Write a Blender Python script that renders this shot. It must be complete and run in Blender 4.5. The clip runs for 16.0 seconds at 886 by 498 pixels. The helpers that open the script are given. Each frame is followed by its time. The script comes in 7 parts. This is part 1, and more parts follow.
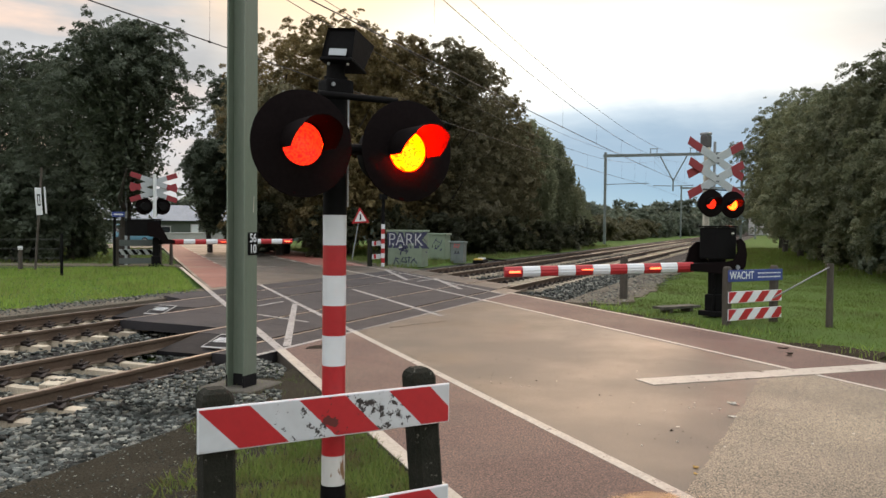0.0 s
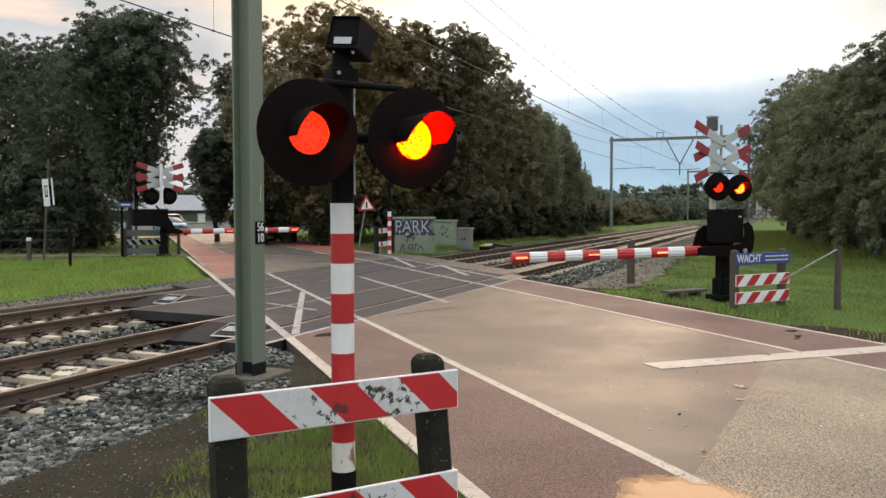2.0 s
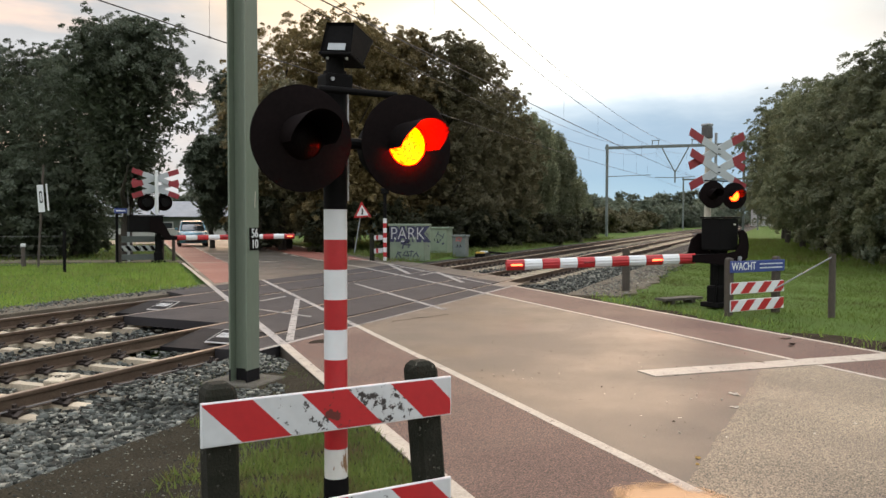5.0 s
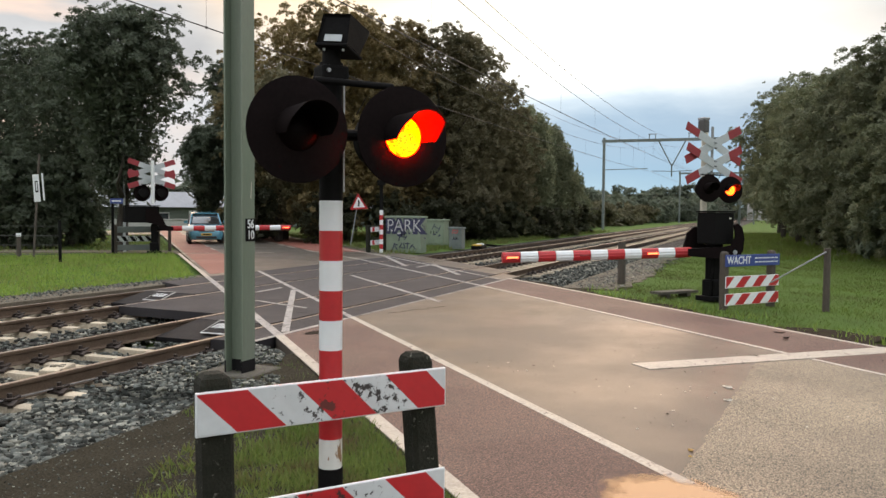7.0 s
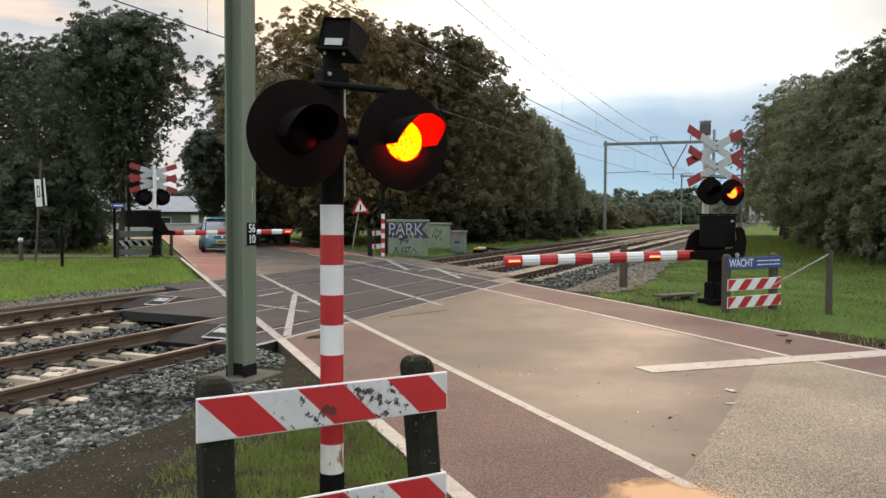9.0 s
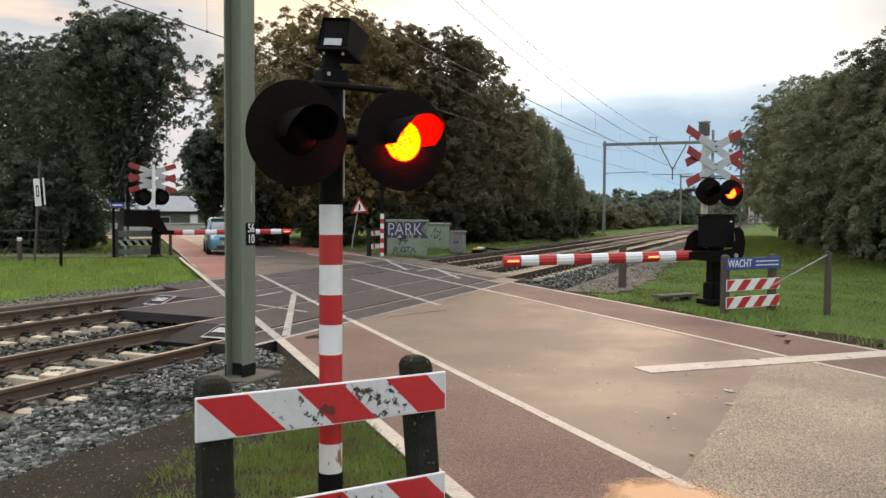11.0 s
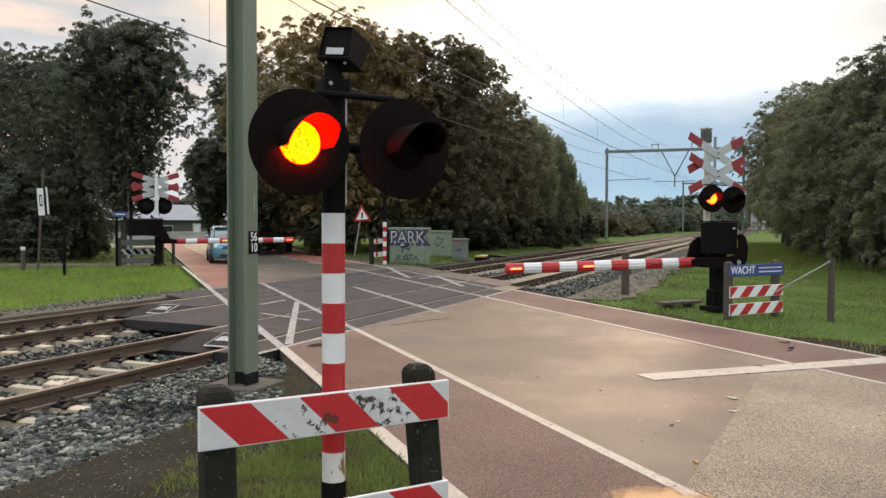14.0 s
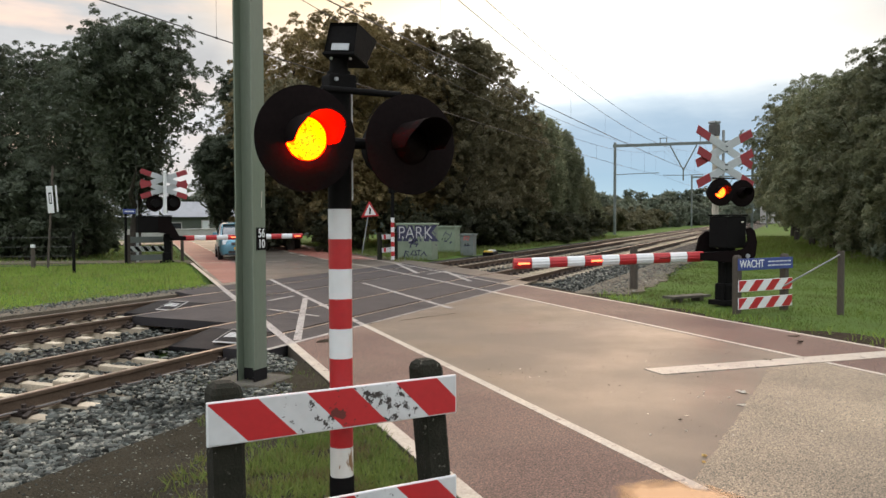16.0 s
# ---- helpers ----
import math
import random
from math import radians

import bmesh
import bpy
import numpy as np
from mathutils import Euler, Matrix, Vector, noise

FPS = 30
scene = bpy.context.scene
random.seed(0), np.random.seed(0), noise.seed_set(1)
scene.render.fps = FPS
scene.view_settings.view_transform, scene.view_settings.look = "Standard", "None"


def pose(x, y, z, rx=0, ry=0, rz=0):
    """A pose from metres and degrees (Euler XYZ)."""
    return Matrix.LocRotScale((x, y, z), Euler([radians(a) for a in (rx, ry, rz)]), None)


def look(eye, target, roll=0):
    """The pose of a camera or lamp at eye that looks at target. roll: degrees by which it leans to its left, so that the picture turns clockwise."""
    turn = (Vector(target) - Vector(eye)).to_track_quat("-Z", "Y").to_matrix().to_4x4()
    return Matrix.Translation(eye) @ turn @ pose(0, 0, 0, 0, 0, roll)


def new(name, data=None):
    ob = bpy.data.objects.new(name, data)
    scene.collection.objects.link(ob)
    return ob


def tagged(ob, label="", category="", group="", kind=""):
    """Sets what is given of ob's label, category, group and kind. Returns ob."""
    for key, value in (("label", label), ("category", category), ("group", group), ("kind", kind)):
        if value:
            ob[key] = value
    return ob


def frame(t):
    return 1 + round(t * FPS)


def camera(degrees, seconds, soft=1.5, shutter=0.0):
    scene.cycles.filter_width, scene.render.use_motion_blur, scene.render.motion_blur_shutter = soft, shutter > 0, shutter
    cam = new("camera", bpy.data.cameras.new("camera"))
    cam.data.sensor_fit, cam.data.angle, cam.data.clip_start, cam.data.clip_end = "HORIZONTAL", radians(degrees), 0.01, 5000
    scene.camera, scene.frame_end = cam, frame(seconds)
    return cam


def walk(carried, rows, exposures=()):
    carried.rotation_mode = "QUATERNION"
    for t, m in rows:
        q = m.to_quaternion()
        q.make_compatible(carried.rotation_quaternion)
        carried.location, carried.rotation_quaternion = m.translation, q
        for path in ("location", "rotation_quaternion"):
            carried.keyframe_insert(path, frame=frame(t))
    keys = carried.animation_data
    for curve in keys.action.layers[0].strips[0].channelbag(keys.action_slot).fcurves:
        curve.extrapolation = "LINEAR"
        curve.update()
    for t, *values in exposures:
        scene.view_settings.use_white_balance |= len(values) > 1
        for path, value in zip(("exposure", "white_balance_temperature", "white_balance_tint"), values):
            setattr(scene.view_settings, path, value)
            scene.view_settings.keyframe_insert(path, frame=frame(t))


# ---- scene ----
cam = camera(55.78, 16.0, soft=1.5)
walk(cam, [
    (0.0, look((0.005, 0.022, 1.711), (9.2899, 3.7233, 1.4193), 0.611)),
    (0.5, look((-0.004, 0.020, 1.711), (9.2943, 3.6910, 1.4527), 0.547)),
    (1.0, look((-0.016, 0.020, 1.713), (9.2748, 3.7030, 1.3642), 0.333)),
    (1.5, look((-0.010, 0.024, 1.715), (9.2561, 3.7622, 1.2980), 0.088)),
    (2.0, look((-0.011, 0.019, 1.714), (9.2391, 3.7904, 1.2617), -0.055)),
    (2.5, look((-0.007, 0.010, 1.714), (9.2487, 3.7736, 1.2966), 0.058)),
    (3.0, look((-0.005, 0.012, 1.713), (9.2632, 3.7473, 1.3347), 0.294)),
    (3.5, look((-0.003, 0.010, 1.711), (9.2681, 3.7398, 1.3433), 0.409)),
    (4.0, look((0.002, 0.014, 1.710), (9.2717, 3.7502, 1.3594), 0.220)),
    (6.5, look((-0.014, -0.002, 1.710), (9.2650, 3.7032, 1.2933), 0.182)),
    (7.0, look((-0.013, -0.002, 1.708), (9.2724, 3.6821, 1.2489), 0.472)),
    (7.5, look((-0.013, -0.006, 1.709), (9.2618, 3.7063, 1.2757), 0.512)),
    (8.0, look((-0.011, -0.007, 1.708), (9.2618, 3.7140, 1.2892), 0.490)),
    (8.5, look((-0.010, -0.004, 1.710), (9.2669, 3.7065, 1.3008), 0.422)),
    (9.0, look((0.000, -0.000, 1.709), (9.2790, 3.7050, 1.2920), 0.299)),
    (11.5, look((-0.006, -0.004, 1.709), (9.2808, 3.6817, 1.2925), 0.439)),
    (12.0, look((-0.003, -0.002, 1.708), (9.2922, 3.6626, 1.2910), 0.495)),
    (12.5, look((-0.003, -0.001, 1.710), (9.2964, 3.6550, 1.3241), 0.521)),
    (13.0, look((-0.002, 0.001, 1.709), (9.2881, 3.6867, 1.3715), 0.482)),
    (13.5, look((-0.009, -0.008, 1.710), (9.2741, 3.6960, 1.3869), 0.384)),
    (14.0, look((-0.009, -0.007, 1.711), (9.2652, 3.7194, 1.3870), 0.157)),
    (14.5, look((-0.000, -0.007, 1.709), (9.2551, 3.7624, 1.3442), -0.024)),
    (15.0, look((-0.000, -0.014, 1.710), (9.2516, 3.7602, 1.3040), -0.129)),
    (15.5, look((0.001, -0.011, 1.712), (9.2524, 3.7635, 1.3087), -0.145)),
    (16.0, look((-0.006, -0.015, 1.710), (9.2291, 3.8013, 1.3305), -0.183)),
], exposures=((0.0, 0.81), (0.6, 0.79), (1.6, 0.91), (16.0, 0.92)))

# ---- sky and sun ----
ROAD = radians(42.04)      # the road's direction, from the track's (+x)
RC, RS_ = math.cos(ROAD), math.sin(ROAD)
SUN_AZ, SUN_EL = 20.0, 16.0


def make_world():
    w = bpy.data.worlds.new("evening_sky")
    scene.world = w
    w.use_nodes = True
    nt = w.node_tree
    nt.nodes.clear()
    N, L = nt.nodes.new, nt.links.new
    out = N("ShaderNodeOutputWorld")
    sky = N("ShaderNodeTexSky")
    sky.sky_type = "NISHITA"
    sky.sun_disc = False
    sky.sun_elevation, sky.sun_rotation = radians(SUN_EL), radians(90 - SUN_AZ)
    bg_sky = N("ShaderNodeBackground")
    bg_sky.inputs["Strength"].default_value = 0.05
    L(sky.outputs[0], bg_sky.inputs[0])
    tc = N("ShaderNodeTexCoord")
    sep = N("ShaderNodeSeparateXYZ")
    L(tc.outputs["Generated"], sep.inputs[0])
    # cloud texture, flattened towards the horizon
    mp = N("ShaderNodeMapping")
    mp.inputs["Scale"].default_value = (1.6, 1.6, 6.0)
    L(tc.outputs["Generated"], mp.inputs[0])
    n1 = N("ShaderNodeTexNoise")
    n1.inputs["Scale"].default_value, n1.inputs["Detail"].default_value, n1.inputs["Roughness"].default_value = 1.7, 6, 0.55
    L(mp.outputs[0], n1.inputs["Vector"])
    # elevation, warped by the clouds
    warp = N("ShaderNodeMath"); warp.operation = "MULTIPLY_ADD"
    L(n1.outputs[0], warp.inputs[0]); warp.inputs[1].default_value = 0.10
    L(sep.outputs["Z"], warp.inputs[2])
    ramp = N("ShaderNodeValToRGB")
    L(warp.outputs[0], ramp.inputs[0])
    e = ramp.color_ramp.elements
    e[0].position, e[0].color = 0.05, (0.215, 0.35, 0.44, 1)
    e[1].position, e[1].color = 0.10, (0.17, 0.29, 0.40, 1)
    for p, c in ((0.15, (0.20, 0.295, 0.395, 1)), (0.172, (0.37, 0.45, 0.52, 1)), (0.202, (0.86, 0.85, 0.80, 1)), (0.285, (0.98, 0.92, 0.76, 1)), (0.345, (1.05, 0.60, 0.27, 1)), (0.43, (0.98, 0.58, 0.28, 1)), (0.58, (0.82, 0.66, 0.50, 1)), (1.0, (1.16, 1.22, 1.32, 1))):
        el = e.new(p); el.color = c
    # pink and orange rims of cloud, strongest away from the bright part
    n2 = N("ShaderNodeTexNoise")
    n2.inputs["Scale"].default_value, n2.inputs["Detail"].default_value = 3.1, 5
    L(mp.outputs[0], n2.inputs["Vector"])
    r2 = N("ShaderNodeValToRGB")
    r2.color_ramp.elements[0].position, r2.color_ramp.elements[1].position = 0.52, 0.70
    L(n2.outputs[0], r2.inputs[0])
    # towards the sunset
    dot = N("ShaderNodeVectorMath"); dot.operation = "DOT_PRODUCT"
    a = radians(SUN_AZ - 6)
    dot.inputs[1].default_value = (math.cos(a), math.sin(a), 0.0)
    L(tc.outputs["Generated"], dot.inputs[0])
    west = N("ShaderNodeMapRange")
    west.inputs["From Min"].default_value, west.inputs["From Max"].default_value = 0.90, 0.992
    L(dot.outputs["Value"], west.inputs["Value"])
    side = N("ShaderNodeMix"); side.data_type = "RGBA"
    dome = N("ShaderNodeValToRGB")
    L(sep.outputs["Z"], dome.inputs[0])
    dome.color_ramp.elements[0].position, dome.color_ramp.elements[0].color = 0.0, (0.39, 0.40, 0.42, 1)
    dome.color_ramp.elements[1].position, dome.color_ramp.elements[1].color = 0.85, (1.16, 1.22, 1.32, 1)
    el = dome.color_ramp.elements.new(0.28); el.color = (0.45, 0.45, 0.45, 1)
    cloud = N("ShaderNodeMapRange")
    cloud.inputs["From Min"].default_value, cloud.inputs["From Max"].default_value = 0.36, 0.62
    cloud.inputs["To Min"].default_value, cloud.inputs["To Max"].default_value = 0.74, 1.06
    L(n1.outputs[0], cloud.inputs["Value"])
    grey = N("ShaderNodeVectorMath"); grey.operation = "SCALE"
    L(dome.outputs[0], grey.inputs[0]); L(cloud.outputs[0], grey.inputs["Scale"])
    east = N("ShaderNodeMapRange"); east.interpolation_type = "SMOOTHSTEP"
    east.inputs["From Min"].default_value, east.inputs["From Max"].default_value = 0.65, 0.0
    east.inputs["To Min"].default_value, east.inputs["To Max"].default_value = 1.0, 1.18
    L(dot.outputs["Value"], east.inputs["Value"])
    pale = N("ShaderNodeVectorMath"); pale.operation = "SCALE"
    L(grey.outputs[0], pale.inputs[0]); L(east.outputs[0], pale.inputs["Scale"])
    L(pale.outputs[0], side.inputs["A"])
    L(ramp.outputs[0], side.inputs["B"])
    L(west.outputs[0], side.inputs["Factor"])
    pink = N("ShaderNodeMix"); pink.data_type = "RGBA"
    pink.inputs["B"].default_value = (0.78, 0.54, 0.40, 1)
    L(side.outputs["Result"], pink.inputs["A"])
    amount = N("ShaderNodeMath"); amount.operation = "MULTIPLY"
    L(r2.outputs[0], amount.inputs[0])
    inv = N("ShaderNodeMapRange")
    inv.inputs["From Min"].default_value, inv.inputs["From Max"].default_value = 0.80, 0.965
    inv.inputs["To Min"].default_value, inv.inputs["To Max"].default_value = 0.9, 0.0
    L(dot.outputs["Value"], inv.inputs["Value"])
    L(inv.outputs[0], amount.inputs[1])
    L(amount.outputs[0], pink.inputs["Factor"])
    glow_dir = N("ShaderNodeVectorMath"); glow_dir.operation = "DOT_PRODUCT"
    ga, ge = radians(31), radians(19)
    glow_dir.inputs[1].default_value = (math.cos(ga) * math.cos(ge), math.sin(ga) * math.cos(ge), math.sin(ge))
    L(tc.outputs["Generated"], glow_dir.inputs[0])
    near_glow = N("ShaderNodeMapRange"); near_glow.interpolation_type = "SMOOTHSTEP"
    near_glow.inputs["From Min"].default_value, near_glow.inputs["From Max"].default_value = 0.982, 0.9995
    near_glow.inputs["To Max"].default_value = 0.68
    L(glow_dir.outputs["Value"], near_glow.inputs["Value"])
    glow = N("ShaderNodeMix"); glow.data_type = "RGBA"
    glow.inputs["B"].default_value = (0.82, 0.57, 0.33, 1)
    L(pink.outputs["Result"], glow.inputs["A"]); L(near_glow.outputs[0], glow.inputs["Factor"])
    bg_cloud = N("ShaderNodeBackground")
    bg_cloud.inputs["Strength"].default_value = 1.0
    L(glow.outputs["Result"], bg_cloud.inputs[0])
    mix = N("ShaderNodeMixShader")
    mix.inputs[0].default_value = 0.97
    L(bg_sky.outputs[0], mix.inputs[1])
    L(bg_cloud.outputs[0], mix.inputs[2])
    L(mix.outputs[0], out.inputs[0])


make_world()
sun = new("sun", bpy.data.lights.new("sun", "SUN"))
sun.data.energy, sun.data.angle, sun.data.color = 1.0, radians(60), (1.0, 0.62, 0.34)
sun.matrix_world = look((0, 0, 0), (-math.cos(radians(SUN_AZ)) * math.cos(radians(SUN_EL)), -math.sin(radians(SUN_AZ)) * math.cos(radians(SUN_EL)), -math.sin(radians(SUN_EL))))

# ---- materials ----


def surface(name, color, rough=0.6, metal=0.0, other=None, scale=3.0, fine=60.0, bump=0.2, spread=0.5, rough_var=0.1, spots=None, spot_scale=30.0, spot_at=0.66, per_object=0.0, coat=0.0, stretch=(1, 1, 1), dist=0.01, spec=0.5, grit=0.2, focus=None):
    """A weathered surface: two colours mixed by a coarse noise, fine grain, relief, and optional spots of dirt."""
    m = bpy.data.materials.new(name)
    m.use_nodes = True
    nt = m.node_tree
    b = nt.nodes["Principled BSDF"]
    N, L = nt.nodes.new, nt.links.new
    tc = N("ShaderNodeTexCoord")
    mp = N("ShaderNodeMapping")
    mp.inputs["Scale"].default_value = stretch
    L(tc.outputs["Object"], mp.inputs[0])
    big = N("ShaderNodeTexNoise")
    big.inputs["Scale"].default_value, big.inputs["Detail"].default_value, big.inputs["Roughness"].default_value = scale, 5, 0.6
    L(mp.outputs[0], big.inputs["Vector"])
    small = N("ShaderNodeTexNoise")
    small.inputs["Scale"].default_value, small.inputs["Detail"].default_value = fine, 3
    L(mp.outputs[0], small.inputs["Vector"])
    other = other or tuple(c * 0.7 for c in color)
    mr = N("ShaderNodeMapRange")
    mr.inputs["From Min"].default_value, mr.inputs["From Max"].default_value = 0.5 - spread / 2, 0.5 + spread / 2
    L(big.outputs[0], mr.inputs["Value"])
    mix = N("ShaderNodeMix"); mix.data_type = "RGBA"
    mix.inputs["A"].default_value, mix.inputs["B"].default_value = (*color, 1), (*other, 1)
    L(mr.outputs[0], mix.inputs["Factor"])
    grain = N("ShaderNodeMapRange")
    grain.inputs["From Min"].default_value, grain.inputs["From Max"].default_value = 0.3, 0.7
    grain.inputs["To Min"].default_value, grain.inputs["To Max"].default_value = 1 - 1.1 * grit, 1 + 0.9 * grit
    L(small.outputs[0], grain.inputs["Value"])
    mul = N("ShaderNodeVectorMath"); mul.operation = "SCALE"
    L(mix.outputs["Result"], mul.inputs[0]); L(grain.outputs[0], mul.inputs["Scale"])
    col = mul.outputs[0]
    if per_object:
        oi = N("ShaderNodeObjectInfo")
        r = N("ShaderNodeMapRange")
        r.inputs["To Min"].default_value, r.inputs["To Max"].default_value = 1 - per_object, 1 + per_object
        L(oi.outputs["Random"], r.inputs["Value"])
        s2 = N("ShaderNodeVectorMath"); s2.operation = "SCALE"
        L(col, s2.inputs[0]); L(r.outputs[0], s2.inputs["Scale"])
        col = s2.outputs[0]
    if spots:
        sn = N("ShaderNodeTexNoise")
        sn.inputs["Scale"].default_value, sn.inputs["Detail"].default_value, sn.inputs["Roughness"].default_value = spot_scale, 4, 0.7
        L(mp.outputs[0], sn.inputs["Vector"])
        r = N("ShaderNodeMapRange")
        r.inputs["From Min"].default_value, r.inputs["From Max"].default_value = spot_at, spot_at + 0.04
        val = sn.outputs[0]
        if focus:       # the dirt gathers round one place
            dv = N("ShaderNodeVectorMath"); dv.operation = "DISTANCE"
            L(tc.outputs["Object"], dv.inputs[0]); dv.inputs[1].default_value = focus[:3]
            ma = N("ShaderNodeMath"); ma.operation = "MULTIPLY_ADD"
            L(dv.outputs["Value"], ma.inputs[0]); ma.inputs[1].default_value = -focus[3]; L(val, ma.inputs[2])
            val = ma.outputs[0]
        L(val, r.inputs["Value"])
        m2 = N("ShaderNodeMix"); m2.data_type = "RGBA"
        m2.inputs["B"].default_value = (*spots, 1)
        L(col, m2.inputs["A"]); L(r.outputs[0], m2.inputs["Factor"])
        col = m2.outputs["Result"]
    L(col, b.inputs["Base Color"])
    rr = N("ShaderNodeMapRange")
    rr.inputs["To Min"].default_value, rr.inputs["To Max"].default_value = max(rough - rough_var, 0.02), min(rough + rough_var, 1)
    L(big.outputs[0], rr.inputs["Value"]); L(rr.outputs[0], b.inputs["Roughness"])
    b.inputs["Metallic"].default_value = metal
    b.inputs["Specular IOR Level"].default_value = spec
    b.inputs["Coat Weight"].default_value = coat
    if bump:
        bp = N("ShaderNodeBump")
        bp.inputs["Strength"].default_value, bp.inputs["Distance"].default_value = bump, dist
        L(small.outputs[0], bp.inputs["Height"]); L(bp.outputs[0], b.inputs["Normal"])
    return m


def leaf_material(name, color, other, dry=None, patch_size=0.9):
    m = bpy.data.materials.new(name)
    m.use_nodes = True
    nt = m.node_tree
    nt.nodes.clear()
    N, L = nt.nodes.new, nt.links.new
    out = N("ShaderNodeOutputMaterial")
    g = N("ShaderNodeNewGeometry")
    oi = N("ShaderNodeObjectInfo")
    tc = N("ShaderNodeTexCoord")
    n = N("ShaderNodeTexNoise"); n.inputs["Scale"].default_value = 0.5
    L(tc.outputs["Object"], n.inputs["Vector"])
    add = N("ShaderNodeMath"); add.operation = "MULTIPLY_ADD"
    L(g.outputs["Random Per Island"], add.inputs[0]); add.inputs[1].default_value = 0.6
    L(n.outputs[0], add.inputs[2])
    mr = N("ShaderNodeMapRange")
    mr.inputs["From Min"].default_value, mr.inputs["From Max"].default_value = 0.45, 1.15
    L(add.outputs[0], mr.inputs["Value"])
    mix = N("ShaderNodeMix"); mix.data_type = "RGBA"
    mix.inputs["A"].default_value, mix.inputs["B"].default_value = (*color, 1), (*other, 1)
    L(mr.outputs[0], mix.inputs["Factor"])
    r = N("ShaderNodeMapRange")
    r.inputs["To Min"].default_value, r.inputs["To Max"].default_value = 0.75, 1.25
    L(oi.outputs["Random"], r.inputs["Value"])
    sc = N("ShaderNodeVectorMath"); sc.operation = "SCALE"
    L(mix.outputs["Result"], sc.inputs[0]); L(r.outputs[0], sc.inputs["Scale"])
    if dry:             # worn, withered patches and single dead blades
        pn = N("ShaderNodeTexNoise")
        pn.inputs["Scale"].default_value, pn.inputs["Detail"].default_value, pn.inputs["Roughness"].default_value = patch_size, 5, 0.65
        L(tc.outputs["Object"], pn.inputs["Vector"])
        pa = N("ShaderNodeMath"); pa.operation = "MULTIPLY_ADD"
        L(g.outputs["Random Per Island"], pa.inputs[0]); pa.inputs[1].default_value = 0.22; L(pn.outputs[0], pa.inputs[2])
        pr = N("ShaderNodeMapRange")
        pr.inputs["From Min"].default_value, pr.inputs["From Max"].default_value = 0.56, 0.80
        L(pa.outputs[0], pr.inputs["Value"])
        pm = N("ShaderNodeMix"); pm.data_type = "RGBA"
        pm.inputs["B"].default_value = (*dry, 1)
        L(sc.outputs[0], pm.inputs["A"]); L(pr.outputs[0], pm.inputs["Factor"])
        sc = pm
    b = N("ShaderNodeBsdfPrincipled")
    b.inputs["Roughness"].default_value = 0.6
    b.inputs["Specular IOR Level"].default_value = 0.25
    leaf_col = sc.outputs["Result"] if dry else sc.outputs[0]
    L(leaf_col, b.inputs["Base Color"])
    t = N("ShaderNodeBsdfTranslucent")
    L(leaf_col, t.inputs[0])
    ms = N("ShaderNodeMixShader"); ms.inputs[0].default_value = 0.42
    L(b.outputs[0], ms.inputs[1]); L(t.outputs[0], ms.inputs[2])
    L(ms.outputs[0], out.inputs[0])
    return m


def glowing(name, color, strength):
    m = bpy.data.materials.new(name)
    m.use_nodes = True
    nt = m.node_tree
    b = nt.nodes["Principled BSDF"]
    b.inputs["Base Color"].default_value = (0.3, 0.01, 0.01, 1)
    b.inputs["Emission Color"].default_value = (*color, 1)
    b.inputs["Emission Strength"].default_value = strength
    if strength > 1.2 and strength < 3 or strength > 20:      # the lens's facets break the light up a little
        N, L = nt.nodes.new, nt.links.new
        tc = N("ShaderNodeTexCoord")
        v = N("ShaderNodeTexVoronoi")
        v.inputs["Scale"].default_value = 95
        L(tc.outputs["Object"], v.inputs["Vector"])
        mix = N("ShaderNodeMix"); mix.data_type = "RGBA"
        mix.inputs["A"].default_value, mix.inputs["B"].default_value = (color[0], color[1] * 1.15, color[2], 1), (color[0] * 0.8, color[1] * 0.25, color[2], 1)
        cut = N("ShaderNodeMapRange")
        cut.inputs["From Min"].default_value, cut.inputs["From Max"].default_value = 0.40, 0.75
        L(v.outputs["Distance"], cut.inputs["Value"])
        L(cut.outputs[0], mix.inputs["Factor"]); L(mix.outputs["Result"], b.inputs["Emission Color"])
    return m


def road_surface(name, color, other, rough, puddle, grain, bump, grit=0.4, spots=None):
    """Damp asphalt: patches of thin water film make it glossier, with the grain showing elsewhere."""
    m = surface(name, color, rough, other=other, scale=0.6, fine=grain, bump=bump, spread=0.6, dist=0.006, grit=grit, spots=spots, spot_scale=26, spot_at=0.645)
    nt = m.node_tree
    b = nt.nodes["Principled BSDF"]
    N, L = nt.nodes.new, nt.links.new
    tc = N("ShaderNodeTexCoord")
    n = N("ShaderNodeTexNoise")
    n.inputs["Scale"].default_value, n.inputs["Detail"].default_value, n.inputs["Roughness"].default_value = 0.42, 5, 0.55
    L(tc.outputs["Object"], n.inputs["Vector"])
    r = N("ShaderNodeMapRange")
    r.inputs["From Min"].default_value, r.inputs["From Max"].default_value = 0.42, 0.66
    r.inputs["To Min"].default_value, r.inputs["To Max"].default_value = rough, puddle
    L(n.outputs[0], r.inputs["Value"])
    for l in list(b.inputs["Roughness"].links):
        nt.links.remove(l)
    L(r.outputs[0], b.inputs["Roughness"])
    return m


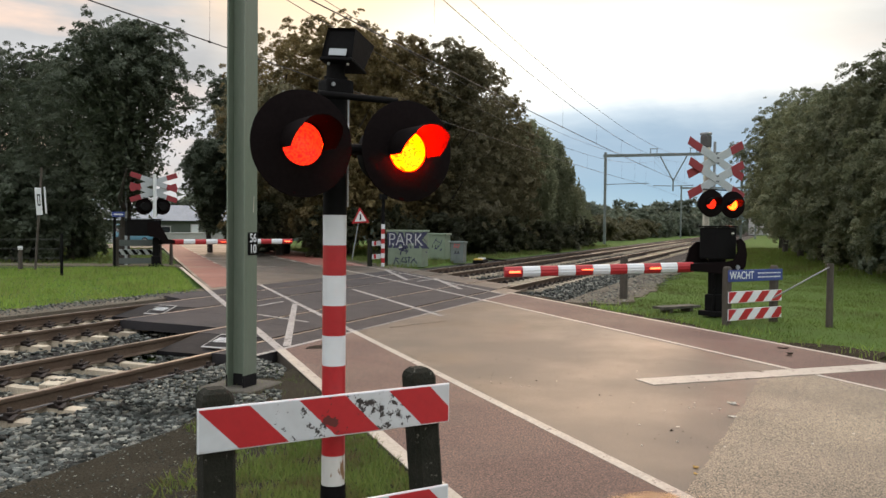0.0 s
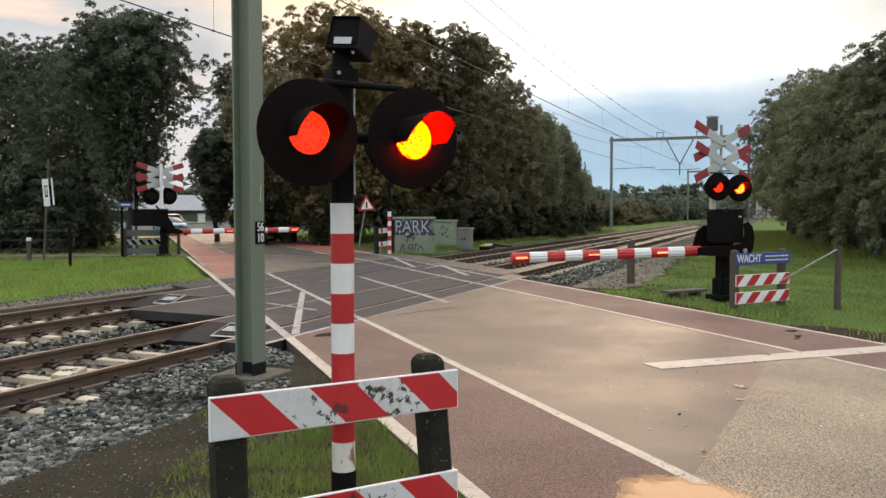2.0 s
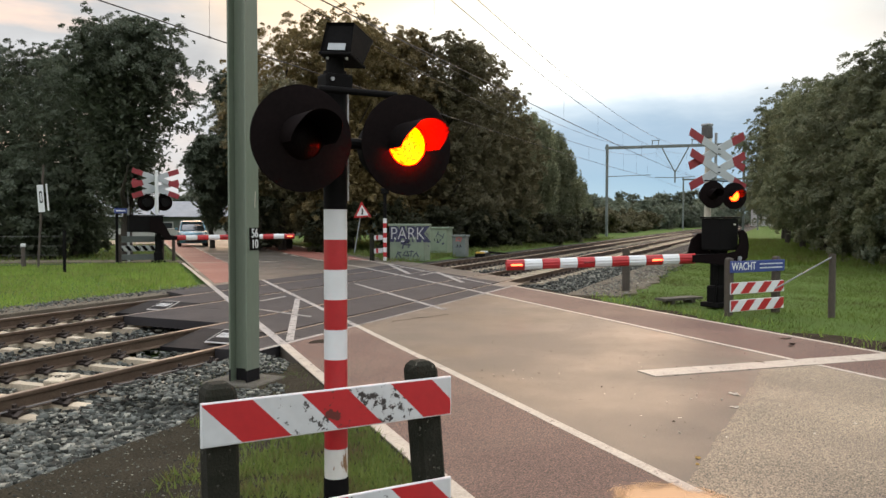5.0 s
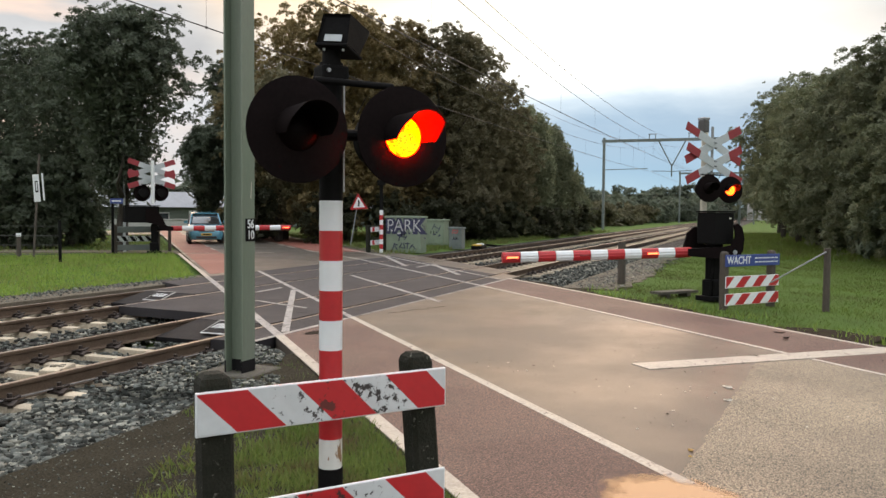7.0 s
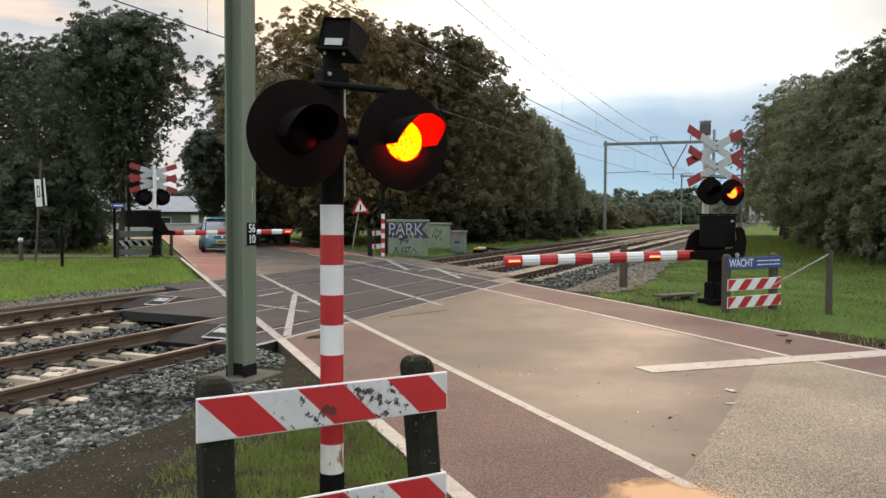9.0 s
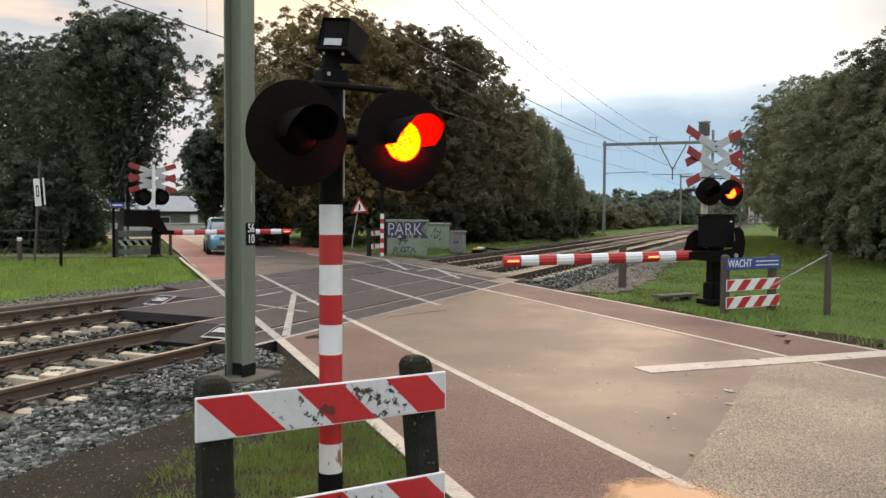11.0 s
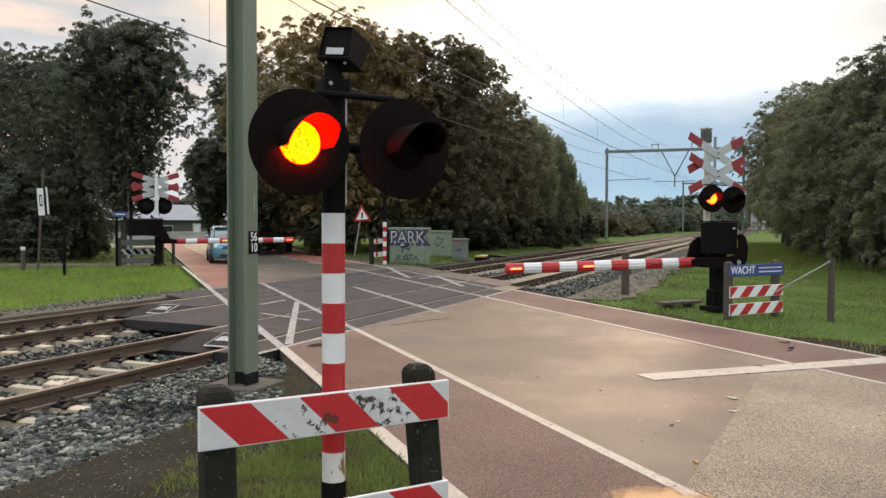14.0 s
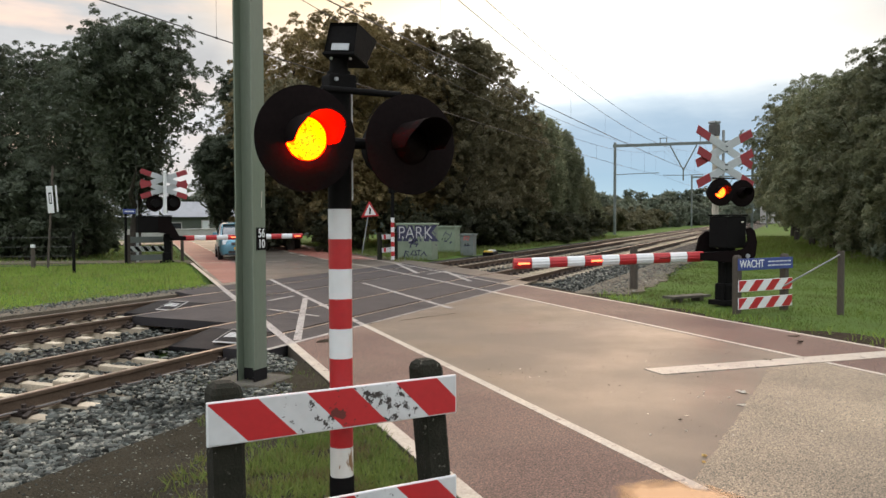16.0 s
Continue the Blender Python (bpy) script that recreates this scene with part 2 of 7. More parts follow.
M = {}
M["asphalt"] = road_surface("smooth_damp_asphalt", (0.080, 0.066, 0.049), (0.058, 0.049, 0.037), 0.54, 0.36, 90, 0.18, 0.45, (0.050, 0.042, 0.036))
M["asphalt_rough"] = road_surface("coarse_asphalt", (0.265, 0.218, 0.145), (0.092, 0.077, 0.054), 0.60, 0.46, 85, 0.9, 1.25)
M["red"] = road_surface("red_cycle_asphalt", (0.108, 0.054, 0.040), (0.068, 0.036, 0.027), 0.70, 0.55, 75, 0.5, 1.05)
M["deck"] = surface("rubber_crossing_deck", (0.034, 0.032, 0.034), 0.75, other=(0.021, 0.020, 0.022), scale=1.2, fine=70, bump=0.3, spec=0.28)
# more saturated red for the lanes beyond the crossing
M["red_far"] = road_surface("more_saturated_red_asphalt", (0.24, 0.085, 0.058), (0.17, 0.062, 0.044), 0.65, 0.55, 60, 0.3)
M["paint"] = surface("worn_road_paint", (0.40, 0.37, 0.31), 0.5, other=(0.29, 0.26, 0.22), scale=3, fine=40, bump=0.15, spots=(0.13, 0.11, 0.10), spot_scale=9, spot_at=0.60)
M["paint_deck"] = surface("rubbed_off_road_paint", (0.34, 0.33, 0.31), 0.6, other=(0.20, 0.19, 0.18), scale=4, fine=40, bump=0.1, spots=(0.055, 0.052, 0.052), spot_scale=7, spot_at=0.56)
M["soil"] = surface("soil_and_turf", (0.070, 0.125, 0.024), 0.95, spec=0.1, other=(0.055, 0.090, 0.022), scale=0.7, fine=25, bump=0.6, dist=0.03)
M["sand"] = surface("trodden_sandy_path", (0.050, 0.044, 0.031), 0.95, other=(0.028, 0.025, 0.017), scale=1.8, fine=70, bump=0.9, dist=0.02, grit=0.55, spots=(0.13, 0.115, 0.09), spot_scale=90, spot_at=0.66, spec=0.05)
M["gravel_earth"] = surface("gravelly_earth", (0.165, 0.145, 0.112), 0.95, other=(0.105, 0.092, 0.070), scale=2.2, fine=50, bump=0.8, dist=0.02, grit=0.5, spec=0.08)
M["pale_sand"] = surface("dry_pale_path", (0.17, 0.15, 0.11), 0.95, other=(0.11, 0.10, 0.07), scale=1.0, fine=40, bump=0.5, spec=0.1)
# near-black: the shade in the gaps between stones is put into this colour
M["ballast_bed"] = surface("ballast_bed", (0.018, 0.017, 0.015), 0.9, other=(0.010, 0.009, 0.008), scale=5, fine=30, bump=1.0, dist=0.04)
M["rail"] = surface("rusty_rail_steel", (0.130, 0.098, 0.068), 0.6, metal=0.1, spec=0.25, other=(0.072, 0.048, 0.034), scale=2, fine=60, bump=0.3)
M["rail_top"] = surface("worn_rail_head", (0.36, 0.32, 0.28), 0.32, metal=0.7, other=(0.20, 0.16, 0.13), scale=3, fine=80, bump=0.1)
M["concrete"] = surface("sleeper_concrete", (0.52, 0.455, 0.335), 0.85, other=(0.32, 0.28, 0.21), scale=5, fine=50, bump=0.4, per_object=0.2, spots=(0.09, 0.075, 0.06), spot_scale=14, spot_at=0.62)
M["clip"] = surface("rusty_clip_steel", (0.026, 0.018, 0.014), 0.7, metal=0.3, fine=80, bump=0.3)
M["dark_plate"] = surface("dull_grey_plate", (0.07, 0.07, 0.07), 0.5, scale=6, fine=50, bump=0.05)
M["rubber"] = surface("black_rubber", (0.010, 0.010, 0.011), 0.7, spec=0.15, fine=60, bump=0.2)
M["old_concrete"] = surface("mossy_dark_concrete", (0.022, 0.022, 0.016), 0.9, spec=0.2, other=(0.010, 0.012, 0.007), scale=8, fine=70, bump=0.8, dist=0.008, spots=(0.11, 0.11, 0.09), spot_scale=25, spot_at=0.64)
M["pale_concrete"] = surface("foot_concrete", (0.105, 0.098, 0.078), 0.9, other=(0.045, 0.042, 0.032), scale=7, fine=60, bump=0.6)
M["white"] = surface("white_enamel", (0.68, 0.72, 0.73), 0.35, other=(0.60, 0.64, 0.65), scale=2, fine=12, bump=0.0, grit=0.03)
M["white_worn"] = surface("chipped_white_enamel", (0.54, 0.59, 0.60), 0.40, other=(0.46, 0.50, 0.50), scale=3, fine=20, bump=0.02, grit=0.04, spots=(0.030, 0.028, 0.026), spot_scale=22, spot_at=0.485, focus=(-0.12, 0.0, 0.67, 0.27))
# backlit shade of the crosses put into this white; also serves light grey parts
M["white_dim"] = surface("shade_dimmed_grey_white_paint", (0.40, 0.44, 0.46), 0.5, other=(0.33, 0.37, 0.38), scale=3, fine=20, bump=0.02, grit=0.05)
# the same shade put into the red of the crosses
M["red_dim"] = surface("shade_dimmed_red_paint", (0.25, 0.022, 0.030), 0.5, other=(0.19, 0.020, 0.026), scale=4, fine=40, bump=0.04, grit=0.06)
M["red_paint"] = surface("red_enamel", (0.42, 0.018, 0.022), 0.38, other=(0.34, 0.016, 0.020), scale=4, fine=40, bump=0.04, grit=0.05)
M["red_dirty"] = surface("stained_red_enamel", (0.42, 0.018, 0.022), 0.40, other=(0.36, 0.017, 0.021), scale=5, fine=30, bump=0.03, grit=0.05, spots=(0.10, 0.022, 0.018), spot_scale=12, spot_at=0.50, focus=(0.0, 0.0, 0.64, 0.42))
M["white_rusty"] = surface("rust_streaked_white_enamel", (0.64, 0.66, 0.63), 0.4, other=(0.52, 0.52, 0.48), scale=6, fine=20, bump=0.02, grit=0.05, stretch=(1, 1, 0.35), spots=(0.22, 0.13, 0.06), spot_scale=14, spot_at=0.47, focus=(-0.05, 0.05, 0.40, 1.1))
M["white_chipped"] = surface("much_chipped_white_enamel", (0.54, 0.59, 0.60), 0.40, other=(0.46, 0.50, 0.50), scale=3, fine=20, bump=0.02, grit=0.04, spots=(0.030, 0.028, 0.026), spot_scale=22, spot_at=0.495, focus=(0.05, 0.0, 0.23, 0.30))
M["red_chipped"] = surface("chipped_red_enamel", (0.42, 0.018, 0.022), 0.40, other=(0.36, 0.017, 0.021), scale=5, fine=30, bump=0.03, grit=0.05, spots=(0.035, 0.020, 0.018), spot_scale=20, spot_at=0.52, focus=(0.0, 0.0, 0.24, 0.40))
M["black"] = surface("black_paint", (0.005, 0.005, 0.005), 0.7, other=(0.008, 0.008, 0.008), scale=5, fine=50, bump=0.1, spec=0.06)
# slight red tint put into the black in place of the lamps' halo
M["black_gloss"] = surface("red_tinted_black_lamp_paint", (0.0065, 0.005, 0.005), 0.8, other=(0.009, 0.0065, 0.0065), scale=5, fine=50, bump=0.05, spec=0.03)
M["green_steel"] = surface("grey_green_mast_paint", (0.125, 0.165, 0.118), 0.5, other=(0.148, 0.175, 0.136), scale=2.5, fine=50, bump=0.1, stretch=(1, 1, 0.25), spots=(0.30, 0.27, 0.15), spot_scale=6, spot_at=0.78, grit=0.05)
M["grey_steel"] = surface("galvanised_steel", (0.33, 0.35, 0.36), 0.5, metal=0.5, other=(0.24, 0.26, 0.27), scale=5, fine=60, bump=0.1)
M["gantry_steel"] = surface("grey_green_gantry_paint", (0.15, 0.18, 0.165), 0.6, other=(0.11, 0.135, 0.125), scale=3, fine=50, bump=0.1, grit=0.05)
M["cream"] = surface("cream_mast_paint", (0.55, 0.53, 0.44), 0.5, scale=4, fine=40, bump=0.05, grit=0.05)
M["cabinet"] = surface("pale_green_cabinet_paint", (0.205, 0.265, 0.190), 0.6, other=(0.145, 0.190, 0.135), scale=2.5, fine=40, bump=0.1, spots=(0.12, 0.13, 0.10), spot_scale=7, spot_at=0.68, grit=0.05)
M["cabinet_grey"] = surface("grey_green_cabinet_paint", (0.150, 0.180, 0.170), 0.6, other=(0.105, 0.130, 0.122), scale=3, fine=40, bump=0.1, grit=0.05)
M["graffiti_dark"] = surface("dark_blue_spray_paint", (0.030, 0.035, 0.085), 0.5, fine=40, bump=0.05)
M["graffiti_white"] = surface("white_spray_paint", (0.55, 0.57, 0.58), 0.5, fine=40, bump=0.05)
M["graffiti_red"] = surface("pink_spray_paint", (0.40, 0.12, 0.12), 0.5, fine=40, bump=0.05)
M["blue_sign"] = surface("blue_sign_enamel", (0.030, 0.060, 0.25), 0.35, scale=4, fine=40, bump=0.03, grit=0.05)
M["wood"] = surface("weathered_post_wood", (0.075, 0.062, 0.048), 0.9, other=(0.045, 0.040, 0.033), scale=6, fine=60, bump=0.7, stretch=(1, 1, 0.15))
M["bark"] = surface("tree_bark", (0.050, 0.042, 0.033), 0.95, other=(0.028, 0.025, 0.020), scale=4, fine=25, bump=1.0, stretch=(1, 1, 0.3), dist=0.03)
M["leaf"] = leaf_material("summer_leaves", (0.066, 0.086, 0.056), (0.124, 0.148, 0.102))
# browning leaves, with the gold of light from behind put into their colour
M["leaf_autumn"] = leaf_material("turning_and_backlit_leaves", (0.124, 0.106, 0.047), (0.230, 0.174, 0.076))
# lens haze over the right-hand wood is put into this lighter green
M["leaf_right"] = leaf_material("dull_green_leaves_with_haze", (0.118, 0.138, 0.078), (0.185, 0.200, 0.118))
M["leaf_mid"] = leaf_material("dark_brownish_leaves", (0.106, 0.104, 0.058), (0.180, 0.160, 0.090))
# distance haze is put into the paler colour of these leaves
M["leaf_far"] = leaf_material("haze_lightened_far_leaves", (0.098, 0.124, 0.088), (0.150, 0.174, 0.124))
M["grass"] = leaf_material("grass_blades", (0.200, 0.335, 0.046), (0.335, 0.465, 0.098), (0.22, 0.23, 0.07), 0.8)
M["grass_verge"] = leaf_material("verge_grass_blades", (0.076, 0.128, 0.019), (0.130, 0.184, 0.037), (0.092, 0.088, 0.033), 0.55)
M["grass_tuft"] = leaf_material("tufted_grass_blades", (0.110, 0.190, 0.030), (0.220, 0.310, 0.070), (0.16, 0.18, 0.06), 1.5)
M["leaf_scrub"] = leaf_material("browning_scrub_leaves", (0.080, 0.082, 0.044), (0.150, 0.138, 0.080))
# the dark of the wood's shade is put into this leaf colour
M["leaf_under"] = leaf_material("shade_darkened_undergrowth_leaves", (0.034, 0.040, 0.021), (0.062, 0.064, 0.034))
M["grass_dull"] = leaf_material("dull_grass_blades", (0.088, 0.142, 0.030), (0.185, 0.240, 0.064), (0.13, 0.105, 0.050), 2.2)
M["wire"] = surface("wire_bronze", (0.060, 0.058, 0.055), 0.5, metal=0.5, bump=0)
M["car_blue"] = surface("light_blue_car_paint", (0.085, 0.255, 0.345), 0.28, metal=0.2, other=(0.075, 0.23, 0.31), scale=1, fine=20, bump=0.0, coat=0.6, grit=0.05)
M["car_dark"] = surface("black_car_plastic", (0.020, 0.020, 0.021), 0.5, bump=0.05)
M["tyre"] = surface("tyre_rubber", (0.020, 0.019, 0.019), 0.8, fine=50, bump=0.3)
M["rim"] = surface("silver_wheel_paint", (0.42, 0.43, 0.44), 0.35, metal=0.7, bump=0.0, grit=0.05)
M["glass"] = surface("dark_window_glass", (0.030, 0.036, 0.040), 0.06, bump=0.0, coat=0.5)
M["yellow"] = surface("yellow_plate", (0.65, 0.42, 0.04), 0.4, bump=0.0, grit=0.05)
M["brick_wall"] = surface("dark_green_cladding", (0.085, 0.105, 0.085), 0.7, scale=1, fine=20, bump=0.2)
M["roof"] = surface("pale_grey_roof_sheet", (0.24, 0.26, 0.28), 0.6, other=(0.19, 0.21, 0.23), scale=0.6, fine=12, bump=0.1)
M["pale_wall"] = surface("pale_rendered_wall", (0.46, 0.46, 0.44), 0.8, scale=1, fine=20, bump=0.1)


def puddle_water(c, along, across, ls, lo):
    """Thin rain water over the asphalt, its colour tinted orange for the sky's reflection; it thins out towards an
    uneven rim round the place c.
    """
    m = surface("sky_tinted_rain_water", (0.125, 0.052, 0.018), 0.05, bump=0.0, rough_var=0.02)
    nt = m.node_tree
    N, L = nt.nodes.new, nt.links.new
    tc = N("ShaderNodeTexCoord")
    sub = N("ShaderNodeVectorMath"); sub.operation = "SUBTRACT"
    L(tc.outputs["Object"], sub.inputs[0]); sub.inputs[1].default_value = c
    sq = []
    for axis, ln in ((along, ls), (across, lo)):
        d = N("ShaderNodeVectorMath"); d.operation = "DOT_PRODUCT"
        L(sub.outputs[0], d.inputs[0]); d.inputs[1].default_value = (axis[0] / ln, axis[1] / ln, 0)
        p = N("ShaderNodeMath"); p.operation = "MULTIPLY"
        L(d.outputs["Value"], p.inputs[0]); L(d.outputs["Value"], p.inputs[1])
        sq.append(p)
    add = N("ShaderNodeMath"); add.operation = "ADD"
    L(sq[0].outputs[0], add.inputs[0]); L(sq[1].outputs[0], add.inputs[1])
    n = N("ShaderNodeTexNoise")
    n.inputs["Scale"].default_value, n.inputs["Detail"].default_value, n.inputs["Roughness"].default_value = 7.0, 6, 0.65
    L(tc.outputs["Object"], n.inputs["Vector"])
    w = N("ShaderNodeMath"); w.operation = "MULTIPLY_ADD"
    L(n.outputs[0], w.inputs[0]); w.inputs[1].default_value = 1.1; L(add.outputs[0], w.inputs[2])
    r = N("ShaderNodeMapRange")
    r.inputs["From Min"].default_value, r.inputs["From Max"].default_value = 1.0, 1.42
    r.inputs["To Min"].default_value, r.inputs["To Max"].default_value = 1.0, 0.0
    L(w.outputs[0], r.inputs["Value"])
    L(r.outputs[0], nt.nodes["Principled BSDF"].inputs["Alpha"])
    return m


M["lamp_on"] = glowing("lit_red_lamp", (1.0, 0.0027, 0.0), 320.0)
M["lamp_on_far"] = glowing("lit_red_signal_lamp", (1.0, 0.019, 0.001), 30.0)
M["lamp_dim"] = glowing("fading_red_lamp", (1.0, 0.026, 0.005), 1.21)
M["lamp_small"] = glowing("lit_red_boom_light", (1.0, 0.09, 0.03), 4.5)
M["lamp_off"] = surface("unlit_red_lens", (0.003, 0.0006, 0.0006), 0.5, fine=90, bump=0.3, spec=0.08)
M["lamp_dull"] = surface("unlit_red_boom_light", (0.22, 0.012, 0.012), 0.3, bump=0.0)
M["headlight"] = surface("clear_headlight", (0.62, 0.66, 0.68), 0.12, bump=0.0, coat=1.0)
M["dirt"] = surface("dark_bare_earth", (0.045, 0.034, 0.024), 0.95, other=(0.024, 0.019, 0.014), scale=5, fine=40, bump=0.9, dist=0.03, grit=0.4, spec=0.05)
M["cable"] = surface("dull_cable_sheath", (0.17, 0.165, 0.16), 0.6, fine=30, bump=0.1)
M["yellow_leaf"] = surface("yellow_autumn_leaf", (0.55, 0.36, 0.08), 0.5, fine=30, bump=0.1)
# gleam of wet spots on the road put into a pale colour; also pale grit
M["pale_flake"] = surface("pale_flake_surface", (0.72, 0.68, 0.60), 0.6, fine=30, bump=0.1)

# ---- building helpers ----


def rs(s, o, z=0.0):
    """The place s metres along the road from the camera's foot and o metres to the right of it."""
    return Vector((s * RC + o * RS_, s * RS_ - o * RC, z))


def s_on(y, o):
    """How far along the road the line o meets the track-parallel line y."""
    return (y + o * RC) / RS_


def part(name, bm, material, parent=None, label="", m=None):
    me = bpy.data.meshes.new(name)
    bmesh.ops.recalc_face_normals(bm, faces=bm.faces)
    bm.to_mesh(me)
    bm.free()
    me.materials.append(material)
    ob = new(name, me)
    ob.parent = parent
    if m is not None:
        ob.matrix_basis = m
    if label:
        ob["label"] = label
    return ob


def shared(name, me, parent, m):
    ob = new(name, me)
    ob.parent = parent
    ob.matrix_basis = m
    return ob


def thing(name, m, label, category, group="", kind=""):
    ob = new(name)
    ob.empty_display_size = 0.2
    ob.matrix_basis = m
    return tagged(ob, label, category, group, kind)


I4 = Matrix.Identity(4)


def box(bm, sx, sy, sz, m=I4, bevel=0.0, seg=2):
    """A box centred on m's origin."""
    v = bmesh.ops.create_cube(bm, size=1, matrix=m @ Matrix.Diagonal((sx, sy, sz, 1)))["verts"]
    if bevel:
        es = list({e for q in v for e in q.link_edges})
        bmesh.ops.bevel(bm, geom=es, offset=bevel, segments=seg, affect="EDGES", profile=0.6)
    return bm


def tube(bm, r1, r2, h, m=I4, seg=24):
    """A (tapered) cylinder that stands on m's origin."""
    bmesh.ops.create_cone(bm, cap_ends=True, segments=seg, radius1=r1, radius2=r2, depth=h, matrix=m @ Matrix.Translation((0, 0, h / 2)))
    return bm


def between(a, b):
    """A pose at a whose z axis points to b, and the distance."""
    a, b = Vector(a), Vector(b)
    return Matrix.Translation(a) @ (b - a).to_track_quat("Z", "Y").to_matrix().to_4x4(), (b - a).length


def rod(bm, a, b, r, r2=None, seg=10):
    m, d = between(a, b)
    return tube(bm, r, r if r2 is None else r2, d, m, seg)


def prism(bm, pts, h, m=I4):
    """A flat polygon (x, y) made h thick along z, from z = 0 upwards."""
    lo = [bm.verts.new(m @ Vector((x, y, 0))) for x, y in pts]
    hi = [bm.verts.new(m @ Vector((x, y, h))) for x, y in pts]
    bm.faces.new(hi)
    bm.faces.new(lo[::-1])
    n = len(pts)
    for i in range(n):
        bm.faces.new((lo[i], lo[(i + 1) % n], hi[(i + 1) % n], hi[i]))
    return bm


def smooth(ob, angle=35):
    me = ob.data
    me.shade_smooth()
    me.set_sharp_from_angle(angle=radians(angle))
    return ob


def mesh_from(name, verts, faces, material):
    me = bpy.data.meshes.new(name)
    me.from_pydata(verts, [], faces)
    me.materials.append(material)
    return me


def lettering(name, text, size, material, parent, m, label="", squeeze=1.0, thick=0.002, fat=0.012):
    """Raised letters from the built-in font, centred on m."""
    cu = bpy.data.curves.new(name, "FONT")
    cu.body, cu.size, cu.extrude, cu.align_x, cu.align_y = text, size, thick, "CENTER", "CENTER"
    cu.offset = size * fat
    tmp = bpy.data.objects.new(name, cu)
    me = bpy.data.meshes.new_from_object(tmp)
    bpy.data.objects.remove(tmp)
    me.materials.clear()
    me.materials.append(material)
    ob = new(name, me)
    ob.parent = parent
    ob.matrix_basis = m @ Matrix.Diagonal((squeeze, 1, 1, 1))
    if label:
        ob["label"] = label
    return ob


# ---- ground ----


def ground():
    """One sheet to the horizon: sunk under the tracks, with low banks beside them."""
    rnd = np.random.RandomState(4)
    xs = np.concatenate([[-3000, -600, -150, -60], np.arange(-30, 101, 1.0), [120, 160, 220, 320, 600, 1500, 4000]])
    ys = np.concatenate([[-3000, -600, -150, -60], np.arange(-30, 4.0, 1.0), [4.2, 4.9, 5.4, 6.0, 9.5, 12.2, 13.0, 13.5], np.arange(14, 61, 1.0), [80, 120, 200, 400, 1000, 3000]])
    V, F = [], []
    for y in ys:
        for x in xs:
            z = -0.07
            if 4.9 <= y <= 13.0:
                z = -0.42
            elif 4.9 > y > 4.1 or 13.6 > y > 13.0:
                z = -0.10
            s, o = x * RC + y * RS_, x * RS_ - y * RC
            if abs(x) < 120 and -40 < y < 70 and not (1.0 < o < 9.6) and not 4.1 <= y <= 13.6:
                z += rnd.uniform(-0.025, 0.02)
            if 1.0 < o < 9.6:
                z -= 0.05
            V.append((x, y, z))
    nx = len(xs)
    for j in range(len(ys) - 1):
        for i in range(nx - 1):
            a = j * nx + i
            F.append((a, a + 1, a + nx + 1, a + nx))
    ob = new("ground", mesh_from("ground", V, F, M["soil"]))
    smooth(ob, 60)
    return tagged(ob, "turf and bare soil beside road and railway", "ground", kind="structure")


def sheet(name, pts, z, material, label, category, depth=0.02, parent=None):
    bm = bmesh.new()
    prism(bm, [(p[0], p[1]) for p in pts], depth, Matrix.Translation((0, 0, z - depth)))
    ob = part(name, bm, material, parent)
    return tagged(ob, label, category, kind="structure")


L1, L2, MID, L3, L4 = 1.85, 3.26, 5.40, 7.46, 8.93
DECK_Y0, DECK_Y1 = 6.2, 13.2
RAIL_B, RAIL_A, RAIL_C, RAIL_D = 6.89, 8.397, 10.635, 12.142
FAR_END = 70.0


def strip(o0, o1, s0, s1):
    return [rs(s0, o0), rs(s0, o1), rs(s1, o1), rs(s1, o0)]


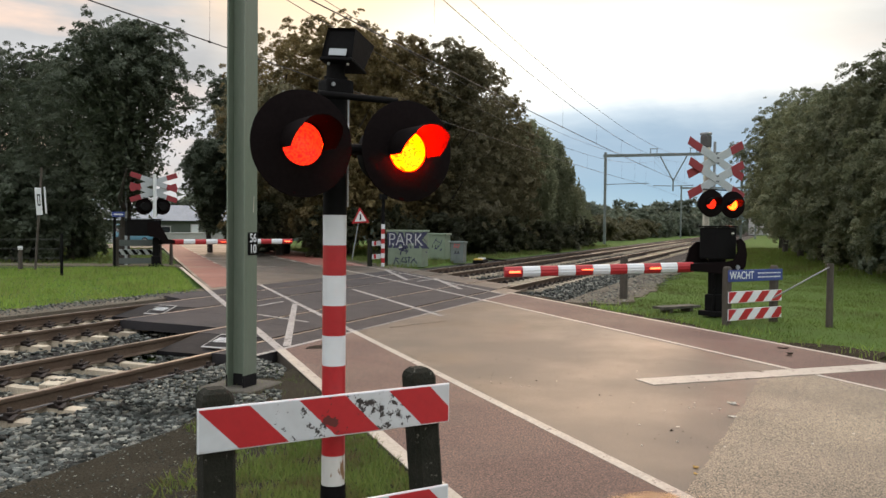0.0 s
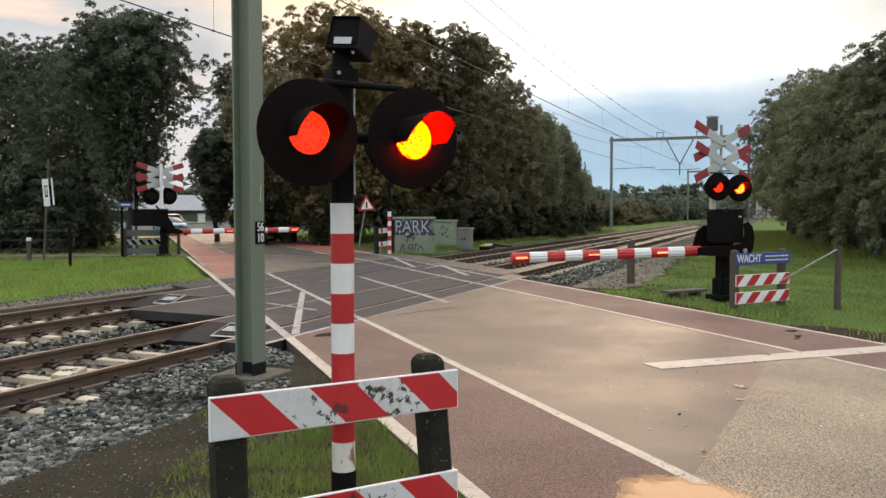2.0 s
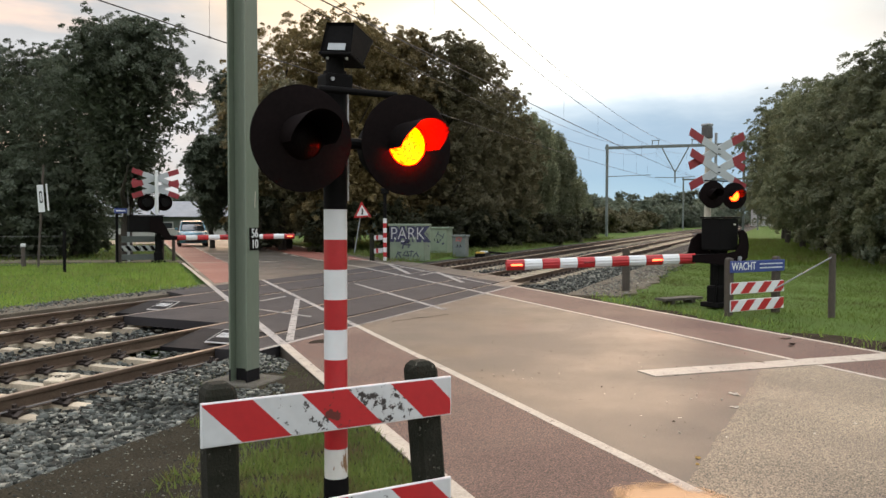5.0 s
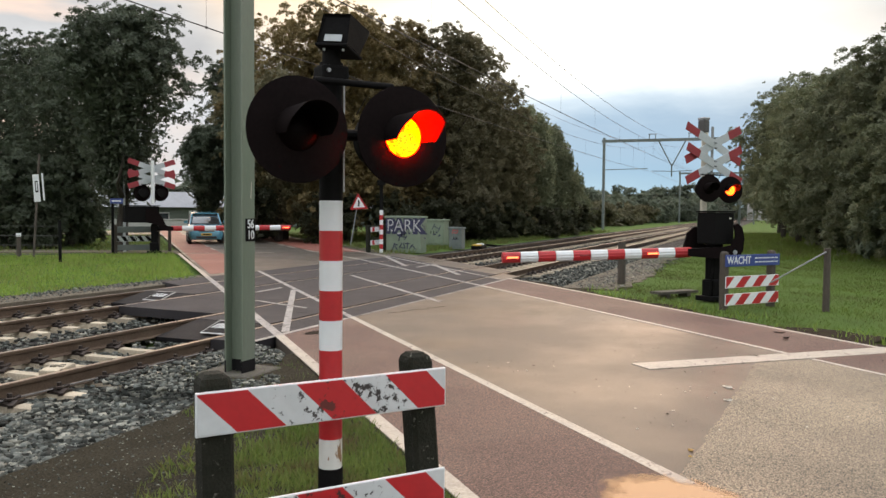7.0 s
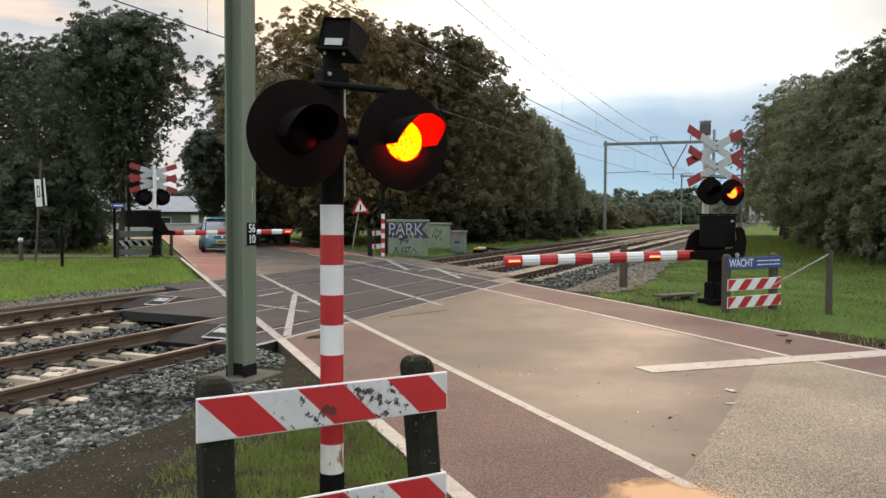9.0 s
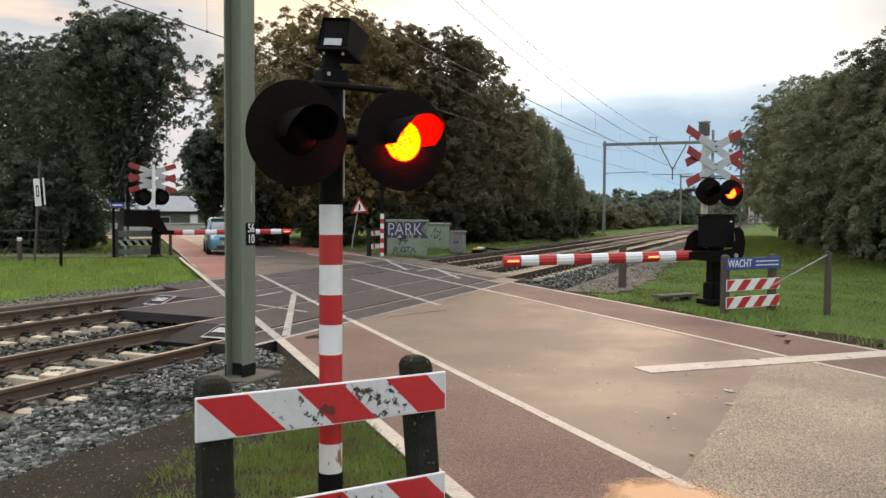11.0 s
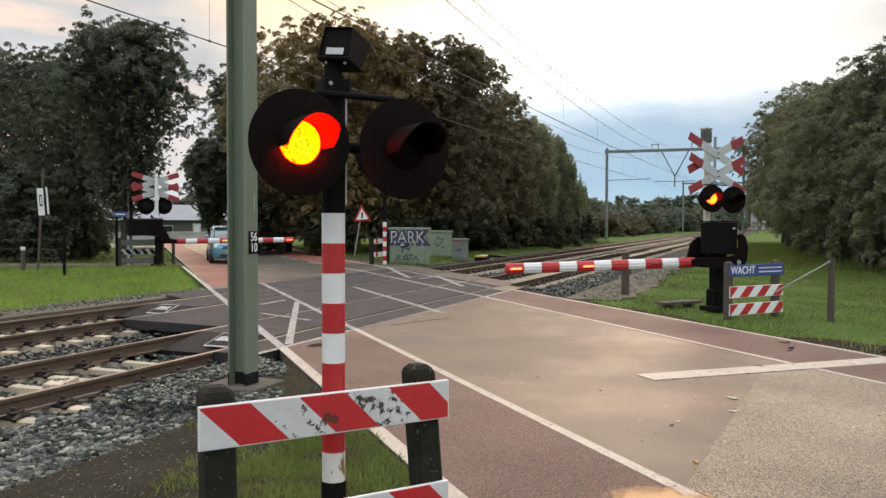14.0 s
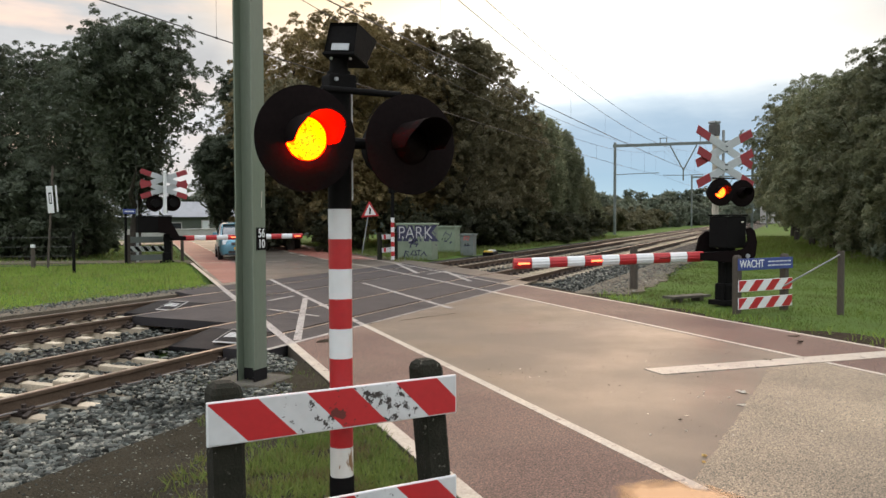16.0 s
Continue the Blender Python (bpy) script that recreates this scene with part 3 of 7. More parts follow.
def road():
    near0 = -25.0
    o0, o1 = L1 - 0.06, L4 + 0.05
    sheet("road", [rs(near0, o0), rs(near0, o1), rs(s_on(DECK_Y0, o1), o1), rs(s_on(DECK_Y0, o0), o0)], 0.0, M["asphalt"], "damp grey-brown asphalt road leading to the crossing", "road", 0.3)
    sheet("road", [rs(s_on(DECK_Y1, o0), o0), rs(s_on(DECK_Y1, o1 + 1.0), o1 + 1.0), rs(FAR_END, o1), rs(FAR_END, o0)], 0.0, M["asphalt"], "grey asphalt road beyond the crossing", "road", 0.3)
    # coarse older asphalt before the stop line, cut off obliquely
    rnd = random.Random(17)
    cut = [rs(4.38 + 3.24 * k / 40 + rnd.uniform(-0.014, 0.014), L2 - 0.04 + (6.68 - L2) * k / 40 + rnd.uniform(-0.016, 0.016)) for k in range(41)]
    sheet("road", [rs(near0, L2 - 0.04)] + cut + [rs(7.62, L3 - 0.05), rs(near0, L3 - 0.05)], 0.004, M["asphalt_rough"], "coarse worn asphalt before the stop line", "road", 0.02)
    # red cycle lanes
    sheet("pavement", [rs(near0, L1 + 0.05), rs(near0, L2 - 0.05), rs(s_on(DECK_Y0, L2 - 0.05), L2 - 0.05), rs(s_on(DECK_Y0, L1 + 0.05), L1 + 0.05)], 0.004, M["red"], "red asphalt cycle lane beside the road", "cycle lane")
    sheet("pavement", [rs(near0, L3 + 0.05), rs(near0, L4 - 0.03), rs(s_on(DECK_Y0, L4 - 0.03), L4 - 0.03), rs(s_on(DECK_Y0, L3 + 0.05), L3 + 0.05)], 0.004, M["red"], "red asphalt cycle lane beside the road", "cycle lane")
    sheet("pavement", [rs(s_on(DECK_Y1, L1 + 0.1) + 0.6, L1 + 0.05), rs(s_on(DECK_Y1, L2) + 0.6, L2 - 0.05), rs(FAR_END, L2 - 0.05), rs(FAR_END, L1 + 0.05)], 0.004, M["red_far"], "red asphalt cycle lane beyond the crossing", "cycle lane")
    sheet("pavement", [rs(34, L3 - 0.5), rs(33, L4), rs(FAR_END, L4), rs(FAR_END, L3 - 0.9)], 0.004, M["red_far"], "red asphalt cycle lane beyond the crossing", "cycle lane")

    def line(o_a, s_a, o_b, s_b, w, label="white painted road line", z=0.007):
        a, b = rs(s_a, o_a), rs(s_b, o_b)
        d = (b - a).normalized()
        n = Vector((-d.y, d.x, 0)) * (w / 2)
        mid = (a + b) / 2
        sheet("road_marking", [a + n, a - n, b - n, b + n], z, M["paint_deck" if DECK_Y0 < mid.y < DECK_Y1 else "paint"], label, "road marking", z + 0.002)

    line(L1, near0, L1, s_on(DECK_Y0, L1), 0.13)
    line(L2, near0, L2, s_on(DECK_Y0, L2), 0.10)
    line(L3, near0, L3, 7.62, 0.08)
    line(L3, 8.03, L3, s_on(DECK_Y0, L3), 0.09)
    line(L4, near0, L4, s_on(DECK_Y0, L4) + 0.2, 0.09)
    line(5.25, 7.83, 9.0, 7.83, 0.36, "broad white stop line across one lane", 0.0085)
    line(L1, s_on(DECK_Y0, L1), L1 - 0.1, s_on(DECK_Y1, L1), 0.13, z=0.005)
    line(L2, s_on(DECK_Y0, L2), L2, s_on(DECK_Y1, L2), 0.10, z=0.005)
    line(MID, s_on(DECK_Y0, MID) - 0.6, MID - 0.05, s_on(DECK_Y1, MID) - 4.5, 0.10, z=0.005)
    line(L3, s_on(DECK_Y0, L3), L3 - 0.1, s_on(DECK_Y1, L3), 0.10, z=0.005)
    line(L4 - 0.3, s_on(DECK_Y0, L4), L4 - 0.1, s_on(DECK_Y1, L4), 0.08, z=0.005)
    line(L1 - 0.1, s_on(DECK_Y1, L1), L1 - 0.2, 33.0, 0.11)
    line(1.5, 33.0, 4.2, 33.1, 0.14)
    line(L3 - 0.1, s_on(DECK_Y1, L3), 6.85, 35, 0.10)
    line(L4 - 0.1, s_on(DECK_Y1, L4), 8.6, 36, 0.10)
    line(4.5, 33.1, 5.2, 33.0, 0.1)
    for i in range(9):
        line(L2 - 0.05, 35.5 + i * 3.0, L2 - 0.1, 37.0 + i * 3.0, 0.09)
        line(6.75 - i * 0.04, 37 + i * 2.6, 6.7 - i * 0.04, 38.6 + i * 2.6, 0.10)
    # kerb-like white edges where the cycle lanes meet the deck
    for oa, ob_ in ((L1 - 0.45, L2), (L3, L4 + 0.1)):
        a, b = s_on(DECK_Y0 + 0.02, oa), s_on(DECK_Y0 + 0.02, ob_)
        line(oa, a, ob_, b, 0.08, z=0.006)
    line(L2, s_on(DECK_Y0 + 0.02, L2), L3, s_on(DECK_Y0 + 0.02, L3), 0.035, "thin pale seam along the deck's edge", 0.006)

    def crack(s0, o0, s1, o1, n, seed):
        r = random.Random(seed)
        mid = [rs(s0 + (s1 - s0) * k / n + r.uniform(-0.05, 0.05), o0 + (o1 - o0) * k / n + r.uniform(-0.05, 0.05)) for k in range(n + 1)]
        d = (mid[-1] - mid[0]).normalized()
        w = Vector((-d.y, d.x, 0))
        pts = [p + w * r.uniform(0.002, 0.006) for p in mid] + [p - w * r.uniform(0.002, 0.006) for p in reversed(mid)]
        sheet("road_crack", pts, 0.0045, M["dirt"], "fine crack in the asphalt", "crack", 0.004)

    crack(13.2, 3.9, 13.9, 5.2, 12, 1)
    # slanted guide marks on the deck
    line(1.98, 11.6, 3.18, 17.6, 0.11, "slanted white mark on the deck", 0.008)
    line(2.16, 15.76, 2.81, 14.33, 0.07, "thin white mark on the deck", 0.008)
    line(2.38, 17.37, 3.02, 18.22, 0.08, "thin white mark on the deck", 0.008)
    line(8.73, 29.6, 7.84, 24.31, 0.13, "slanted white mark on the deck", 0.008)
    line(8.91, 24.83, 8.15, 20.71, 0.13, "slanted white mark on the deck", 0.008)
    line(7.98, 23.74, 8.91, 24.83, 0.07, "thin white mark on the deck", 0.008)


ground()
road()


# ---- crossing deck ----


def deck():
    """Panels between and beside the rails, with a groove at every rail."""
    bands = [(DECK_Y0, RAIL_B - 0.045, 9.02, 9.0), (RAIL_B + 0.085, RAIL_A - 0.085, 10.55, 10.6), (RAIL_A + 0.045, RAIL_C - 0.045, 11.25, 11.4), (RAIL_C + 0.085, RAIL_D - 0.085, 13.65, 13.7), (RAIL_D + 0.045, DECK_Y1, 15.0, 15.6)]
    root = tagged(new("crossing_deck"), "dark rubber panels of a level crossing deck", "crossing deck", kind="structure")
    for y0, y1, xa, xb in bands:
        o_end = 10.1 if y0 > DECK_Y0 else 9.5
        end0, end1 = rs(s_on(y0, o_end), o_end).x, rs(s_on(y1, o_end), o_end).x
        n = 9
        for i in range(n):
            a0, a1 = xa + (end0 - xa) * i / n, xa + (end0 - xa) * (i + 1) / n
            b0, b1 = xb + (end1 - xb) * i / n, xb + (end1 - xb) * (i + 1) / n
            g = 0.004
            bm = bmesh.new()
            prism(bm, [(a0 + g, y0), (a1 - g, y0), (b1 - g, y1), (b0 + g, y1)], 0.15, Matrix.Translation((0, 0, -0.15)))
            part("panel", bm, M["deck"] if i < n - 1 else M["asphalt"], root)
    # sloped end ramps with a framed plate
    for x0, y0, y1, py in ((10.50, RAIL_B + 0.1, RAIL_A - 0.1, -0.17), (13.60, RAIL_C + 0.1, RAIL_D - 0.1, -0.14)):
        t = thing("end_ramp", pose(x0, (y0 + y1) / 2, 0), "sloping black rubber end ramp with a framed plate", "deck ramp", "deck end ramps")
        w = y1 - y0
        bm = bmesh.new()
        v = [bm.verts.new(p) for p in ((0.1, -w / 2, -0.004), (0.1, w / 2, -0.004), (-0.85, w / 2, -0.15), (-0.85, -w / 2, -0.15), (0.1, -w / 2, -0.2), (0.1, w / 2, -0.2), (-0.85, w / 2, -0.21), (-0.85, -w / 2, -0.21))]
        for f in ((0, 1, 2, 3), (7, 6, 5, 4), (0, 4, 5, 1), (1, 5, 6, 2), (2, 6, 7, 3), (3, 7, 4, 0)):
            bm.faces.new([v[i] for i in f])
        part("ramp", bm, M["rubber"], t)
        tilt = pose(-0.40, py, -0.020, 0, -15.0, 0)
        bm = bmesh.new()
        box(bm, 0.50, 0.42, 0.008, tilt, 0.003)
        pl = part("plate", bm, M["pale_wall"], t, "pale framed plate with a dark field")
        bm = bmesh.new()
        box(bm, 0.43, 0.37, 0.004, tilt @ pose(0, 0, 0.007))
        part("field", bm, M["rubber"], pl)
        for k in range(6):
            bm = bmesh.new()
            box(bm, 0.17, 0.018, 0.004, tilt @ pose(0.02, -0.120 + 0.048 * k, 0.012, 0, 0, -6))
            part("letter_bar", bm, M["white"], pl)


deck()


# ---- tracks ----

PROFILE = [(-0.075, -0.172), (0.075, -0.172), (0.075, -0.160), (0.012, -0.142), (0.009, -0.052), (0.034, -0.040), (0.036, -0.010), (0.030, -0.002), (-0.030, -0.002), (-0.036, -0.010), (-0.034, -0.040), (-0.009, -0.052), (-0.012, -0.142), (-0.075, -0.160)]


def rail_mesh(x0, x1):
    n = len(PROFILE)
    V = [(x0, y, z) for y, z in PROFILE] + [(x1, y, z) for y, z in PROFILE]
    F = [(i, (i + 1) % n, n + (i + 1) % n, n + i) for i in range(n)]
    F += [tuple(range(n))[::-1], tuple(range(n, 2 * n))]
    me = mesh_from("rail", V, F, M["rail"])
    me.materials.append(M["rail_top"])
    me.polygons[7].material_index = 1
    return me


def sleeper_mesh():
    bm = bmesh.new()
    for w, a, b in ((0.24, -1.26, -0.45), (0.20, -0.45, 0.45), (0.24, 0.45, 1.26)):
        pts = [(-w / 2, -0.21), (w / 2, -0.21), (w / 2 - 0.03, 0.0), (-w / 2 + 0.03, 0.0)]
        lo = [bm.verts.new((x, a, z)) for x, z in pts]
        hi = [bm.verts.new((x, b, z)) for x, z in pts]
        bm.faces.new(lo); bm.faces.new(hi[::-1])
        for i in range(4):
            bm.faces.new((lo[i], lo[(i + 1) % 4], hi[(i + 1) % 4], hi[i]))
    bmesh.ops.recalc_face_normals(bm, faces=bm.faces)
    me = bpy.data.meshes.new("sleeper")
    bm.to_mesh(me); bm.free()
    me.materials.append(M["concrete"])
    return me


def clip_mesh():
    """A ribbed base plate with a bent spring clip over its bolt."""
    bm = bmesh.new()
    box(bm, 0.19, 0.15, 0.024, pose(0, 0.045, 0.012))
    for sgn in (-1, 1):
        rod(bm, (0.075 * sgn, -0.02, 0.036), (0.085 * sgn, 0.07, 0.064), 0.018, 0.018, 6)
        rod(bm, (0.085 * sgn, 0.07, 0.064), (0.0, 0.085, 0.050), 0.018, 0.018, 6)
    tube(bm, 0.028, 0.026, 0.085, pose(0, 0.035, 0.020), 7)
    box(bm, 0.13, 0.05, 0.03, pose(0.05, 0.135, 0.02, 0, 12, 24))
    bmesh.ops.recalc_face_normals(bm, faces=bm.faces)
    me = bpy.data.meshes.new("rail_clip")
    bm.to_mesh(me); bm.free()
    me.materials.append(M["clip"])
    return me


def tracks():
    sl, cl, rl = sleeper_mesh(), clip_mesh(), rail_mesh(-60, 420)
    rnd = random.Random(8)
    for y, gap0, gap1 in ((RAIL_B + 0.7535, 10.0, 23.7), (RAIL_C + 0.7535, 13.4, 27.8)):
        t = thing("railway_track", pose(0, y, 0), "rusty steel rails on pale concrete sleepers in ballast", "railway track", "parallel tracks")
        for dy in (-0.7535, 0.7535):
            shared("rail", rl, t, pose(0, dy, 0))
        x = -2.0
        while x < 110:
            if not (gap0 - 0.7 < x < gap1):
                k = shared("sleeper", sl, t, pose(x + rnd.uniform(-0.02, 0.02), rnd.uniform(-0.02, 0.02), -0.175, 0, 0, rnd.uniform(-1, 1)))
                if x < 58:
                    for dy in (-0.7535, 0.7535):
                        for e in (-0.105, 0.105):
                            shared("rail_clip", cl, k, pose(0, dy + e, 0.0, 0, 0, 0 if e > 0 else 180))
            x += 0.6
    # white marker sleeper cap between the near rails
    t = thing("track_marker", pose(7.07, 7.46, -0.15, 0, 0, 12), "pale concrete marker block lying between the rails", "marker block")
    bm = bmesh.new()
    box(bm, 0.34, 0.24, 0.09, pose(0, 0, 0.03, 0, -6, 0), 0.02)
    part("block", bm, M["concrete"], t)
    lettering("numeral", "GC", 0.12, M["black"], t, pose(0.0, 0.0, 0.079, 0, -6, 0) @ pose(0, 0, 0, 0, 0, -75))


tracks()


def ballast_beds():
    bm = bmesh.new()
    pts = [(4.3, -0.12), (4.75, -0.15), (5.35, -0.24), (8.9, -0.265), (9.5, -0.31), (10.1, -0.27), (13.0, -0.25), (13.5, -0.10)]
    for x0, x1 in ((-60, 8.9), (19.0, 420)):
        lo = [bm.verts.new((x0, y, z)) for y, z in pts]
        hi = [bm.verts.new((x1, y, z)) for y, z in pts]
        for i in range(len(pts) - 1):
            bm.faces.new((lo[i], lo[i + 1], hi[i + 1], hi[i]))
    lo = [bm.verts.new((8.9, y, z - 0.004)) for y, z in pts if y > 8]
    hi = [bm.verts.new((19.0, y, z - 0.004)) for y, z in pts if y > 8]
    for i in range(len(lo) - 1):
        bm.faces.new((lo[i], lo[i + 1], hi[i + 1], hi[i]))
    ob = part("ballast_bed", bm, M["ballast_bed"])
    tagged(ob, "near-black bed under the ballast of both railway tracks", "ballast", kind="structure")


ballast_beds()


def stones(name, n, sample, size, seed, label, mat="stone_loose", category="ballast"):
    """Loose angular stones, each a small broken block."""
    rnd = np.random.RandomState(seed)
    base = np.array([(x, y, z) for x in (-1, 1) for y in (-1, 1) for z in (-1, 1)]) * 0.62
    tri = np.array([(0, 1, 3), (0, 3, 2), (4, 6, 7), (4, 7, 5), (0, 4, 5), (0, 5, 1), (2, 3, 7), (2, 7, 6), (0, 2, 6), (0, 6, 4), (1, 5, 7), (1, 7, 3)])
    P = sample(rnd, n)
    n = len(P)
    V = base[None] * rnd.uniform(0.5, 1.35, (n, 8, 3))
    V = V * rnd.uniform(0.6, 1.3, (n, 1, 3)) * np.array([1.35, 0.90, 0.52])
    a = rnd.uniform(0, 2 * np.pi, n); b = rnd.normal(0, 0.75, n)
    ca, sa, cb, sb = np.cos(a)[:, None], np.sin(a)[:, None], np.cos(b)[:, None], np.sin(b)[:, None]
    x, y, z = V[..., 0], V[..., 1], V[..., 2]
    y, z = y * cb - z * sb, y * sb + z * cb
    x, y = x * ca - y * sa, x * sa + y * ca
    V = np.stack([x, y, z], -1) * (size * rnd.uniform(0.55, 1.2, (n, 1, 1))) + P[:, None, :]
    F = (tri[None] + 8 * np.arange(n)[:, None, None]).reshape(-1, 3)
    me = bpy.data.meshes.new(name)
    me.vertices.add(8 * n); me.vertices.foreach_set("co", V.astype(np.float32).ravel())
    me.loops.add(len(F) * 3); me.loops.foreach_set("vertex_index", F.astype(np.int32).ravel())
    me.polygons.add(len(F)); me.polygons.foreach_set("loop_start", np.arange(0, len(F) * 3, 3, dtype=np.int32))
    me.update(calc_edges=True)
    me.materials.append(M[mat])
    return tagged(new(name, me), label, category, kind="stuff")


def stone_loose():
    m = surface("loose_ballast_stone", (0.190, 0.200, 0.186), 0.8, other=(0.112, 0.120, 0.112), spec=0.2, scale=12, fine=90, bump=0.25, dist=0.004)
    nt = m.node_tree
    b = nt.nodes["Principled BSDF"]
    N, L = nt.nodes.new, nt.links.new
    g = N("ShaderNodeNewGeometry")
    r = N("ShaderNodeValToRGB")
    e = r.color_ramp.elements
    e[0].position, e[0].color = 0.0, (0.10, 0.10, 0.09, 1)
    e[1].position, e[1].color = 1.0, (2.2, 2.1, 1.9, 1)
    for p, c in ((0.40, (0.34, 0.36, 0.34, 1)), (0.74, (0.85, 0.88, 0.86, 1)), (0.90, (1.30, 1.24, 1.12, 1))):
        k = e.new(p); k.color = c
    L(g.outputs["Random Per Island"], r.inputs[0])
    src = b.inputs["Base Color"].links[0].from_socket
    mul = N("ShaderNodeVectorMath"); mul.operation = "MULTIPLY"
    L(src, mul.inputs[0]); L(r.outputs[0], mul.inputs[1]); L(mul.outputs[0], b.inputs["Base Color"])
    return m


M["stone_loose"] = stone_loose()


def bed_z(y):
    return np.interp(y, [4.3, 4.75, 5.35, 8.9, 9.5, 10.1, 13.0, 13.5], [-0.09, -0.10, -0.19, -0.215, -0.26, -0.22, -0.20, -0.08])


def field(x0, x1, y0, y1, keep=None):
    def sample(rnd, n):
        x, y = rnd.uniform(x0, x1, n), rnd.uniform(y0, y1, n)
        z = bed_z(y) + rnd.uniform(-0.050, 0.030, n)
        ok = np.ones(n, bool)
        for c in (RAIL_B + 0.7535, RAIL_C + 0.7535):     # leave the sleepers' tops clear
            near = np.abs(y - c) < 1.27
            on = np.abs(((x + 2.0 + 0.3) % 0.6) - 0.3) < 0.15
            ok &= ~(near & on)
            z = np.where(near, z - 0.035, z)
        for r in (RAIL_A, RAIL_B, RAIL_C, RAIL_D):
            ok &= np.abs(y - r) > 0.1
        if keep is not None:
            ok &= keep(x, y)
        return np.stack([x, y, z], -1)[ok]
    return sample


stones("ballast_stones", 30000, field(1.5, 9.6, 4.42, 6.85, lambda x, y: (y > 4.5 + 0.12 * np.sin(x * 3.1) + 0.07 * np.sin(x * 7.7)) & (x * RS_ - y * RC < 1.75)), 0.045, 1, "grey crushed stone ballast along the near rail")
stones("ballast_stones", 15000, field(1.5, 10.2, 6.85, 8.45), 0.040, 2, "grey crushed stone ballast between rails")
stones("ballast_stones", 10000, field(3.0, 15.0, 8.4, 13.2), 0.046, 3, "grey crushed stone ballast between the tracks")
stones("ballast_stones", 6500, field(19.0, 42.0, 4.3, 6.9, lambda x, y: x * RS_ - y * RC > 9.6), 0.045, 5, "grey crushed stone ballast beside the far stretch of track")
stones("ballast_stones", 4500, field(22.0, 60.0, 6.9, 13.2, lambda x, y: x * RS_ - y * RC > 10.2), 0.05, 6, "grey crushed stone ballast under the far stretch of track")

# a shallow puddle at the edge of the cycle lane
def puddle(s0, o0, ls, lo, label):
    q = 1.35
    pts = [rs(s0 + q * ls * math.cos(6.2832 * k / 40), o0 + q * lo * math.sin(6.2832 * k / 40)) for k in range(40)]
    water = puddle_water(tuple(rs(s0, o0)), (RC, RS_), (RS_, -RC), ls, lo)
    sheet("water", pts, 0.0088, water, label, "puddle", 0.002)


# dark damp stain on the cycle lane
sheet("road_stain", [(10.05 + 0.20 * math.cos(k * 0.3142) * (1 + 0.2 * math.sin(3 * k * 0.3142)), 5.87 + 0.13 * math.sin(k * 0.3142)) for k in range(20)], 0.0060, M["dirt"], "dark stain on the red cycle lane", "stain", 0.004)
puddle(3.88, 2.98, 0.78, 0.50, "shallow puddle on the cycle lane, tinted orange for the evening sky")

# dark earth along the road's right edge
def verge_soil():
    rnd = random.Random(11)
    pts = [rs(3.0, L4 + 0.06), rs(19.0, L4 + 0.06)]
    s = 19.0
    while s > 3.0:
        pts.append(rs(s, L4 + 0.26 + rnd.uniform(0, 0.36) + (0.55 if 8.6 < s < 10.2 else 0.0)))
        s -= 0.35
    sheet("ground", pts, -0.035, M["dirt"], "dark bare earth along the edge of the road", "soil", 0.06)


verge_soil()


def track_edge_soil():
    """Bare earth between the far ballast and the grass."""
    rnd = random.Random(12)
    pts = [(3.0, 13.02), (21.0, 13.02)]
    x = 21.0
    while x > 3.0:
        pts.append((x, 14.0 + rnd.uniform(-0.12, 0.22)))
        x -= 0.4
    sheet("ground", pts, -0.05, M["gravel_earth"], "bare gravelly earth between the far ballast and the grass", "soil", 0.08)


track_edge_soil()


def cable_duct():
    t = thing("track_cable", pose(0, RAIL_B - 0.16, -0.125), "pale grey cable along the foot of the near rail", "cable")
    bm = bmesh.new()
    rnd = random.Random(5)
    rings, x = [], 1.0
    while x < 9.1:
        y, z = rnd.uniform(-0.012, 0.012), rnd.uniform(-0.006, 0.006)
        rings.append([bm.verts.new((x, y + 0.009 * math.cos(k * math.pi / 4), z + 0.009 * math.sin(k * math.pi / 4))) for k in range(8)])
        x += 0.3
    for a, b in zip(rings[:-1], rings[1:]):
        for k in range(8):
            bm.faces.new((a[k], a[(k + 1) % 8], b[(k + 1) % 8], b[k]))
    bm.faces.new(rings[0]); bm.faces.new(rings[-1])
    smooth(part("sheath", bm, M["cable"], t))


cable_duct()


def far_edge_soil():
    """Trodden gravelly earth between the ballast and the grass of the verge by the barrier."""
    rnd = random.Random(14)
    pts, x = [], 80.0
    while x > 18.6:
        pts.append((x, 3.35 + rnd.uniform(-0.18, 0.18) - 0.25 * math.sin(x * 0.35)))
        x -= 0.5
    sheet("path", [(18.9, 4.6), (80.0, 4.6)] + pts, -0.045, M["gravel_earth"], "trodden gravelly earth beside the ballast", "path", 0.06)


far_edge_soil()


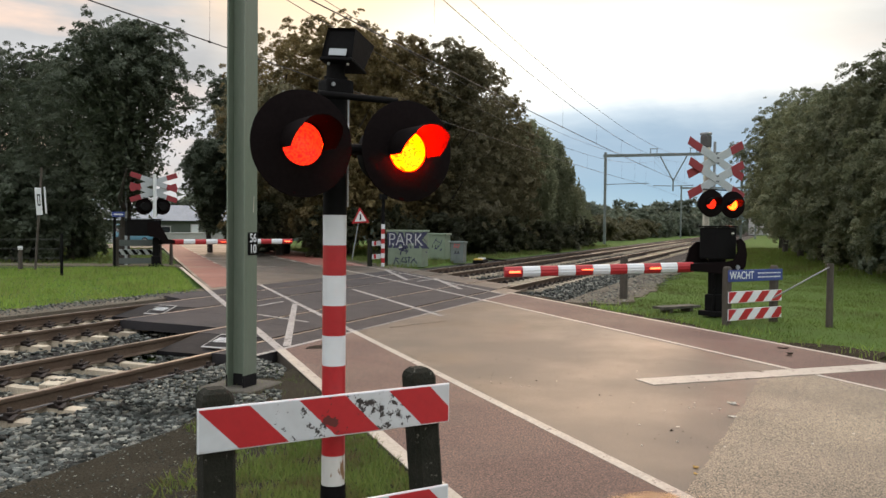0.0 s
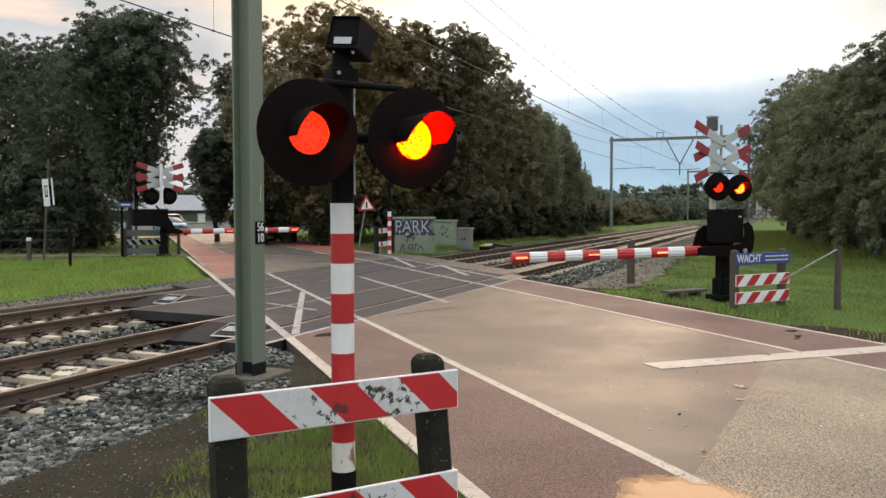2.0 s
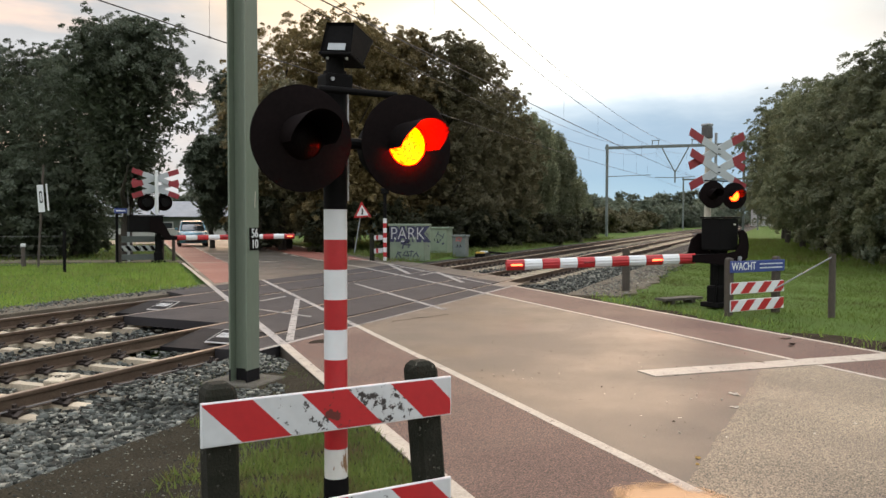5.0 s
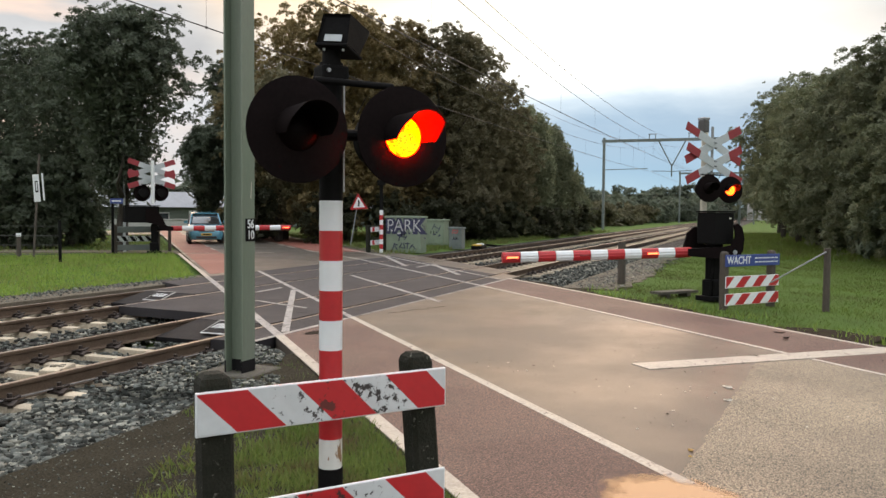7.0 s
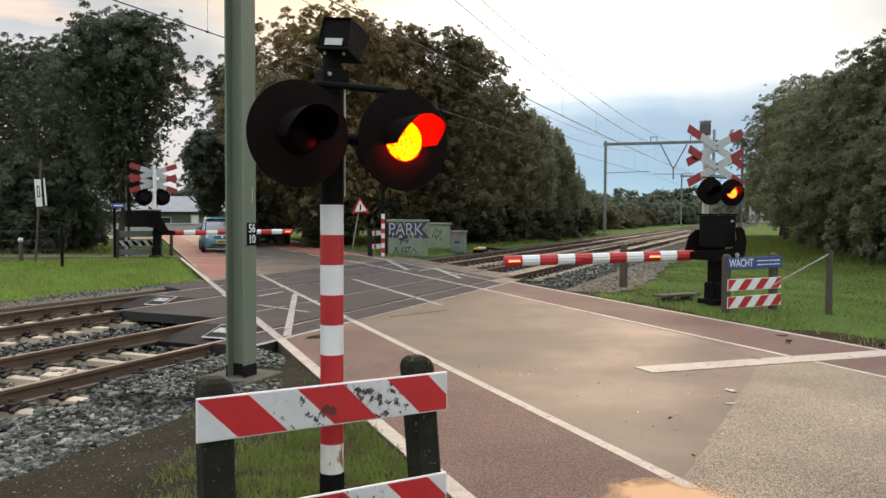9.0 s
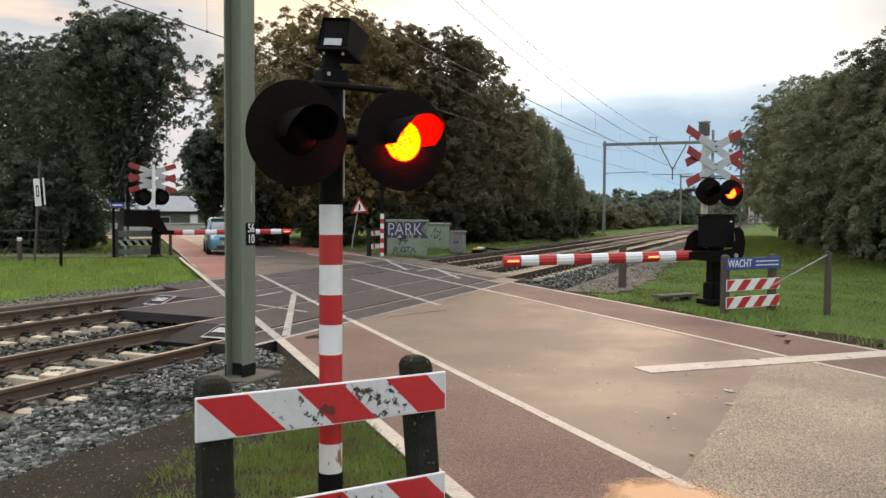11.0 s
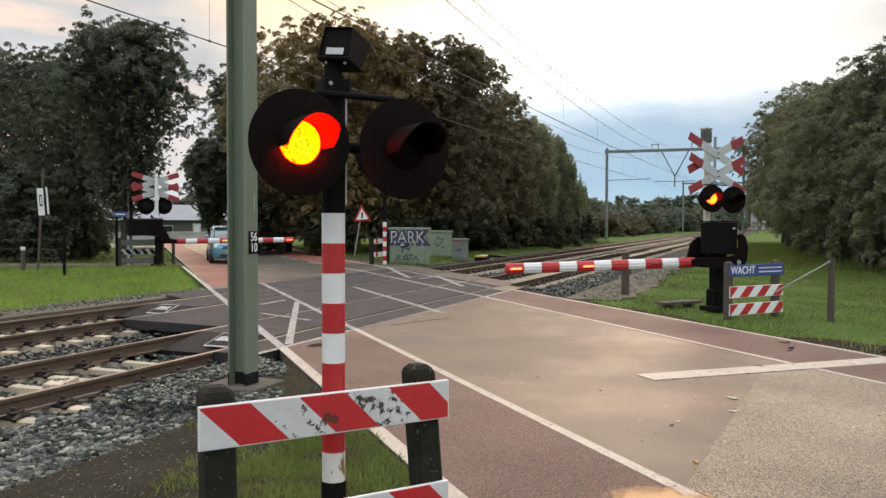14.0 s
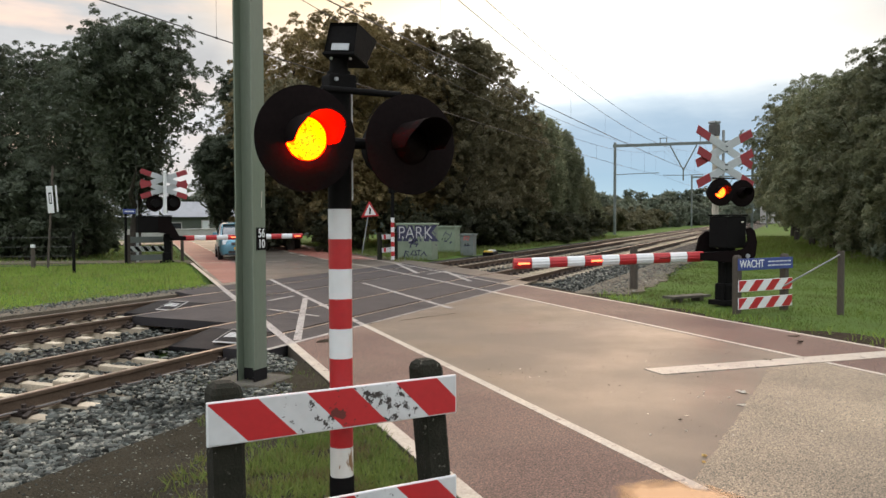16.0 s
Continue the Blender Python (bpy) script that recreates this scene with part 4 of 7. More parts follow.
def litter():
    """Fallen leaves and twigs on the road, and pale flakes added for bright wet spots."""
    rnd = random.Random(21)
    spots_ = [(8.0, 6.95, 0.075, 1), (9.0, 8.35, 0.09, 1), (8.85, 8.2, 0.06, 1), (6.61, 5.44, 0.085, 0), (6.15, 5.06, 0.055, 0), (5.98, 4.35, 0.025, 0), (4.93, 3.74, 0.045, 2), (4.80, 3.64, 0.03, 2), (8.24, 4.14, 0.03, 1), (5.89, 4.22, 0.03, 1), (9.44, 8.64, 0.11, 1), (7.3, 4.5, 0.018, 1), (6.9, 3.9, 0.018, 1), (8.3, 4.9, 0.02, 1), (5.9, 3.8, 0.015, 1), (9.6, 5.0, 0.02, 1)]
    for s, o, r, dark in spots_:
        t = thing("fallen_leaf", pose(*rs(s, o, 0.0045 if o < L3 else 0.009), 0, 0, rnd.uniform(0, 360)), ("pale flake lying on the road", "dry fallen leaf lying on the road", "yellow fallen leaf lying on the road")[dark], "leaf", "fallen leaves")
        bm = bmesh.new()
        n = 9
        ring = [bm.verts.new((r * (1.0 if k % 2 else 0.72) * math.cos(6.283 * k / n), 0.55 * r * (1.0 if k % 2 else 0.72) * math.sin(6.283 * k / n), rnd.uniform(0.0, 0.15) * r)) for k in range(n)]
        c = bm.verts.new((0, 0, 0.002))
        for k in range(n):
            bm.faces.new((c, ring[k], ring[(k + 1) % n]))
        bmesh.ops.solidify(bm, geom=bm.faces[:], thickness=0.002)
        part("blade", bm, M[("pale_flake", "dirt", "yellow_leaf")[dark]], t)


litter()


def road_spot(o0, o1, s0, s1):
    def sample(rnd, n):
        s, o = rnd.uniform(s0, s1, n), rnd.uniform(o0, o1, n)
        keep = np.sin(s * 1.9 + 2 * np.sin(o * 1.3)) * np.sin(o * 2.3 + s * 0.7) > rnd.uniform(-0.9, 0.9, n)
        s, o = s[keep], o[keep]
        return np.stack([s * RC + o * RS_, s * RS_ - o * RC, np.full(len(s), 0.005)], -1)
    return sample


stones("grit", 420, road_spot(3.4, 7.3, 4.5, 12.5), 0.0055, 31, "dark grit and leaf crumbs on the asphalt", "dirt", "grit")
stones("grit", 60, road_spot(3.6, 6.2, 5.0, 8.5), 0.010, 32, "pale crumbs on the asphalt", "pale_flake", "grit")
stones("grit", 200, road_spot(7.6, 8.9, 6.0, 12.5), 0.007, 33, "dark crumbs of earth on the cycle lane", "dirt", "grit")

# sandy path beside the ballast
sheet("path", [(-6, -6), rs(-6, L1 - 0.06), rs(9.9, L1 - 0.06), (7.6, 5.3), (5.6, 4.62), (3.6, 4.55), (1, 4.6), (-6, 4.7)], -0.012, M["sand"], "trodden sandy ground beside the ballast", "path", 0.08)


def path_spot(rnd, n):
    x, y = rnd.uniform(1.5, 6.5, n), rnd.uniform(2.6, 4.8, n)
    ok = (x * RS_ - y * RC < L1 - 0.15)
    return np.stack([x, y, np.full(n, -0.011)], -1)[ok]




def footing_spot(rnd, n):
    x, y = rnd.uniform(6.3, 9.6, n), rnd.uniform(4.2, 6.2, n)
    o, s = x * RS_ - y * RC, x * RC + y * RS_
    edge = 4.45 + 0.32 * np.clip(x - 6.4, 0, 3) + 0.10 * np.sin(x * 4.3) + 0.06 * np.sin(x * 9.1)
    ok = (o < L1 - 0.30 - 0.12 * np.sin(s * 3)) & (y > edge + rnd.normal(0, 0.10, n)) & ~((np.abs(x - 7.40) < 0.42) & (np.abs(y - 5.25) < 0.42))
    return np.stack([x, y, np.full(n, -0.004)], -1)[ok]


stones("ballast_stones", 3600, footing_spot, 0.030, 10, "grey crushed stone spilled round the mast footing")
stones("pebbles", 3500, path_spot, 0.008, 9, "small grit and pebbles on the sandy path")



def edge_spot(x0, x1, y0, y1):
    def sample(rnd, n):
        x, y = rnd.uniform(x0, x1, n), rnd.triangular(y0, 0.5 * (y0 + y1), y1, n) + 0.12 * np.sin(rnd.uniform(x0, x1, n))
        o = x * RS_ - y * RC
        return np.stack([x, y, np.full(n, -0.046)], -1)[(o < L1 - 0.3) | (o > L4 + 0.3)]
    return sample


stones("ballast_stones", 2600, edge_spot(3.0, 21.0, 13.2, 14.3), 0.028, 34, "scattered stones on the bare earth beside the far track")
stones("ballast_stones", 2600, edge_spot(19.0, 45.0, 3.1, 4.7), 0.030, 35, "scattered stones on the gravelly earth by the barrier")

# ---- signals ----

FACE = 143.0     # turn of the boards and lamps: their fronts (+y) look back along the approach
lenses = []      # (lens, phase): the halves of each pair light in turn


LENS_R = 0.1525


def lens_mesh(r, bright, name="lens"):
    """A ball whose shallow front cap shows as the lens: one third bright, one third dim, one third dark."""
    bm = bmesh.new()
    bmesh.ops.create_uvsphere(bm, u_segments=72, v_segments=36, radius=r)
    me = bpy.data.meshes.new(name)
    bm.to_mesh(me); bm.free()
    for key in (bright, "lamp_dim", "lamp_off"):
        me.materials.append(M[key])
    for p in me.polygons:
        a = math.degrees(math.atan2(p.center.x, p.center.y)) % 360.0
        p.material_index = 0 if a < 44 or a > 315 else 1 if a < 132 else 2
    me.shade_smooth()
    return me


LENS = {}


def lamp_unit(root, at, radius, phase, lit=True, hood_len=0.26, bright="lamp_on_far", turn=0.0):
    """A round black backing board with a visored red lamp; the front looks along +y, turned about its upright axis."""
    here = Matrix.Translation(at) @ pose(0, 0, 0, 0, 0, turn)
    m = here @ pose(0, 0, 0, -90, 0, 0)    # local z -> +y
    bm = bmesh.new()
    n = 56
    outer = []
    for k, rr in ((0, radius - 0.006), (1, radius), (2, radius), (3, radius - 0.006)):
        outer.append([(rr * math.cos(2 * math.pi * i / n), rr * math.sin(2 * math.pi * i / n), (-0.006, -0.004, 0.004, 0.006)[k]) for i in range(n)])
    rings = [[(0.1052 * math.cos(2 * math.pi * i / n), 0.1052 * math.sin(2 * math.pi * i / n), -0.006) for i in range(n)]] + outer + [[(0.1052 * math.cos(2 * math.pi * i / n), 0.1052 * math.sin(2 * math.pi * i / n), 0.006) for i in range(n)]]
    vs = [[bm.verts.new(m @ Vector(p)) for p in r] for r in rings]
    for a in range(len(vs)):
        b = (a + 1) % len(vs)
        for i in range(n):
            bm.faces.new((vs[a][i], vs[a][(i + 1) % n], vs[b][(i + 1) % n], vs[b][i]))
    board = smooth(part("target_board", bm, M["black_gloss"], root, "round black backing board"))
    # housing behind
    bm = bmesh.new()
    tube(bm, 0.165, 0.158, 0.27, m @ pose(0, 0, -0.006, 180, 0, 0), 36)
    smooth(part("lamp_housing", bm, M["black"], root))
    # visor: an open tube, longer at the top, open below
    bm = bmesh.new()
    seg = 36
    r0 = 0.116
    grid = []
    for i in range(seg + 1):
        a = radians(-14) + radians(208) * i / seg          # from lower right over the top to lower left
        depth = hood_len * (0.55 + 0.45 * max(0.0, min(1.0, (math.sin(a) + 0.24) / 0.8)))
        ca, sa = math.cos(a), math.sin(a)
        row = [(r0 * ca, r0 * sa, 0.004), (r0 * 1.02 * ca, r0 * 1.02 * sa, depth), ((r0 * 1.02 - 0.003) * ca, (r0 * 1.02 - 0.003) * sa, depth), ((r0 - 0.003) * ca, (r0 - 0.003) * sa, 0.004)]
        # local x, local up, forward
        grid.append([bm.verts.new(here @ Vector((p[0], p[2], p[1]))) for p in row])
    for i in range(seg):
        for k in range(4):
            bm.faces.new((grid[i][k], grid[i + 1][k], grid[i + 1][(k + 1) % 4], grid[i][(k + 1) % 4]))
    bm.faces.new(grid[0]); bm.faces.new(grid[-1][::-1])
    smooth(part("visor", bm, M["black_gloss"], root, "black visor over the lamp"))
    if bright not in LENS:
        LENS[bright] = lens_mesh(LENS_R, bright)
    back = here @ Matrix.Translation((0, -0.1105, 0))
    ln = shared("lens", LENS[bright], root, back)
    ln["label"] = "red lamp lens that flashes"
    if lit:
        lenses.append((ln, back, phase))
    else:
        ln.matrix_basis = back @ pose(0, 0, 0, 0, 0, 180)
    return board


def striped_mast(root, z0, z1, r, n, first_white=True, lowest=None):
    h = (z1 - z0) / n
    for i in range(n):
        bm = bmesh.new()
        tube(bm, r, r, h, pose(0, 0, z0 + h * i), 32)
        white = (i % 2 == 0) == first_white
        smooth(part("band", bm, lowest if lowest and i == 0 else M["white"] if white else M["red_paint"], root))


def near_signal():
    t = thing("flashing_signal", pose(3.88, 2.18, 0, 0, 0, FACE), "red and white banded signal mast with two flashing red lamps", "crossing signal", "flashing signals")
    bm = bmesh.new()
    tube(bm, 0.066, 0.066, 0.434, pose(0, 0, -0.1), 32)
    smooth(part("mast_foot", bm, M["black"], t, "black painted foot of the mast"))
    striped_mast(t, 0.334, 1.755, 0.0615, 9, lowest=M["white_rusty"])
    bm = bmesh.new()
    tube(bm, 0.062, 0.062, 0.72, pose(0, 0, 1.755), 32)
    smooth(part("mast_head", bm, M["black"], t))
    # cross arm that carries both lamps
    bm = bmesh.new()
    rod(bm, (-0.31, 0.10, 2.364), (0.14, 0.10, 2.364), 0.018)
    part("cross_arm", bm, M["black"], t)
    bm = bmesh.new()
    rod(bm, (-0.3, 0.05, 2.10), (0.3, 0.05, 2.10), 0.03)
    part("cross_arm", bm, M["black"], t)
    bm = bmesh.new()
    box(bm, 0.15, 0.13, 0.085, pose(0, 0.0, 2.415), 0.014)
    part("collar", bm, M["black"], t)
    bm = bmesh.new()
    tube(bm, 0.010, 0.010, 0.012, pose(0.045, 0.066, 2.425, -90, 0, 0), 14)
    part("bolt", bm, M["grey_steel"], t, "bright steel bolt")
    bm = bmesh.new()
    tube(bm, 0.050, 0.046, 0.11, pose(0, 0, 2.455), 28)
    smooth(part("neck", bm, M["black"], t))
    # bell housing on top: a box tilted back whose rear slants out to the top, on a flange
    tilt = pose(-0.034, 0.02, 2.540, 11, -5, -50)
    bm = bmesh.new()
    v = []
    for y0, y1, w, z0, z1 in ((0.080, 0.075, 0.081, 0.012, 0.152), (0.092, 0.090, 0.087, 0.006, 0.164), (-0.075, -0.165, 0.087, 0.006, 0.172), (-0.088, -0.18, 0.079, 0.014, 0.164)):
        v.append([bm.verts.new(p) for p in ((-w, y0, z0), (w, y0, z0), (w * 0.90, y1, z1), (-w * 0.90, y1, z1))])
    bm.faces.new(v[0][::-1]); bm.faces.new(v[-1])
    for k in range(3):
        for i in range(4):
            bm.faces.new((v[k][i], v[k][(i + 1) % 4], v[k + 1][(i + 1) % 4], v[k + 1][i]))
    bell = part("bell_housing", bm, M["black"], t, "black bell housing tilted back on its flange", tilt)
    bm = bmesh.new()
    box(bm, 0.184, 0.20, 0.016, pose(0, 0.000, -0.005), 0.004, 1)
    part("flange", bm, M["black"], bell)
    bm = bmesh.new()
    box(bm, 0.098, 0.003, 0.036, pose(-0.004, 0.0945, 0.032, 2, 0, 0))
    part("sticker", bm, M["white_dim"], bell, "white label strip")
    # the glint of these steel bolts is put into white paint
    for dx in (-0.055, 0.055):
        bm = bmesh.new()
        tube(bm, 0.007, 0.007, 0.011, pose(dx, 0.06, -0.024), 12)
        part("bolt", bm, M["white"], bell)
    bm = bmesh.new()
    rod(bm, (-0.069, 0.01, 1.8), (-0.069, 0.01, 2.46), 0.0045, seg=6)
    part("conduit", bm, M["white"], t, "thin bright conduit beside the mast head")
    lamp_unit(t, (0.275, 0.23, 2.095), 0.260, 0, bright="lamp_on")
    lamp_unit(t, (-0.305, 0.23, 2.090), 0.262, 1, bright="lamp_on")


near_signal()


def striped_board(root, w, h, m, mats, lean=1.0, first=0, n=6, depth=0.018):
    """A board with slanted red and white fields, each its own plate; local x right, z up, front +y."""
    bm = bmesh.new()
    box(bm, w, depth, h, m, 0.006)
    board = part("board", bm, M["white"], root)
    step = w / (n - 0.5 if n > 4 else n)
    slope = h * lean
    x0 = -w / 2 - slope / 2 - step * 0.5
    if slope < 0:
        x0 -= step
    x = x0
    i = first
    e = 0.008
    while x < w / 2 + abs(slope):
        # polygon in x, z between two slanted lines, clipped to the board
        lim0, lim1 = -w / 2 + e, w / 2 - e
        zz0, zz1 = -h / 2 + e, h / 2 - e
        poly = []
        for zz, sgn in ((zz0, -1), (zz1, 1)):
            poly.append((x + slope / 2 * sgn, zz))
        quad = [(x - slope / 2, zz0), (x + step - slope / 2, zz0), (x + step + slope / 2, zz1), (x + slope / 2, zz1)]
        for axis_lim, keep_less in ((lim0, False), (lim1, True)):
            outp = []
            for k in range(len(quad)):
                p, q = quad[k], quad[(k + 1) % len(quad)]
                pin = p[0] <= axis_lim if keep_less else p[0] >= axis_lim
                qin = q[0] <= axis_lim if keep_less else q[0] >= axis_lim
                if pin:
                    outp.append(p)
                if pin != qin:
                    f = (axis_lim - p[0]) / (q[0] - p[0])
                    outp.append((axis_lim, p[1] + f * (q[1] - p[1])))
            quad = outp
            if len(quad) < 3:
                break
        if len(quad) >= 3:
            bm = bmesh.new()
            prism(bm, quad, 0.002, m @ pose(0, depth / 2 + 0.001, 0, 90, 0, 0) @ Matrix.Scale(-1, 4, (0, 0, 1)))
            part("stripe", bm, mats[i % 2], board)
        x += step
        i += 1
    return board


def post_concrete(root, at, z1, w=0.15, name="post", mat="old_concrete", lean=0.0):
    bm = bmesh.new()
    pts = []
    for z, k in ((-0.3, 1.0), (z1 - 0.05, 1.0), (z1 - 0.02, 0.86), (z1, 0.55)):
        r = w / 2 * k
        c = 0.25 * r
        ring = [(-r, -r + c), (-r + c, -r), (r - c, -r), (r, -r + c), (r, r - c), (r - c, r), (-r + c, r), (-r, r - c)]
        pts.append([bm.verts.new((at[0] + x + lean * (z1 - z), at[1] + y, z)) for x, y in ring])
    bm.faces.new(pts[0][::-1]); bm.faces.new(pts[-1])
    for a in range(3):
        for i in range(8):
            bm.faces.new((pts[a][i], pts[a][(i + 1) % 8], pts[a + 1][(i + 1) % 8], pts[a + 1][i]))
    part(name, bm, M[mat], root)


def near_guard():
    t = thing("guard_board", pose(3.725, 2.095, 0, 0, 0, FACE), "chipped red and white striped guard boards on mossy concrete posts", "guard rail", "striped guard boards")
    post_concrete(t, (0.578, -0.092), 0.915, 0.155, lean=-0.02)
    post_concrete(t, (-0.545, -0.092), 0.925, 0.150, lean=-0.085)
    striped_board(t, 1.375, 0.214, pose(0, 0, 0.735), (M["white_worn"], M["red_dirty"]), lean=0.92, first=0, n=6)
    striped_board(t, 1.375, 0.214, pose(0, 0, 0.175), (M["white_chipped"], M["red_chipped"]), lean=0.92, first=0, n=6)


near_guard()


def catenary_pole():
    t = thing("catenary_mast", pose(7.33, 5.20, 0), "grey-green steel beam mast beside the track", "railway mast")
    w, d, f, g = 0.222, 0.222, 0.018, 0.012
    bm = bmesh.new()
    H = [(-w / 2, -d / 2), (w / 2, -d / 2), (w / 2, -d / 2 + f), (g, -d / 2 + f), (g, d / 2 - f), (w / 2, d / 2 - f), (w / 2, d / 2), (-w / 2, d / 2), (-w / 2, d / 2 - f), (-g, d / 2 - f), (-g, -d / 2 + f), (-w / 2, -d / 2 + f)]
    prism(bm, H, 8.5, Matrix.Translation((0, 0, 0.0)))
    part("beam", bm, M["green_steel"], t)
    bm = bmesh.new()
    prism(bm, [(p[0] * 1.012, p[1] * 1.012) for p in H], 0.17, Matrix.Translation((0, 0, -0.04)))
    part("beam_foot", bm, M["rubber"], t, "black tarred foot of the mast")
    bm = bmesh.new()
    box(bm, 0.66, 0.66, 0.35, pose(0.07, 0.05, -0.17), 0.05, 3)
    part("footing", bm, M["pale_concrete"], t, "worn concrete footing")
    bm = bmesh.new()
    box(bm, 0.175, 0.004, 0.235, pose(0.03, -d / 2 - 0.004, 1.49), 0.0015, 1)
    plate = part("number_plate", bm, M["black"], t, "black plate with white numerals 56 over 10")
    bm = bmesh.new()
    box(bm, 0.010, 0.003, 0.17, pose(0.045, -d / 2 - 0.003, 1.90, 0, 4, 0), 0.001, 1)
    part("paint_mark", bm, M["cream"], t, "pale yellow paint streak")
    for txt, z in (("56", 1.546), ("10", 1.434)):
        lettering("numeral", txt, 0.128, M["white"], plate, pose(0.03, -d / 2 - 0.008, z, 90, 0, 0), squeeze=0.95)


catenary_pole()


# ---- the barrier signals on either side of the road ----


def cross_plank(root, a, b, w, y, red_from):
    """One plank of the double cross, from a to b in (x, z), white with red ends."""
    a, b = Vector((a[0], 0, a[1])), Vector((b[0], 0, b[1]))
    L = (b - a).length
    ang = math.degrees(math.atan2(b.z - a.z, b.x - a.x))
    mid = (a + b) / 2
    base = pose(mid.x, y, mid.z, 0, -ang, 0)
    bm = bmesh.new()
    box(bm, L * red_from, 0.012, w, base, 0.003, 1)
    plank = part("cross_plank", bm, M["white_dim"], root, "white plank with red ends")
    e = L * (1 - red_from) / 2
    for sgn in (-1, 1):
        bm = bmesh.new()
        box(bm, e, 0.012, w, base @ pose(sgn * (L * red_from / 2 + e / 2), 0, 0), 0.003, 1)
        part("red_end", bm, M["red_dim"], plank)


boom_lights = []


def barrier_signal(name_label, m, lit, group, lamp_gap=0.31):
    """Mast with bell, double cross and two lamps, and the barrier machine with its boom."""
    t = thing("flashing_signal", m, name_label, "crossing signal", group)
    bm = bmesh.new()
    tube(bm, 0.065, 0.065, 1.9 if lit else 1.55, pose(0.12 if lit else 0.0, -0.12, 1.5 if lit else 1.85), 24)
    smooth(part("mast", bm, M["cream"] if lit else M["white"], t, "cream painted steel mast" if lit else "white painted steel mast"))
    bm = bmesh.new()
    box(bm, 0.055, 0.03, 1.12, pose(0, -0.035, 2.86), 0.004, 1)
    part("cross_bracket", bm, M["white"] if not lit else M["grey_steel"], t)
    bm = bmesh.new()
    if lit:
        box(bm, 0.150, 0.18, 0.25, pose(0.14, -0.14, 3.42), 0.03)
        part("bell_housing", bm, M["dark_plate"], t, "dark bell housing with a pale cap on the mast top")
        bm = bmesh.new()
        box(bm, 0.160, 0.19, 0.055, pose(0.14, -0.14, 3.572), 0.02)
        part("bell_cap", bm, M["grey_steel"], t)
    else:
        box(bm, 0.12, 0.12, 0.10, pose(0.0, -0.12, 3.45), 0.03)
        part("mast_cap", bm, M["white"], t)
    lift = 0.0 if lit else 0.14
    half, rise = (0.79, 0.335) if lit else (0.86, 0.29)
    for k, zc in enumerate((3.065 + lift, 2.665 + lift)):
        for sgn in (-1, 1):
            cross_plank(t, (-half, zc - rise * sgn), (half, zc + rise * sgn), 0.165 if lit else 0.195, 0.0 + 0.014 * (sgn > 0) + 0.028 * k, 0.55)
    for zc in (3.09, 2.99, 2.73, 2.63):
        for dx in (-0.02, 0.02):
            bm = bmesh.new()
            tube(bm, 0.012, 0.012, 0.01, pose(dx, 0.048, zc, -90, 0, 0), 10)
            part("bolt", bm, M["black"], t)
    bm = bmesh.new()
    rod(bm, (-0.4, 0.03, 2.46 + lift), (0.4, 0.03, 2.46 + lift), 0.014)
    part("lamp_bracket", bm, M["black"], t)
    lamp_unit(t, (lamp_gap, 0.17, 2.18 + 0.8 * lift), 0.268 if lit else 0.318, 0, lit, turn=-21.0 if lit else 0.0)
    lamp_unit(t, (-lamp_gap, 0.17, 2.165 + 0.8 * lift), 0.268 if lit else 0.318, 1, lit, turn=-21.0 if lit else 0.0)
    return t


